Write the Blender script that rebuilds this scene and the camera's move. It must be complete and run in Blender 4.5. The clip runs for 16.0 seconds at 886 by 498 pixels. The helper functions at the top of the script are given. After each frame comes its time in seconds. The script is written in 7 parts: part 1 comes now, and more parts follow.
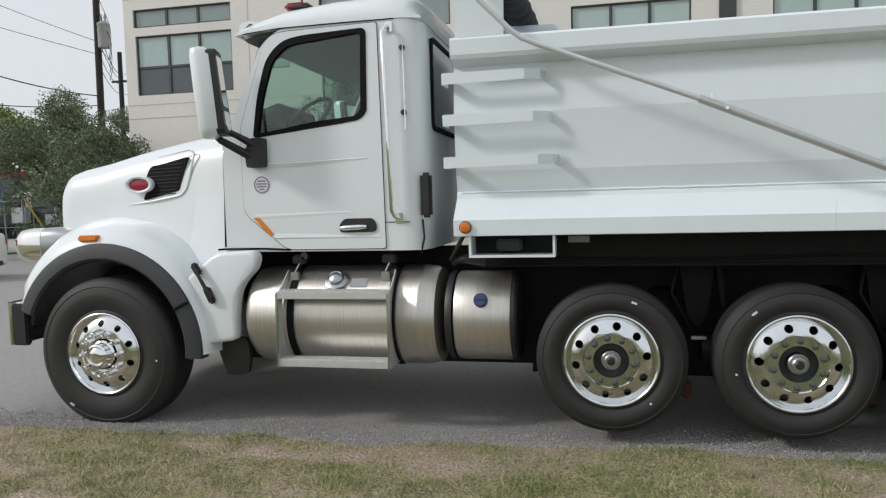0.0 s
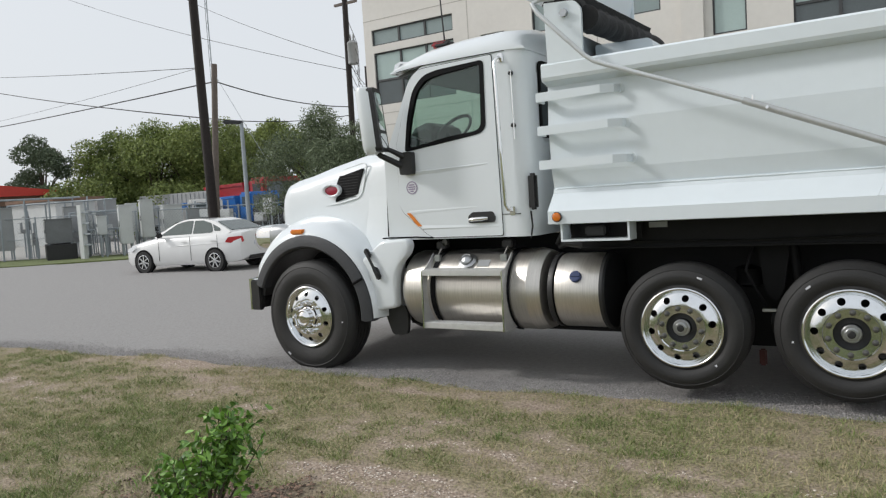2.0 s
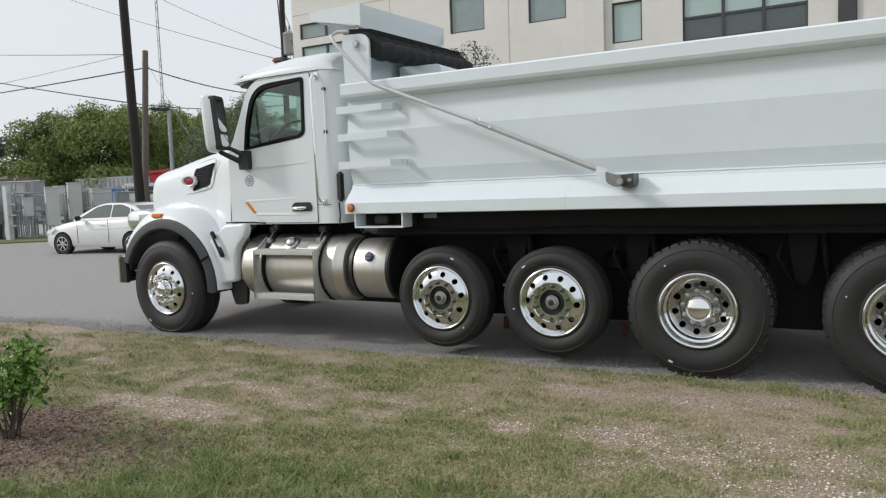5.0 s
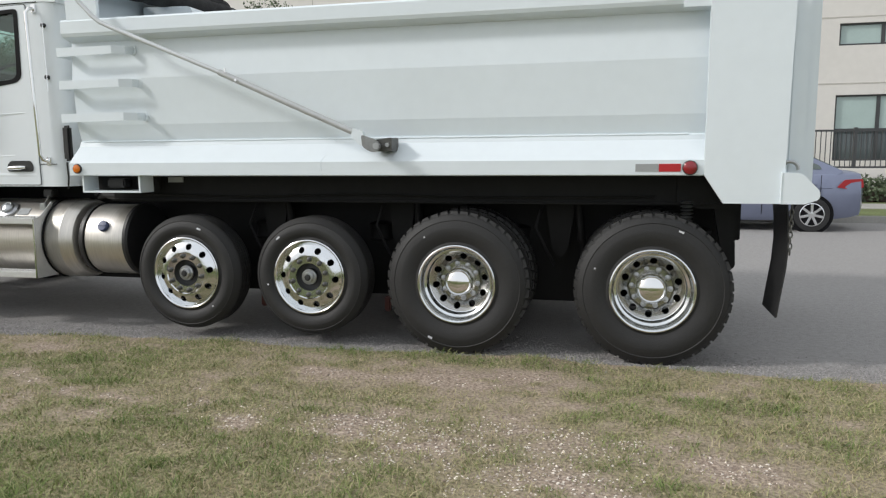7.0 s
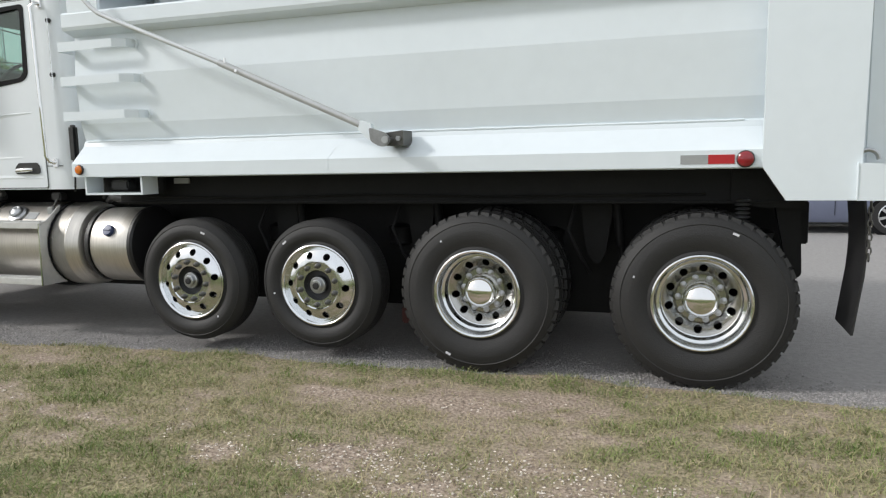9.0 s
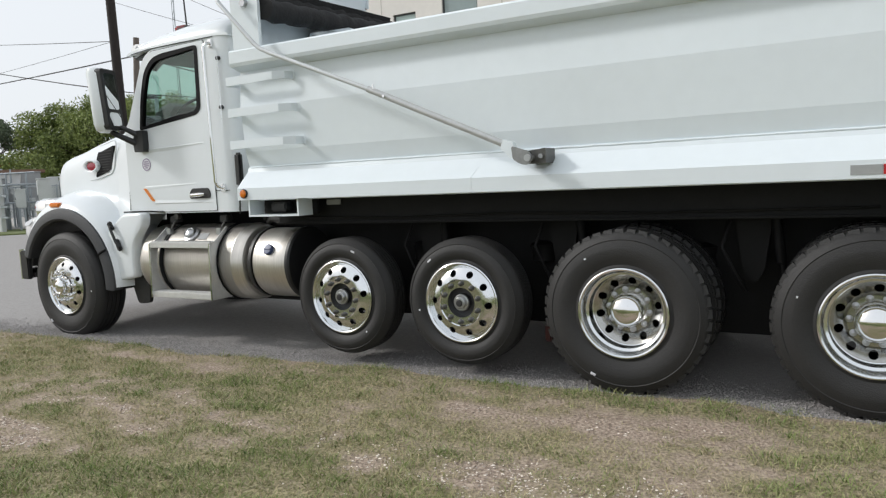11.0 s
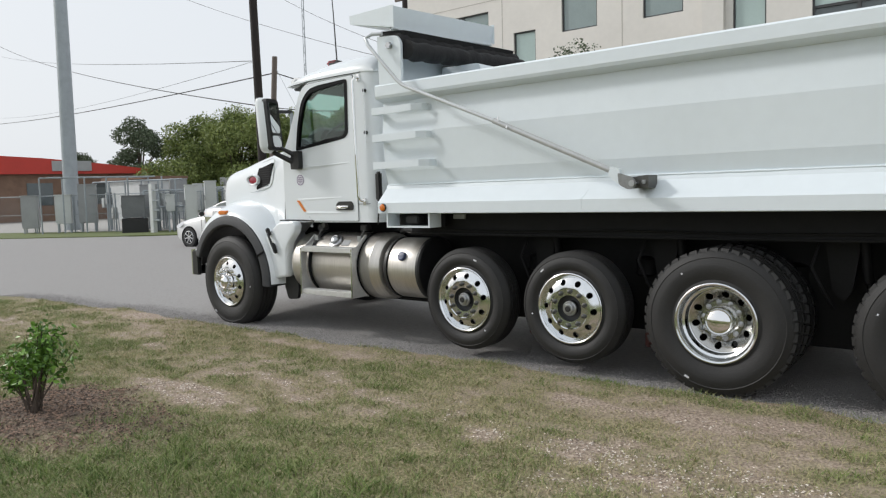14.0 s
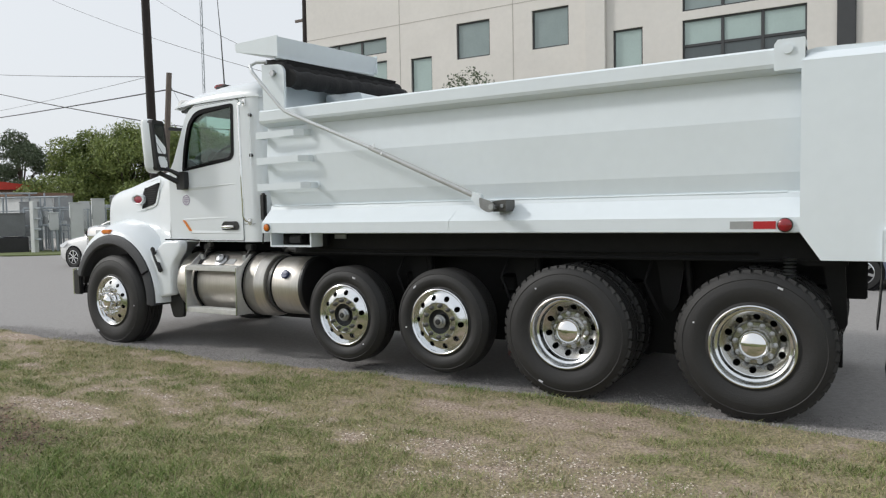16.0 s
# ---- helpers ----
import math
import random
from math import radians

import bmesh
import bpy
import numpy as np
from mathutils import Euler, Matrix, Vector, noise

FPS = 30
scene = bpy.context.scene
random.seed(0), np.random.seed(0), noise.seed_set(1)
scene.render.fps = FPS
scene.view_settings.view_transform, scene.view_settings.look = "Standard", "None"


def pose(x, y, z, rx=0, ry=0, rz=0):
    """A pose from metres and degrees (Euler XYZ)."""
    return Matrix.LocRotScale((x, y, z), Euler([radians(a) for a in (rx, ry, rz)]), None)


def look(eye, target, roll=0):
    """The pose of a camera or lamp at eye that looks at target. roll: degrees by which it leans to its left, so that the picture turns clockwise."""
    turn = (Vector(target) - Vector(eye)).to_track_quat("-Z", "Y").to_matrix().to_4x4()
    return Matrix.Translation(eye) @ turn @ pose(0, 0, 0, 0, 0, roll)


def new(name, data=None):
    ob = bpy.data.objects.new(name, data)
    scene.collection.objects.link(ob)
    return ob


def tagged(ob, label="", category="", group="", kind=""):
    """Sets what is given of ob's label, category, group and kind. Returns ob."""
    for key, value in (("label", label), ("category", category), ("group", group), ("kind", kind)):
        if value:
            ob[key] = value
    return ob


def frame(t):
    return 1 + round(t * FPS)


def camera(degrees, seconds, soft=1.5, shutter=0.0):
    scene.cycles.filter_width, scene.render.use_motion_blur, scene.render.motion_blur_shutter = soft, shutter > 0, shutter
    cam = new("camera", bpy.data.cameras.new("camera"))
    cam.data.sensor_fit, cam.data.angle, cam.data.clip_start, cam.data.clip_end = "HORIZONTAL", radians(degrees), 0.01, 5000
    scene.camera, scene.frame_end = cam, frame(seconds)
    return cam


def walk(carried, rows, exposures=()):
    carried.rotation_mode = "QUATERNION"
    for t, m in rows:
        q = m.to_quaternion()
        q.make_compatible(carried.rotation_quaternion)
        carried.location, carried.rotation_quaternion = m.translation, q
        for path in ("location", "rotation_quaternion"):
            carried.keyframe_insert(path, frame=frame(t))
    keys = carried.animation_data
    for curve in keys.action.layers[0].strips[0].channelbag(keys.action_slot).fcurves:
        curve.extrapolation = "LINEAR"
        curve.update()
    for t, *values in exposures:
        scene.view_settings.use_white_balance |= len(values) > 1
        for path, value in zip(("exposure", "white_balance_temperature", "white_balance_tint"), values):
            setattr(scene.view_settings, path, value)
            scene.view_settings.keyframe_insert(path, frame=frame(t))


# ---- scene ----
cam = camera(63.5, 16.0, soft=1.25)
PATH = [
    (0, (0.018, 0.061, 1.517), (-0.408, 2.011, 1.382), -1.5),
    (0.5, (0.243, -0.241, 1.499), (-0.364, 1.658, 1.344), -3.0),
    (1, (0.639, -0.358, 1.494), (-0.181, 1.463, 1.389), -4.2),
    (1.5, (0.991, -0.501, 1.499), (0.038, 1.253, 1.369), -4.4),
    (2, (1.292, -0.67, 1.525), (0.245, 1.028, 1.391), -3.6),
    (2.5, (1.715, -0.696, 1.498), (0.658, 0.996, 1.355), -1.8),
    (3, (2.046, -0.818, 1.492), (1.013, 0.887, 1.333), -0.4),
    (3.2, (2.176, -0.889, 1.517), (1.142, 0.815, 1.349), -0.6),
    (5.3, (3.171, -1.128, 1.487), (2.294, 0.662, 1.322), -3.0),
    (5.5, (3.241, -1.087, 1.485), (2.432, 0.735, 1.314), -3.4),
    (6, (3.381, -0.903, 1.48), (2.686, 0.961, 1.276), -2.7),
    (6.5, (3.398, -0.742, 1.451), (2.856, 1.169, 1.215), -0.7),
    (7, (3.331, -0.51, 1.456), (2.867, 1.417, 1.188), -0.5),
    (7.5, (3.318, -0.317, 1.426), (2.879, 1.614, 1.15), -1.4),
    (8, (3.457, -0.035, 1.398), (2.947, 1.881, 1.135), -2.2),
    (8.5, (3.473, 0.082, 1.387), (2.906, 1.983, 1.135), -1.6),
    (9, (3.455, 0.085, 1.381), (2.83, 1.968, 1.13), -1.2),
    (9.5, (3.457, 0.082, 1.378), (2.682, 1.909, 1.132), -2.1),
    (9.7, (3.471, 0.096, 1.368), (2.659, 1.908, 1.131), -2.6),
    (12, (3.427, 0.002, 1.419), (2.37, 1.69, 1.239), -1.0),
    (12.5, (3.43, -0.184, 1.426), (2.361, 1.497, 1.255), -0.1),
    (13, (3.478, -0.368, 1.451), (2.359, 1.279, 1.268), -0.3),
    (13.5, (3.658, -0.468, 1.443), (2.47, 1.132, 1.271), -1.3),
    (14, (3.826, -0.577, 1.466), (2.583, 0.982, 1.312), -1.6),
    (14.5, (3.941, -0.741, 1.469), (2.71, 0.829, 1.333), -1.7),
    (15, (4.043, -0.875, 1.477), (2.955, 0.797, 1.333), -1.9),
    (15.5, (4.153, -0.852, 1.473), (3.137, 0.864, 1.324), -1.3),
    (16, (4.262, -0.785, 1.47), (3.237, 0.93, 1.367), -1.1),
]
walk(cam, [(t, look(eye, target, roll)) for t, eye, target, roll in PATH],
     exposures=[(0.0, -0.2), (3.0, -0.15), (6.0, -0.12), (7.2, 0.03), (9.0, 0.1), (12.0, -0.05), (14.5, -0.08), (16.0, -0.1)])

# ---- world and light ----
world = bpy.data.worlds.new("world")
scene.world = world
world.use_nodes = True
wn, wl = world.node_tree.nodes, world.node_tree.links
sky = wn.new("ShaderNodeTexSky")
sky.sky_type, sky.sun_disc = "NISHITA", False
sky.sun_elevation, sky.sun_rotation = radians(32), radians(245.5)
sky.air_density, sky.dust_density, sky.ozone_density = 1.0, 6.0, 1.0
haze = wn.new("ShaderNodeMix")
haze.data_type = "RGBA"
haze.inputs["Factor"].default_value = 0.86
haze.inputs["B"].default_value = (9.1, 9.55, 10.05, 1)
wl.new(sky.outputs["Color"], haze.inputs["A"])
wl.new(haze.outputs["Result"], wn["Background"].inputs["Color"])
wn["Background"].inputs["Strength"].default_value = 0.1015
sun_data = bpy.data.lights.new("sun", "SUN")
sun_data.energy, sun_data.angle, sun_data.color = 1.95, radians(7), (1.0, 0.985, 0.965)
sun = new("sun", sun_data)
sun.matrix_world = look((-22, -10, 15.2), (0, 0, 0))


# ---- materials ----
def mat(name, color, rough=0.5, metal=0.0, vary=0.12, scale=6.0, bump=0.0, bscale=60.0, coat=0.0, dark=None, detail=6.0, spec=None, island=0.0, objrand=0.0):
    """A principled material whose colour drifts between color and dark on two scales, with fine relief."""
    m = bpy.data.materials.new(name)
    m.use_nodes = True
    n, l = m.node_tree.nodes, m.node_tree.links
    p = n["Principled BSDF"]
    p.inputs["Roughness"].default_value, p.inputs["Metallic"].default_value = rough, metal
    p.inputs["Coat Weight"].default_value = coat
    p.inputs["Coat Roughness"].default_value = 0.06
    if spec is not None:
        p.inputs["Specular IOR Level"].default_value = spec
    dark = dark or tuple(c * (1 - vary * 2) for c in color)
    tc = n.new("ShaderNodeNewGeometry")
    a, b = n.new("ShaderNodeTexNoise"), n.new("ShaderNodeTexNoise")
    a.inputs["Scale"].default_value, a.inputs["Detail"].default_value = scale, detail
    b.inputs["Scale"].default_value, b.inputs["Detail"].default_value = scale * 9, 3
    for t in (a, b):
        l.new(tc.outputs["Position"], t.inputs["Vector"])
    mm = n.new("ShaderNodeMath")
    mm.operation = "MULTIPLY_ADD"
    mm.inputs[1].default_value = 0.4
    l.new(b.outputs["Fac"], mm.inputs[0])
    sc = n.new("ShaderNodeMath")
    sc.operation = "MULTIPLY"
    sc.inputs[1].default_value = 0.6
    l.new(a.outputs["Fac"], sc.inputs[0])
    l.new(sc.outputs[0], mm.inputs[2])
    fac = mm.outputs[0]
    if island or objrand:
        src = n.new("ShaderNodeObjectInfo").outputs["Random"] if objrand else tc.outputs["Random Per Island"]
        mi = n.new("ShaderNodeMix")
        mi.inputs["Factor"].default_value = island or objrand
        l.new(fac, mi.inputs["A"])
        l.new(src, mi.inputs["B"])
        fac = mi.outputs["Result"]
    r = n.new("ShaderNodeValToRGB")
    r.color_ramp.elements[0].position, r.color_ramp.elements[1].position = 0.28, 0.72
    r.color_ramp.elements[0].color, r.color_ramp.elements[1].color = (*dark, 1), (*color, 1)
    l.new(fac, r.inputs["Fac"])
    l.new(r.outputs["Color"], p.inputs["Base Color"])
    if bump:
        c = n.new("ShaderNodeTexNoise")
        c.inputs["Scale"].default_value, c.inputs["Detail"].default_value = bscale, 4
        l.new(tc.outputs["Position"], c.inputs["Vector"])
        bp = n.new("ShaderNodeBump")
        bp.inputs["Strength"].default_value, bp.inputs["Distance"].default_value = bump, 0.01
        l.new(c.outputs["Fac"], bp.inputs["Height"])
        l.new(bp.outputs["Normal"], p.inputs["Normal"])
    return m


def glass_mat(name, tint, rough=0.02):
    m = bpy.data.materials.new(name)
    m.use_nodes = True
    n, l = m.node_tree.nodes, m.node_tree.links
    n.remove(n["Principled BSDF"])
    t, g, mix = n.new("ShaderNodeBsdfTransparent"), n.new("ShaderNodeBsdfGlossy"), n.new("ShaderNodeMixShader")
    t.inputs["Color"].default_value = (*tint, 1)
    g.inputs["Roughness"].default_value = rough
    mix.inputs[0].default_value = 0.07
    l.new(t.outputs[0], mix.inputs[1])
    l.new(g.outputs[0], mix.inputs[2])
    l.new(mix.outputs[0], n["Material Output"].inputs["Surface"])
    return m


PAINT = mat("white_paint", (0.765, 0.805, 0.83), 0.28, vary=0.015, scale=1.5, coat=0.5)
BEDPAINT = mat("white_bed_paint", (0.77, 0.83, 0.865), 0.34, vary=0.03, scale=1.2, bump=0.04, bscale=14, coat=0.25)
BLACK = mat("black_plastic", (0.022, 0.022, 0.023), 0.45, vary=0.2, scale=12, bump=0.15, bscale=200)
FLARE = mat("dark_grey_plastic", (0.043, 0.045, 0.05), 0.55, vary=0.15, scale=10, bump=0.2, bscale=300)
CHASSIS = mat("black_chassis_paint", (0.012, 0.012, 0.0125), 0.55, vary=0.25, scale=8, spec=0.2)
RUBBER = mat("tyre_rubber", (0.023, 0.0225, 0.0225), 0.62, vary=0.18, scale=7, bump=0.25, bscale=120)
CHROME = mat("chrome", (0.88, 0.88, 0.88), 0.06, 1.0, vary=0.02)
ALU = mat("polished_aluminium", (0.82, 0.84, 0.855), 0.13, 1.0, vary=0.05, scale=14, bump=0.02, bscale=40)
TANK = mat("brushed_tank_aluminium", (0.72, 0.69, 0.64), 0.36, 0.92, vary=0.14, scale=9, bump=0.10, bscale=16)
STEEL = mat("galvanised_steel", (0.52, 0.53, 0.54), 0.34, 1.0, vary=0.12, scale=20)
ARMPAINT = mat("silver_arm_paint", (0.62, 0.64, 0.65), 0.35, 0.25, vary=0.06, scale=12)
PIVOT = mat("weathered_zinc", (0.33, 0.335, 0.335), 0.42, 0.6, vary=0.15, scale=25)
SLEEVE = mat("zinc_sleeve", (0.56, 0.57, 0.57), 0.36, 0.35, vary=0.1, scale=18)
STEPM = mat("satin_step_aluminium", (0.74, 0.74, 0.73), 0.38, 0.5, vary=0.1, scale=20)
# polished drive disc; the recess's dim reflections are put into a darker colour
DISC_DIM = mat("dimmed_wheel_disc", (0.50, 0.50, 0.48), 0.2, 1.0, vary=0.08, scale=20)
NUT = mat("grey_nut_steel", (0.13, 0.128, 0.12), 0.42, 0.7, vary=0.1, scale=30)
SEAM = mat("black_seam", (0.007, 0.007, 0.008), 0.7, spec=0.15)
GLASS = glass_mat("clear_glass", (0.70, 0.82, 0.77))
LENS = glass_mat("headlamp_glass", (0.85, 0.87, 0.88))
MIRROR = mat("mirror_glass", (0.85, 0.87, 0.88), 0.02, 1.0, vary=0.0)
AMBER = mat("amber_lens", (0.75, 0.19, 0.01), 0.2, vary=0.1, coat=0.5)
# the tank sheet is brushed round its girth
tn, tl = TANK.node_tree.nodes, TANK.node_tree.links
stretch = tn.new("ShaderNodeVectorMath")
stretch.operation = "MULTIPLY"
stretch.inputs[1].default_value = (14.0, 0.5, 0.5)
for nd in [q for q in tn if q.bl_idname == "ShaderNodeTexNoise"]:
    tl.new(tn["Geometry"].outputs["Position"], stretch.inputs[0])
    tl.new(stretch.outputs[0], nd.inputs["Vector"])
ORANGE = mat("orange_reflector", (0.80, 0.24, 0.03), 0.3, vary=0.08)
RED = mat("red_lens", (0.30, 0.012, 0.02), 0.2, vary=0.1, coat=0.6)
REDTAPE = mat("red_reflective_tape", (0.50, 0.02, 0.025), 0.3, vary=0.08)
GREYTAPE = mat("silver_reflective_tape", (0.36, 0.37, 0.37), 0.35, vary=0.08)
EMBLEM = mat("red_emblem_enamel", (0.36, 0.02, 0.05), 0.25, vary=0.1, coat=0.5)
TARP = mat("black_tarp_cloth", (0.012, 0.012, 0.013), 0.8, vary=0.3, scale=14, bump=0.5, bscale=45)
SEATM = mat("grey_seat_fabric", (0.10, 0.10, 0.105), 0.85, vary=0.2, scale=20)
TRIM_IN = mat("grey_cab_trim", (0.10, 0.10, 0.10), 0.7, vary=0.1)
BLUECAP = mat("dark_blue_cap", (0.03, 0.05, 0.14), 0.4, vary=0.1)
STICK = mat("white_sticker", (0.70, 0.70, 0.74), 0.5, vary=0.05)
STICKINK = mat("red_sticker_ink", (0.30, 0.24, 0.36), 0.5)
PRIMER = mat("rust_primer", (0.09, 0.02, 0.016), 0.6, vary=0.2)

ASPHALT = mat("weathered_asphalt", (0.37, 0.357, 0.348), 0.9, vary=0.16, scale=26, bump=1.0, bscale=90)
GRAVEL = mat("road_edge_gravel", (0.42, 0.40, 0.39), 0.95, vary=0.22, scale=30, bump=1.0, bscale=90, island=0.6)
CONCRETE = mat("kerb_concrete", (0.42, 0.41, 0.38), 0.9, vary=0.12, scale=3, bump=0.4)
STUCCO = mat("beige_stucco", (0.79, 0.755, 0.71), 0.92, vary=0.05, scale=0.7, bump=0.25, bscale=90)
STUCCO2 = mat("pale_stucco", (0.76, 0.73, 0.69), 0.92, vary=0.05, scale=0.7, bump=0.25, bscale=90)
WFRAME = mat("dark_window_frame", (0.06, 0.062, 0.065), 0.5, vary=0.1)
PANE_UP = mat("blind_backed_glass", (0.42, 0.53, 0.505), 0.06, vary=0.06, scale=2, spec=0.8)
PANE_LOW = mat("dark_window_glass", (0.085, 0.105, 0.11), 0.04, vary=0.1, scale=2, spec=0.8)
WOODPOLE = mat("creosoted_wood_pole", (0.036, 0.028, 0.026), 0.85, vary=0.25, scale=9, bump=0.5, bscale=50)
GREYPOLE = mat("grey_weathered_pole", (0.20, 0.165, 0.145), 0.85, vary=0.2, scale=9, bump=0.5, bscale=50)
GALV = mat("galvanised_mast", (0.40, 0.44, 0.47), 0.5, 0.3, vary=0.12, scale=3)
WIREM = mat("black_cable", (0.03, 0.03, 0.032), 0.6)
BARK = mat("bark", (0.13, 0.10, 0.08), 0.9, vary=0.25, scale=20, bump=0.8)
LEAF_A = mat("bright_leaves", (0.33, 0.385, 0.115), 0.55, scale=0.35, dark=(0.075, 0.115, 0.036), island=0.3, spec=0.3)
LEAF_B = mat("grey_green_leaves", (0.25, 0.30, 0.18), 0.6, scale=0.9, dark=(0.07, 0.095, 0.05), island=0.35, spec=0.3)
LEAF_C = mat("dark_leaves", (0.15, 0.19, 0.11), 0.6, scale=0.5, dark=(0.075, 0.10, 0.06), island=0.4, spec=0.3)
LEAF_S = mat("shrub_leaves", (0.19, 0.36, 0.05), 0.4, scale=9, dark=(0.06, 0.14, 0.024), island=0.5)


# ---- mesh helpers ----
def part(name, bm, material, parent=None, label="", smooth=True):
    me = bpy.data.meshes.new(name)
    bmesh.ops.recalc_face_normals(bm, faces=bm.faces)
    bm.to_mesh(me)
    bm.free()
    me.materials.append(material)
    if smooth:
        me.polygons.foreach_set("use_smooth", [True] * len(me.polygons))
        me.set_sharp_from_angle(angle=radians(38))
    ob = new(name, me)
    if parent:
        ob.parent = parent
        if parent.type == "EMPTY":
            ob.matrix_parent_inverse = Matrix.Translation(-parent.location)
    if label:
        ob["label"] = label
    return ob


def thing(name, at, label, category, group="", kind=""):
    ob = new(name)
    ob.location = at
    ob.empty_display_size = 0.2
    return tagged(ob, label, category, group, kind)


def B():
    return bmesh.new()


def box(bm, lo, hi, bevel=0.0, m=None):
    c = [(a + b) / 2 for a, b in zip(lo, hi)]
    s = [abs(b - a) for a, b in zip(lo, hi)]
    t = Matrix.Translation(c) @ Matrix.Diagonal((*s, 1))
    r = bmesh.ops.create_cube(bm, size=1, matrix=(m @ t) if m else t)
    if bevel:
        es = list({e for v in r["verts"] for e in v.link_edges})
        bmesh.ops.bevel(bm, geom=es, offset=bevel, segments=2, affect="EDGES", clamp_overlap=True)
    return bm


def tube(bm, pts, r, seg=10, caps=True, close=False):
    """A round bar along pts; r may be one radius or one for each point."""
    pts = [Vector(p) for p in pts]
    rs = r if isinstance(r, (list, tuple)) else [r] * len(pts)
    rings = []
    up = None
    for i, p in enumerate(pts):
        if close:
            d = pts[(i + 1) % len(pts)] - pts[i - 1]
        else:
            d = pts[min(i + 1, len(pts) - 1)] - pts[max(i - 1, 0)]
        d.normalize()
        if up is None:
            up = d.orthogonal().normalized()
        up = (up - d * up.dot(d)).normalized()
        s = d.cross(up)
        rings.append([bm.verts.new(p + (up * math.cos(a) + s * math.sin(a)) * rs[i]) for a in [2 * math.pi * k / seg for k in range(seg)]])
    n = len(rings)
    for i in range(n if close else n - 1):
        a, b = rings[i], rings[(i + 1) % n]
        for k in range(seg):
            bm.faces.new((a[k], a[(k + 1) % seg], b[(k + 1) % seg], b[k]))
    if caps and not close:
        bm.faces.new(rings[0][::-1])
        bm.faces.new(rings[-1])
    return bm


def lathe(bm, prof, at=(0, 0, 0), axis="y", seg=48, close=False, m=None):
    """prof: (radius, along) pairs turned round the axis through at."""
    rings = []
    for r, u in prof:
        ring = []
        for k in range(seg):
            a = 2 * math.pi * k / seg
            c, s = r * math.cos(a), r * math.sin(a)
            v = {"y": (c, u, s), "x": (u, c, s), "z": (c, s, u)}[axis]
            v = Vector(v)
            if m:
                v = m @ v
            ring.append(bm.verts.new(v + Vector(at)))
        rings.append(ring)
    n = len(rings)
    for i in range(n if close else n - 1):
        a, b = rings[i], rings[(i + 1) % n]
        for k in range(seg):
            bm.faces.new((a[k], a[(k + 1) % seg], b[(k + 1) % seg], b[k]))
    if not close:
        for ring in (rings[0][::-1], rings[-1]):
            bm.faces.new(ring)
    return bm


def rpoly(pts, r, n=5):
    """A polygon with its corners rounded; r is one radius or one for each corner."""
    out = []
    for i, p in enumerate(pts):
        rr = r[i] if isinstance(r, (list, tuple)) else r
        p, a, b = Vector(p), Vector(pts[i - 1]), Vector(pts[(i + 1) % len(pts)])
        if rr <= 0:
            out.append(tuple(p))
            continue
        da, db = (a - p), (b - p)
        ra = min(rr, da.length * 0.48, db.length * 0.48)
        p0, p1 = p + da.normalized() * ra, p + db.normalized() * ra
        for k in range(n + 1):
            t = k / n
            out.append(tuple(p0 * (1 - t) ** 2 + p * 2 * t * (1 - t) + p1 * t * t))
    return out


def plate(bm, outer, y0, y1, holes=(), plane="xz", bevel=0.0):
    """A flat plate of the outline (with holes), thick from y0 to y1."""
    def put(p, u):
        return {"xz": (p[0], u, p[1]), "yz": (u, p[0], p[1]), "xy": (p[0], p[1], u)}[plane]
    es = []
    for loop in (outer, *holes):
        vs = [bm.verts.new(put(p, y0)) for p in loop]
        es += [bm.edges.new((vs[i], vs[(i + 1) % len(vs)])) for i in range(len(vs))]
    f = bmesh.ops.triangle_fill(bm, use_beauty=True, use_dissolve=False, edges=es)
    faces = [g for g in f["geom"] if isinstance(g, bmesh.types.BMFace)]
    bmesh.ops.dissolve_limit(bm, angle_limit=0.001, verts=[], edges=list({e for q in faces for e in q.edges if len(e.link_faces) == 2}))
    faces = [q for q in {q for e in es if e.is_valid for q in e.link_faces}]
    r = bmesh.ops.extrude_face_region(bm, geom=faces)
    d = Vector(put((0, 0), y1)) - Vector(put((0, 0), y0))
    vs = [g for g in r["geom"] if isinstance(g, bmesh.types.BMVert)]
    bmesh.ops.translate(bm, verts=vs, vec=d)
    return bm


def loft(bm, rings, cap=True, closed=True):
    vr = [[bm.verts.new(p) for p in ring] for ring in rings]
    n = len(vr[0])
    for a, b in zip(vr, vr[1:]):
        for k in range(n if closed else n - 1):
            bm.faces.new((a[k], a[(k + 1) % n], b[(k + 1) % n], b[k]))
    if cap and closed:
        bm.faces.new(vr[0][::-1])
        bm.faces.new(vr[-1])
    return bm

# ---- dump truck ----
CY = 5.63      # the truck's centre line
truck = thing("dump_truck", (0.1, CY, 0), "white quad-axle dump truck parked at the road edge", "dump truck")


def mirror_y(bm):
    bmesh.ops.scale(bm, vec=(1, -1, 1), verts=bm.verts)
    bmesh.ops.translate(bm, verts=bm.verts, vec=(0, 2 * CY, 0))
    return bm


def both(name, make, material, parent, label="", smooth=True):
    """A part on the near side and its mirror image on the far side."""
    a = part(name, make(B()), material, parent, label, smooth)
    part(name, mirror_y(make(B())), material, parent, label, smooth)
    return a


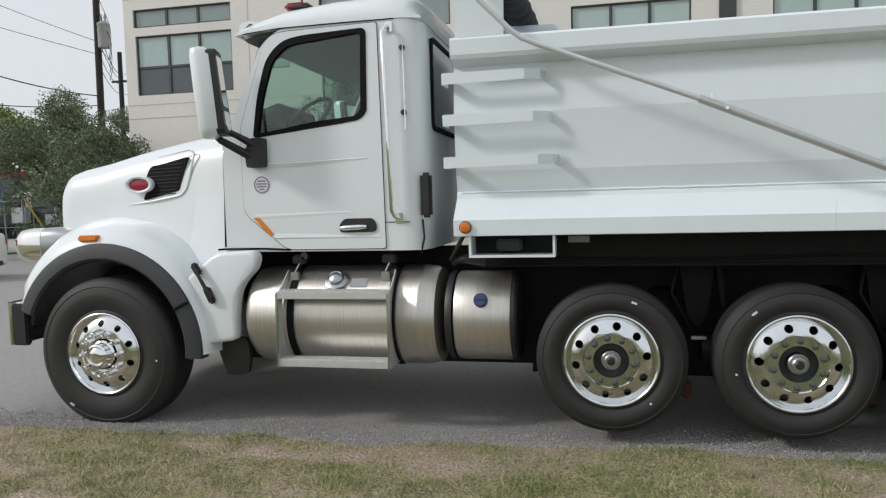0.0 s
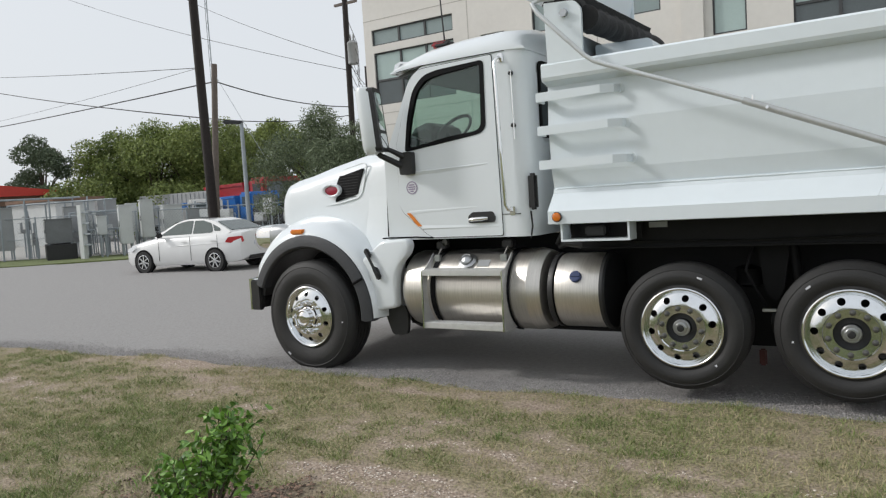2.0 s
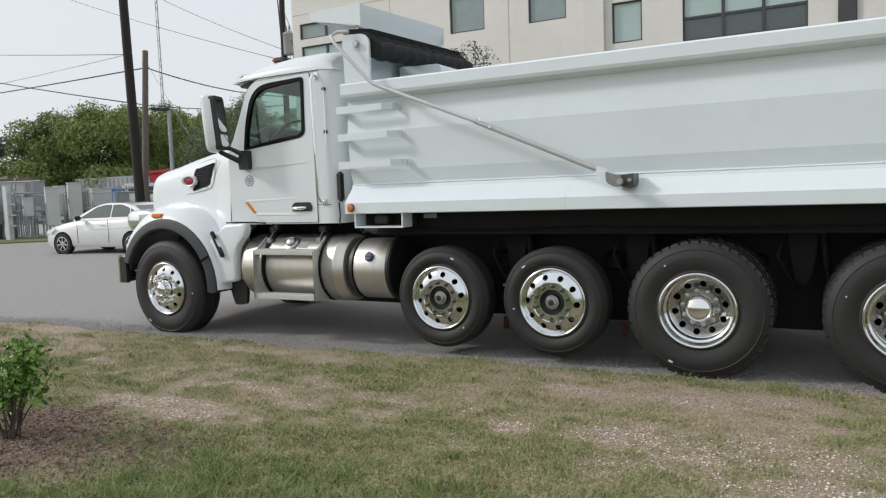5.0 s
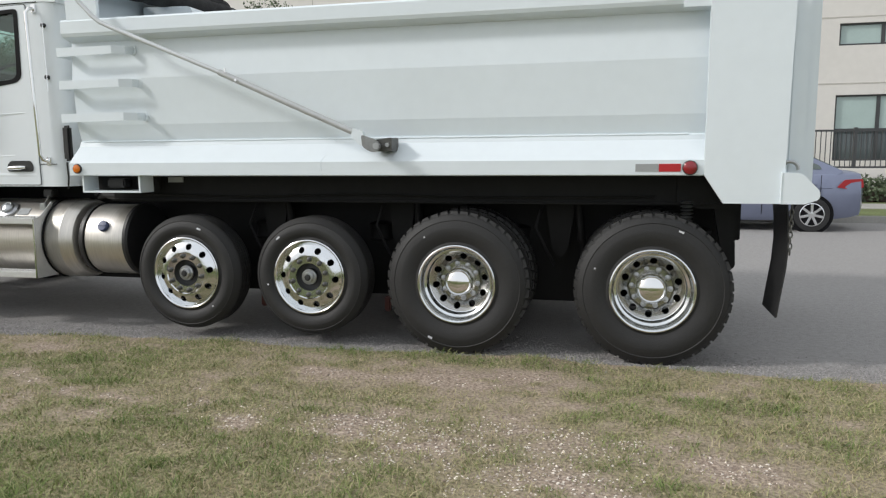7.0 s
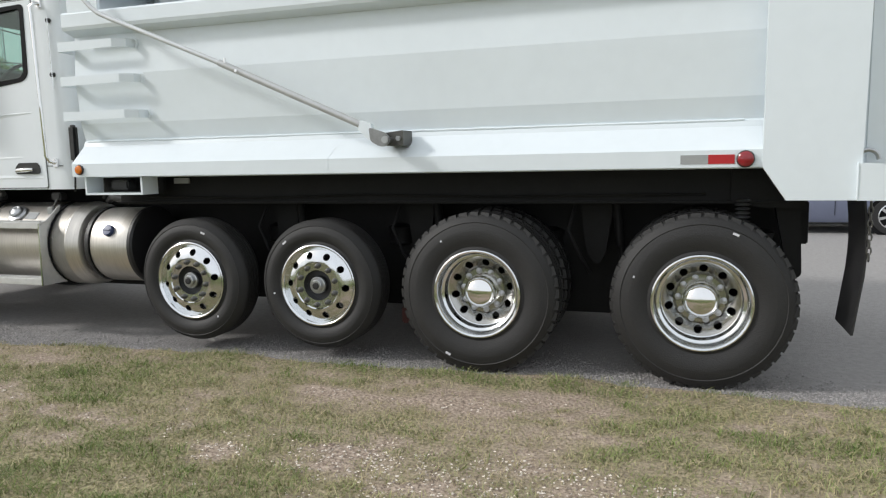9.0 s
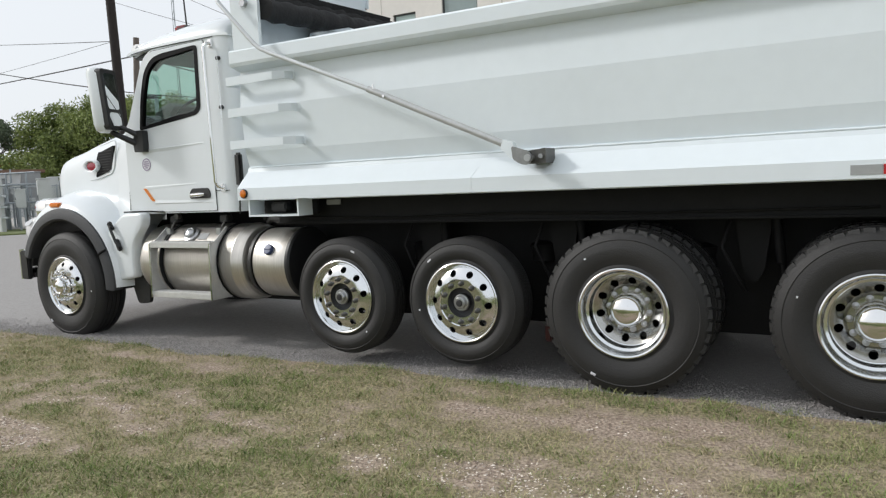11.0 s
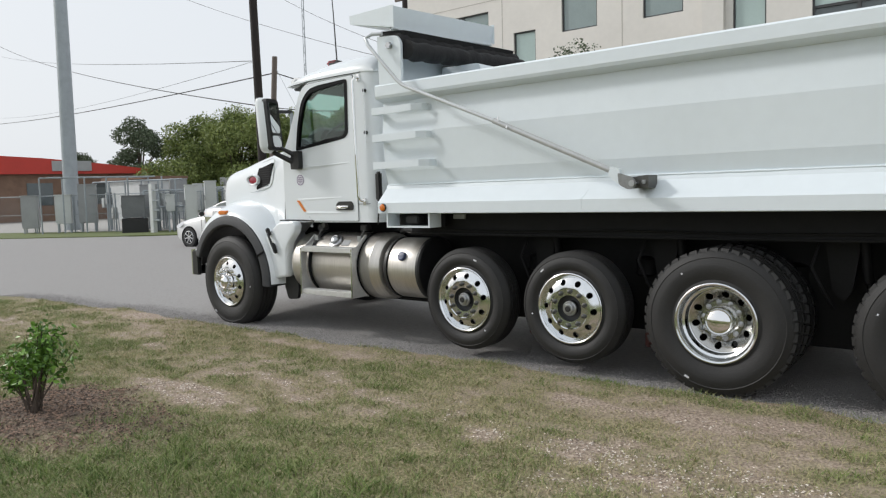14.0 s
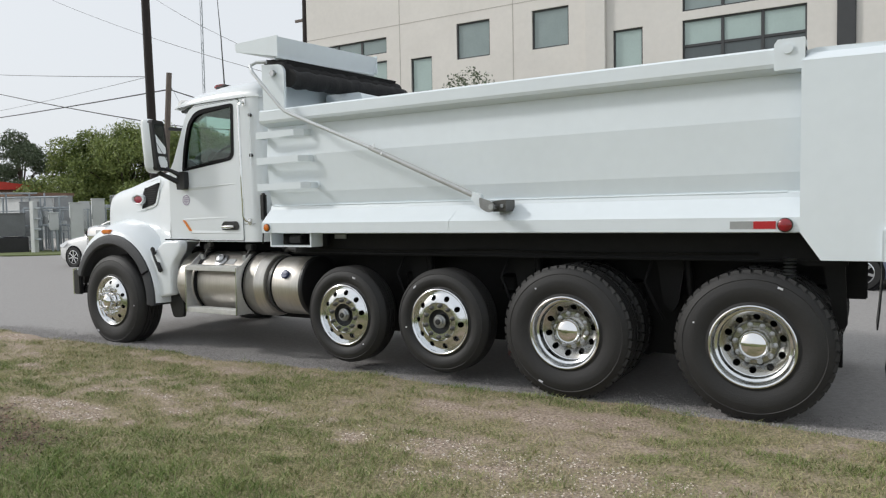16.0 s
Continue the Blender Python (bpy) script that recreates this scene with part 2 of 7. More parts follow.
# wheels, built round the origin with the outer face towards -y
def tyre_mesh(R, w, rim):
    bm = B()
    s = R - rim
    prof = [(rim, 0.02), (rim + 0.015, 0.004), (rim + 0.03, 0.010), (rim + s * 0.3, -0.008), (rim + s * 0.42, -0.012), (rim + s * 0.5, -0.0135), (rim + s * 0.58, -0.012),
            (rim + s * 0.75, 0.002), (rim + s * 0.77, -0.001), (rim + s * 0.8, 0.004), (R - 0.03, 0.016), (R - 0.012, 0.028), (R - 0.003, 0.05)]
    tread = []
    u = 0.05
    nrib = 5
    rw = (w - 0.1) / nrib
    for k in range(nrib):
        a, b = 0.05 + k * rw, 0.05 + (k + 1) * rw
        tread += [(R, a + 0.004), (R, b - 0.004)]
        if k < nrib - 1:
            tread += [(R - 0.014, b - 0.003), (R - 0.014, b + 0.003)]
    back = [(r, w - v) for r, v in reversed(prof)]
    seg = 96
    lathe(bm, prof + tread + back, seg=seg, close=True)
    return bm


def lug_mesh(R, w):
    bm = B()
    n = 44
    for side in (0, 1):
        for k in range(n):
            a = 2 * math.pi * (k + 0.5 * side) / n
            m = Matrix.Rotation(a, 4, "Y")
            lo, hi = ((-0.027, 0.016, R - 0.045), (0.027, 0.085, R + 0.006)) if side == 0 else ((-0.027, w - 0.085, R - 0.045), (0.027, w - 0.016, R + 0.006))
            vs = [bm.verts.new(m @ Vector(p)) for p in [(lo[0], lo[1] + (0.02 if side == 0 else 0), hi[2]), (hi[0], lo[1] + (0.012 if side == 0 else 0), hi[2]), (hi[0], hi[1] - (0.012 if side else 0), hi[2]), (lo[0], hi[1] - (0.012 if side else 0), hi[2]),
                                                        (lo[0], lo[1], lo[2]), (hi[0], lo[1], lo[2]), (hi[0], hi[1], lo[2]), (lo[0], hi[1], lo[2])]]
            for f in ((0, 1, 2, 3), (0, 4, 5, 1), (1, 5, 6, 2), (2, 6, 7, 3), (3, 7, 4, 0)):
                bm.faces.new([vs[i] for i in f])
    return bm


def disc_ring(bm, r0, r1, depth, n=10, rh=0.026, thick=0.014):
    """A dished ring with n real round hand holes through it; depth(r) gives the face."""
    rm = (r0 + r1) / 2
    da = math.pi / n
    q = 20
    for layer in (0.0, thick):
        for k in range(n):
            a0 = 2 * da * k
            rings = []
            for t in (0.0, 0.5, 1.0):
                ring = []
                for j in range(q):
                    th = 2 * math.pi * (j + 0.5) / q
                    c, s = math.cos(th), math.sin(th)
                    mx = max(abs(c), abs(s))
                    sr, sa = rm + (r1 - r0) / 2 * c / mx, a0 + da * s / mx
                    hr, ha = rm + rh * c, a0 + rh * s / rm
                    r, a = hr + (sr - hr) * t, ha + (sa - ha) * t
                    ring.append(bm.verts.new((r * math.cos(a), depth(r) + layer, r * math.sin(a))))
                rings.append(ring)
            for x, y in zip(rings, rings[1:]):
                for j in range(q):
                    bm.faces.new((x[j], x[(j + 1) % q], y[(j + 1) % q], y[j]))
            deep = [bm.verts.new(v.co + Vector((0, 0.03, 0))) for v in rings[0]]
            for j in range(q):
                bm.faces.new((rings[0][j], rings[0][(j + 1) % q], deep[(j + 1) % q], deep[j]))
    bmesh.ops.remove_doubles(bm, verts=bm.verts, dist=0.0004)
    return bm


def wheel(name, at, kind, R, w, parent, far=False):
    """kind: steer, pusher or drive. The pieces are the wheel's own parts."""
    flip = pose(0, 0, 0, 0, 0, 180) if far else Matrix()
    spin = Matrix.Rotation(random.uniform(0, 6.28), 4, "Y")
    m = Matrix.Translation(at) @ flip @ spin
    q = 0.972 if kind == "steer" else 0.945   # the metal's size beside the tyre's
    slim = Matrix.Diagonal((q, 1, q, 1))
    def go(nm, bm, material, par, label=""):
        bm.transform(m if nm in ("tyre", "tread", "tyre_mark") else m @ slim)
        for v in bm.verts:   # the tyre flattens where it stands
            v.co.z = max(v.co.z, 0.008)
        return part(nm, bm, material, par, label)
    u0 = 0.21 if kind == "drive" else 0.08
    wh = go(name, lathe(B(), [(0.07, u0), (0.16, u0 + 0.01), (0.16, w - 0.03), (0.07, w - 0.02)], seg=24), CHASSIS, parent, f"{kind} wheel with polished aluminium rim")
    go("tyre", tyre_mesh(R, w, 0.287 * q), RUBBER, wh)
    if kind == "drive":
        tagged(go("tread", lug_mesh(R, w), RUBBER, wh), kind="stuff")
        go("tyre", (lambda b: (bmesh.ops.translate(b, verts=b.verts, vec=(0, w + 0.06, 0)), b)[1])(tyre_mesh(R, w, 0.287 * q)), RUBBER, wh)
        tagged(go("tread", (lambda b: (bmesh.ops.translate(b, verts=b.verts, vec=(0, w + 0.06, 0)), b)[1])(lug_mesh(R, w)), RUBBER, wh), kind="stuff")
    bm = B()
    if kind == "drive":
        lathe(bm, [(0.298, 0.008), (0.298, -0.004), (0.290, -0.008), (0.280, -0.004), (0.272, 0.012), (0.266, 0.03), (0.262, 0.055), (0.246, 0.065), (0.243, 0.11), (0.240, 0.122), (0.232, 0.127),
                   (0.245, 0.16), (0.27, 0.06), (0.285, 0.02)], seg=64, close=True)
        dep = lambda r: 0.125 + 0.05 * (0.235 - r) / 0.08
        db = disc_ring(B(), 0.155, 0.235, dep, rh=0.0255)
        lathe(db, [(0.157, 0.176), (0.15, 0.160), (0.095, 0.160), (0.09, 0.2), (0.157, 0.2)], seg=48, close=True)
        nut_r, nut_u = 0.136, 0.158
        go("wheel_disc", db, DISC_DIM, wh)
    else:
        lathe(bm, [(0.298, 0.008), (0.298, -0.004), (0.290, -0.008), (0.282, -0.004), (0.276, 0.008), (0.268, 0.022), (0.262, 0.022), (0.262, 0.06), (0.285, 0.03)], seg=64, close=True)
        dep = lambda r: 0.022 - 0.034 * math.sin(max(0.0, min(1.0, (0.264 - r) / 0.11)) * math.pi * 0.62)
        disc_ring(bm, 0.174, 0.268, dep, rh=0.023 if kind == "steer" else 0.0255)
        lathe(bm, [(0.175, dep(0.174) + 0.002), (0.168, dep(0.174) + 0.009), (0.111, dep(0.174) + 0.012), (0.108, 0.07), (0.175, 0.07)], seg=48, close=True)
        nut_r, nut_u = 0.143, dep(0.174) + 0.011
    rim = go("rim", bm, ALU, wh)
    for k in range(10):
        a = 2 * math.pi * (k + 0.5) / 10
        c, s = nut_r * math.cos(a), nut_r * math.sin(a)
        if kind == "steer":
            b = lathe(B(), [(0.021, nut_u), (0.021, nut_u - 0.004), (0.017, nut_u - 0.006), (0.017, nut_u - 0.05), (0.012, nut_u - 0.062), (0.004, nut_u - 0.066)], at=(c, 0, s), seg=10)
            go("nut_cover", b, CHROME, wh)
        else:
            b = lathe(B(), [(0.021, nut_u), (0.021, nut_u - 0.005), (0.017, nut_u - 0.006), (0.017, nut_u - 0.018), (0.010, nut_u - 0.021), (0.010, nut_u - 0.031), (0.003, nut_u - 0.033)], at=(c, 0, s), seg=8)
            go("lug_nut", b, STEEL if kind == "drive" else NUT, wh)
    if kind == "drive":
        go("hub_cap", lathe(B(), [(0.104, 0.17), (0.104, 0.12), (0.112, 0.112), (0.114, 0.096), (0.106, 0.07), (0.088, 0.05), (0.06, 0.036), (0.02, 0.029)], seg=40), CHROME, wh, "domed chrome hub cover")
    elif kind == "steer":
        go("hub_cap", lathe(B(), [(0.10, nut_u), (0.10, nut_u - 0.01), (0.085, nut_u - 0.02), (0.083, nut_u - 0.075), (0.07, nut_u - 0.085), (0.066, nut_u - 0.07), (0.05, nut_u - 0.085), (0.02, nut_u - 0.09)], seg=40), CHROME, wh, "chrome hub cap")
    else:
        go("hub", lathe(B(), [(0.109, 0.07), (0.109, 0.052), (0.066, 0.046), (0.062, 0.014)], seg=32), BLACK, wh)
        go("hub_flange", lathe(B(), [(0.062, 0.016), (0.062, 0.0), (0.056, -0.006), (0.04, -0.006), (0.04, 0.012)], seg=32, close=True), STEEL, wh)
        go("axle_nut", lathe(B(), [(0.044, 0.0), (0.044, -0.022), (0.038, -0.028), (0.027, -0.028), (0.027, -0.02)], seg=8, close=True), STEEL, wh)
        go("oil_cap", lathe(B(), [(0.026, -0.016), (0.026, -0.03), (0.02, -0.036), (0.004, -0.037)], seg=16), BLACK, wh)
    for k in range(3):   # pale balance and mould marks on the sidewall
        a = random.uniform(0, 6.28)
        if k < 2:
            rr = R - 0.075 if k == 0 else R - 0.11
            mk = B()
            hw, hh = (0.017, 0.006) if k == 0 else (0.006, 0.006)
            box(mk, (-hw, -0.013, rr - hh), (hw, 0.0, rr + hh), m=Matrix.Rotation(a, 4, "Y"))
            go("tyre_mark", mk, STICK, wh)
    return wh


NEAR, FAR = 4.375, 2 * CY - 4.375
AX = {"steer": [(-3.388, 0.506)], "pusher": [(0.081, 0.537), (1.116, 0.538)], "drive": [(2.248, 0.5255), (3.585, 0.5245)]}
for kind, spots in AX.items():
    R, w, off = {"steer": (0.532, 0.33, 0.03), "pusher": (0.449, 0.26, 0.02), "drive": (0.512, 0.275, -0.005)}[kind]
    for x, z in spots:
        wheel("wheel", (x, NEAR + off, z), kind, R, w, truck)
        wheel("wheel", (x, FAR - off, z), kind, R, w, truck, far=True)
        ax = lathe(B(), [(0.05, NEAR + 0.2), (0.065, NEAR + 0.4), (0.065, CY - 0.25), (0.16, CY - 0.12), (0.19, CY), (0.16, CY + 0.12), (0.065, CY + 0.25), (0.05, FAR - 0.2)], at=(x, 0, z), seg=20)
        part("axle", ax, CHASSIS, truck)

# chassis
for y in (CY - 0.43, CY + 0.35):
    part("frame_rail", box(B(), (-4.0, y, 0.78), (4.25, y + 0.08, 1.06), 0.008), CHASSIS, truck)
for x in (-3.8, -2.6, -1.2, -0.4, 0.6, 1.7, 2.9, 4.1):
    part("cross_member", box(B(), (x, CY - 0.35, 0.82), (x + 0.1, CY + 0.35, 1.02), 0.006), CHASSIS, truck)
for x, z in [s for v in AX.values() for s in v]:
    for y in (CY - 0.5, CY + 0.5):
        b = B()
        for k in range(5):
            box(b, (x - 0.5 + k * 0.07, y - 0.04, z + 0.17 - k * 0.017), (x + 0.5 - k * 0.07, y + 0.04, z + 0.184 - k * 0.017), 0.002)
        part("leaf_spring", b, CHASSIS, truck)
        part("air_bag", lathe(B(), [(0.06, z + 0.2), (0.11, z + 0.22), (0.1, z + 0.28), (0.115, z + 0.34), (0.06, z + 0.37)], at=(x + 0.35, y, 0), axis="z", seg=20), CHASSIS, truck)
for x in (-0.02, 1.0, 1.62, 2.1, 2.95, 3.45, 4.05):
    part("bed_bearer", box(B(), (x, 4.645, 1.1), (x + 0.1, 2 * CY - 4.645, 1.3), 0.006), CHASSIS, truck)
for y in (4.62, CY - 0.45, CY + 0.37, 2 * CY - 4.7):
    part("bed_sill", box(B(), (-0.7, y, 1.08), (4.1, y + 0.08, 1.29), 0.006), CHASSIS, truck)
both("sill_flange", lambda b: box(b, (-0.7, 4.585, 1.085), (4.1, 4.64, 1.10), 0.004), CHASSIS, truck)
both("brake_line", lambda b: tube(b, [(-0.4, 4.60, 1.14), (0.5, 4.60, 1.125), (1.4, 4.60, 1.145), (2.4, 4.60, 1.13), (3.6, 4.60, 1.14)], 0.008, 6), CHASSIS, truck)
for x in (0.62, 1.70, 2.93):   # hangers and dampers between the axles
    both("spring_bracket", lambda b: plate(b, rpoly([(x - 0.10, 1.08), (x + 0.12, 1.08), (x + 0.07, 0.74), (x + 0.02, 0.66), (x - 0.05, 0.72)], 0.02, 3), 4.86, 4.90), CHASSIS, truck)
    both("damper", lambda b: tube(b, [(x + 0.14, 4.84, 1.07), (x + 0.17, 4.84, 0.80), (x + 0.175, 4.84, 0.79), (x + 0.20, 4.84, 0.50)], [0.032, 0.032, 0.022, 0.022], 12), CHASSIS, truck)
    both("air_hose", lambda b: tube(b, [(x - 0.12, 4.80, 1.06), (x - 0.16, 4.74, 0.9), (x - 0.08, 4.72, 0.74), (x - 0.02, 4.76, 0.62)], 0.011, 8), CHASSIS, truck)
# black sheets added as the deep shade underneath, hiding the far side
part("underside_shade_sheet", box(B(), (-2.7, 5.13, 0.34), (-0.4, 5.17, 1.19), 0.004), CHASSIS, truck)
part("underside_shade_sheet", box(B(), (-0.45, 5.08, 0.29), (4.1, 5.12, 1.28), 0.004), CHASSIS, truck)
part("brake_tank", lathe(B(), [(0.02, -2.3), (0.13, -2.27), (0.13, -1.5), (0.02, -1.47)], at=(0, CY, 0.72), axis="x", seg=24), CHASSIS, truck)
for x in (0.62, 1.68):
    part("brake_chamber", lathe(B(), [(0.02, 0), (0.08, 0.01), (0.09, 0.06), (0.08, 0.12), (0.02, 0.13)], at=(x, 4.72, 0.55), axis="x", seg=18), CHASSIS, truck)
    part("primer_arm", box(B(), (x - 0.09, 4.74, 0.22), (x - 0.04, 4.77, 0.34), 0.01), PRIMER, truck, "rust red primed bracket")
part("lift_bracket", box(B(), (0.57, 4.66, 0.62), (0.66, 4.70, 0.64), 0.003), STEEL, truck, "bare steel bracket")
part("spring_hanger", plate(B(), rpoly([(3.98, 1.1), (4.12, 1.1), (4.14, 0.66), (4.08, 0.62), (4.04, 0.8)], 0.02), 4.66, 4.72), CHASSIS, truck)
part("hanger_plate", plate(B(), [(3.74, 1.28), (4.14, 1.28), (4.14, 1.06), (3.9, 1.06), (3.74, 1.10)], 4.60, 4.65), CHASSIS, truck)
b = B()
for k in range(6):
    lathe(b, [(0.03, 0), (0.045, 0.007), (0.03, 0.014)], at=(3.80, 4.52, 0.98 + k * 0.024), axis="z", seg=14)
part("stop_spring", b, STEEL, truck, "grey coil spring")

# dump bed
X0, X1 = -0.842, 3.90
SEC = [(4.312, 1.30), (4.312, 1.395), (4.444, 1.524), (4.455, 1.557), (4.470, 1.566), (4.437, 1.69), (4.412, 2.04), (4.44, 2.328), (4.335, 2.357), (4.325, 2.382), (4.325, 2.47), (4.34, 2.485), (4.49, 2.485), (4.50, 2.47), (4.49, 1.60), (4.40, 1.42), (4.40, 1.30)]


def bed_side(bm):
    nx = 14
    rings = []
    for i in range(nx + 1):
        x = X0 + (X1 - X0) * i / nx
        dent = [0.0012 * math.sin(3.1 * x + 5 * z) for y, z in SEC]
        rings.append([(x, y + d, z) for (y, z), d in zip(SEC, dent)])
    return loft(bm, rings)


bed = part("bed_floor", box(B(), (X0, 4.44, 1.29), (X1 + 0.4, 2 * CY - 4.44, 1.36), 0.005), BEDPAINT, truck)
side = both("bed_side", bed_side, BEDPAINT, truck, "white ribbed steel bed side with boxed top rail", smooth=False)
# weld seam, rail joint
part("weld_bead", tube(B(), [(X0 + 0.03 + k * 0.1, 4.455 + 0.001 * math.sin(k * 7.0), 1.560 + 0.0015 * math.sin(k * 3.3)) for k in range(47)], 0.0065, 6), BEDPAINT, side)
part("rail_joint", box(B(), (1.27, 4.309, 1.302), (1.275, 4.32, 1.40), 0.001), BEDPAINT, side)
part("rail_joint", tube(B(), [(1.2725, 4.3115, 1.397), (1.30, 4.38, 1.462), (1.335, 4.447, 1.523), (1.336, 4.448, 1.556)], 0.0016, 5), BEDPAINT, side)
part("headboard", plate(B(), rpoly([(4.475, 1.30), (2 * CY - 4.475, 1.30), (2 * CY - 4.475, 2.80), (4.475, 2.80)], 0.01, 2), X0 + 0.005, X0 + 0.07, plane="yz"), BEDPAINT, truck, "white front wall of the bed")
part("hoist_cover", plate(B(), rpoly([(-0.71, 1.36), (-0.71, 2.73), (-0.27, 2.72), (-0.24, 2.69), (-0.2, 1.36)], 0.02), CY - 0.45, CY + 0.35), BEDPAINT, truck, "white boxed hoist cover in the bed")
both("tarp_post", lambda b: plate(b, rpoly([(-0.79, 2.47), (-0.52, 2.47), (-0.515, 2.84), (-0.56, 2.90), (-0.80, 2.92)], [0, 0, 0.03, 0.03, 0.01], 3), 4.335, 4.365), BEDPAINT, truck, "white upright plate carrying the tarp axle")
for k, (x, z, r) in enumerate([(-0.60, 2.845, 0.085), (-0.50, 2.765, 0.085)]):
    pts = [(x + 0.008 * math.sin(j * 2.1 + k), 4.38 + j * 0.067, z + j * 0.0028 + 0.008 * math.sin(j * 1.7 + k)) for j in range(30)]
    part("tarp_roll", tube(B(), pts, [r * (1 + 0.05 * math.sin(j * 2.9 + k)) for j in range(30)], 16), TARP, truck, "rolled black mesh tarp")
part("tarp_hood", loft(B(), [[(x, y, z + (y - 4.4) * 0.033) for x, z in ((-0.84, 2.92), (-0.55, 2.88), (-0.52, 2.95), (-0.80, 2.98))] for y in (4.40, 4.9, 5.4, 5.8, 6.22)]), TARP, truck, "black tarp cover strip")
part("wind_deflector", loft(B(), [[(x, y, z + (y - 4.36) * 0.045) for x, z in ((-0.66, 2.96), (-0.645, 2.96), (-0.60, 3.17), (-0.615, 3.175))] for y in (4.36, 5.0, 5.95)]), BEDPAINT, truck, "white sheet wind deflector over the tarp")
part("deflector_gusset", plate(B(), [(-1.15, 3.09), (-0.60, 2.98), (-0.60, 3.18), (-1.16, 3.17)], 4.345, 4.36), BEDPAINT, truck, "white triangular end plate")
part("deflector_gusset", plate(B(), [(-0.95, 3.17), (-0.60, 3.06), (-0.60, 3.26), (-0.96, 3.25)], 5.95, 5.965), BEDPAINT, truck)
part("deflector_shelf", loft(B(), [[(x, y, z + (y - 4.36) * 0.045) for x, z in ((-1.15, 3.09), (-0.62, 2.97), (-0.62, 2.985), (-1.15, 3.105))] for y in (4.36, 5.95)]), BEDPAINT, truck)
# tarp arm
def tarp_arm(b):
    return tube(b, [(-0.70, 4.30, 2.93), (-0.80, 4.27, 2.935), (-0.845, 4.23, 2.90), (-0.80, 4.215, 2.83), (-0.60, 4.215, 2.62), (-0.46, 4.215, 2.475), (-0.40, 4.215, 2.43), (-0.30, 4.215, 2.385), (0.60, 4.215, 2.02), (0.62, 4.215, 2.012)], 0.0165, 12)
arm = both("tarp_arm", tarp_arm, ARMPAINT, truck, "bent steel tarp arm along the bed side")
part("arm_sleeve", tube(B(), [(0.56, 4.215, 2.036), (1.56, 4.215, 1.60)], 0.0225, 14), SLEEVE, arm)
part("arm_bolt", tube(B(), [(0.62, 4.19, 2.03), (0.62, 4.19, 2.06)], 0.008, 8), CHROME, arm)
part("arm_bolt", tube(B(), [(0.70, 4.185, 1.975), (0.70, 4.21, 1.975)], 0.010, 8), CHROME, arm)
part("clevis", plate(B(), rpoly([(1.565, 1.625), (1.635, 1.605), (1.66, 1.51), (1.625, 1.50), (1.55, 1.57)], 0.006), 4.195, 4.24), BEDPAINT, arm, "white clevis block")
part("pivot_lever", plate(B(), rpoly([(1.63, 1.58), (1.74, 1.545), (1.775, 1.50), (1.74, 1.46), (1.70, 1.462), (1.64, 1.495)], 0.02), 4.178, 4.190), PIVOT, arm, "dark galvanised pivot lever")
part("pivot_bolt", lathe(B(), [(0.022, 4.166), (0.022, 4.20), (0.016, 4.205), (0.016, 4.33)], at=(1.74, 0, 1.502), seg=20), STEEL, arm)
part("pivot_bracket", plate(B(), rpoly([(1.70, 1.545), (1.825, 1.56), (1.825, 1.465), (1.70, 1.465)], 0.008), 4.26, 4.42), NUT, arm)
part("pivot_bolt", lathe(B(), [(0.016, 4.245), (0.016, 4.26), (0.004, 4.272)], at=(1.795, 0, 1.51), seg=6), STEEL, arm)
part("arm_hub", lathe(B(), [(0.03, 4.30), (0.03, 4.335), (0.01, 4.336)], at=(-0.64, 0, 2.82), seg=6), STEEL, arm)
# three ladder steps
for z, xb in ((2.245, -0.41), (1.998, -0.365), (1.745, -0.34)):
    b = loft(B(), [[(x, y, z - hl_), (x, y + 0.01, z - hl_), (x, y + 0.01, z + 0.032), (x, y, z + 0.032)] for x, y, hl_ in ((-0.885, 4.315, 0.036), (-0.6, 4.315, 0.032), (xb, 4.315, 0.028))])
    st = part("bed_step", b, BEDPAINT, side, "white flat bar step")
    b = B()
    out = [(xb - 0.002, 4.3155), (xb + 0.012, 4.3155), (xb + 0.10, 4.36), (xb + 0.125, 4.45), (xb + 0.115, 4.45), (xb + 0.09, 4.367), (xb + 0.008, 4.3255), (xb - 0.002, 4.3255)]
    part("step_return", plate(b, out, z - 0.027, z + 0.031, plane="xy"), BEDPAINT, side, smooth=False)
    part("weld_bead", tube(B(), [(xb + 0.126 + 0.022 * math.sin(q), 4.42 - 0.002 * q, z + 0.003 - 0.032 * math.cos(q)) for q in [0.35 * k for k in range(10)]], 0.006, 6), BEDPAINT, side)
    part("step_end", box(B(), (-0.897, 4.328, z - 0.036), (-0.885, 4.47, z + 0.032), 0.001), BEDPAINT, side)
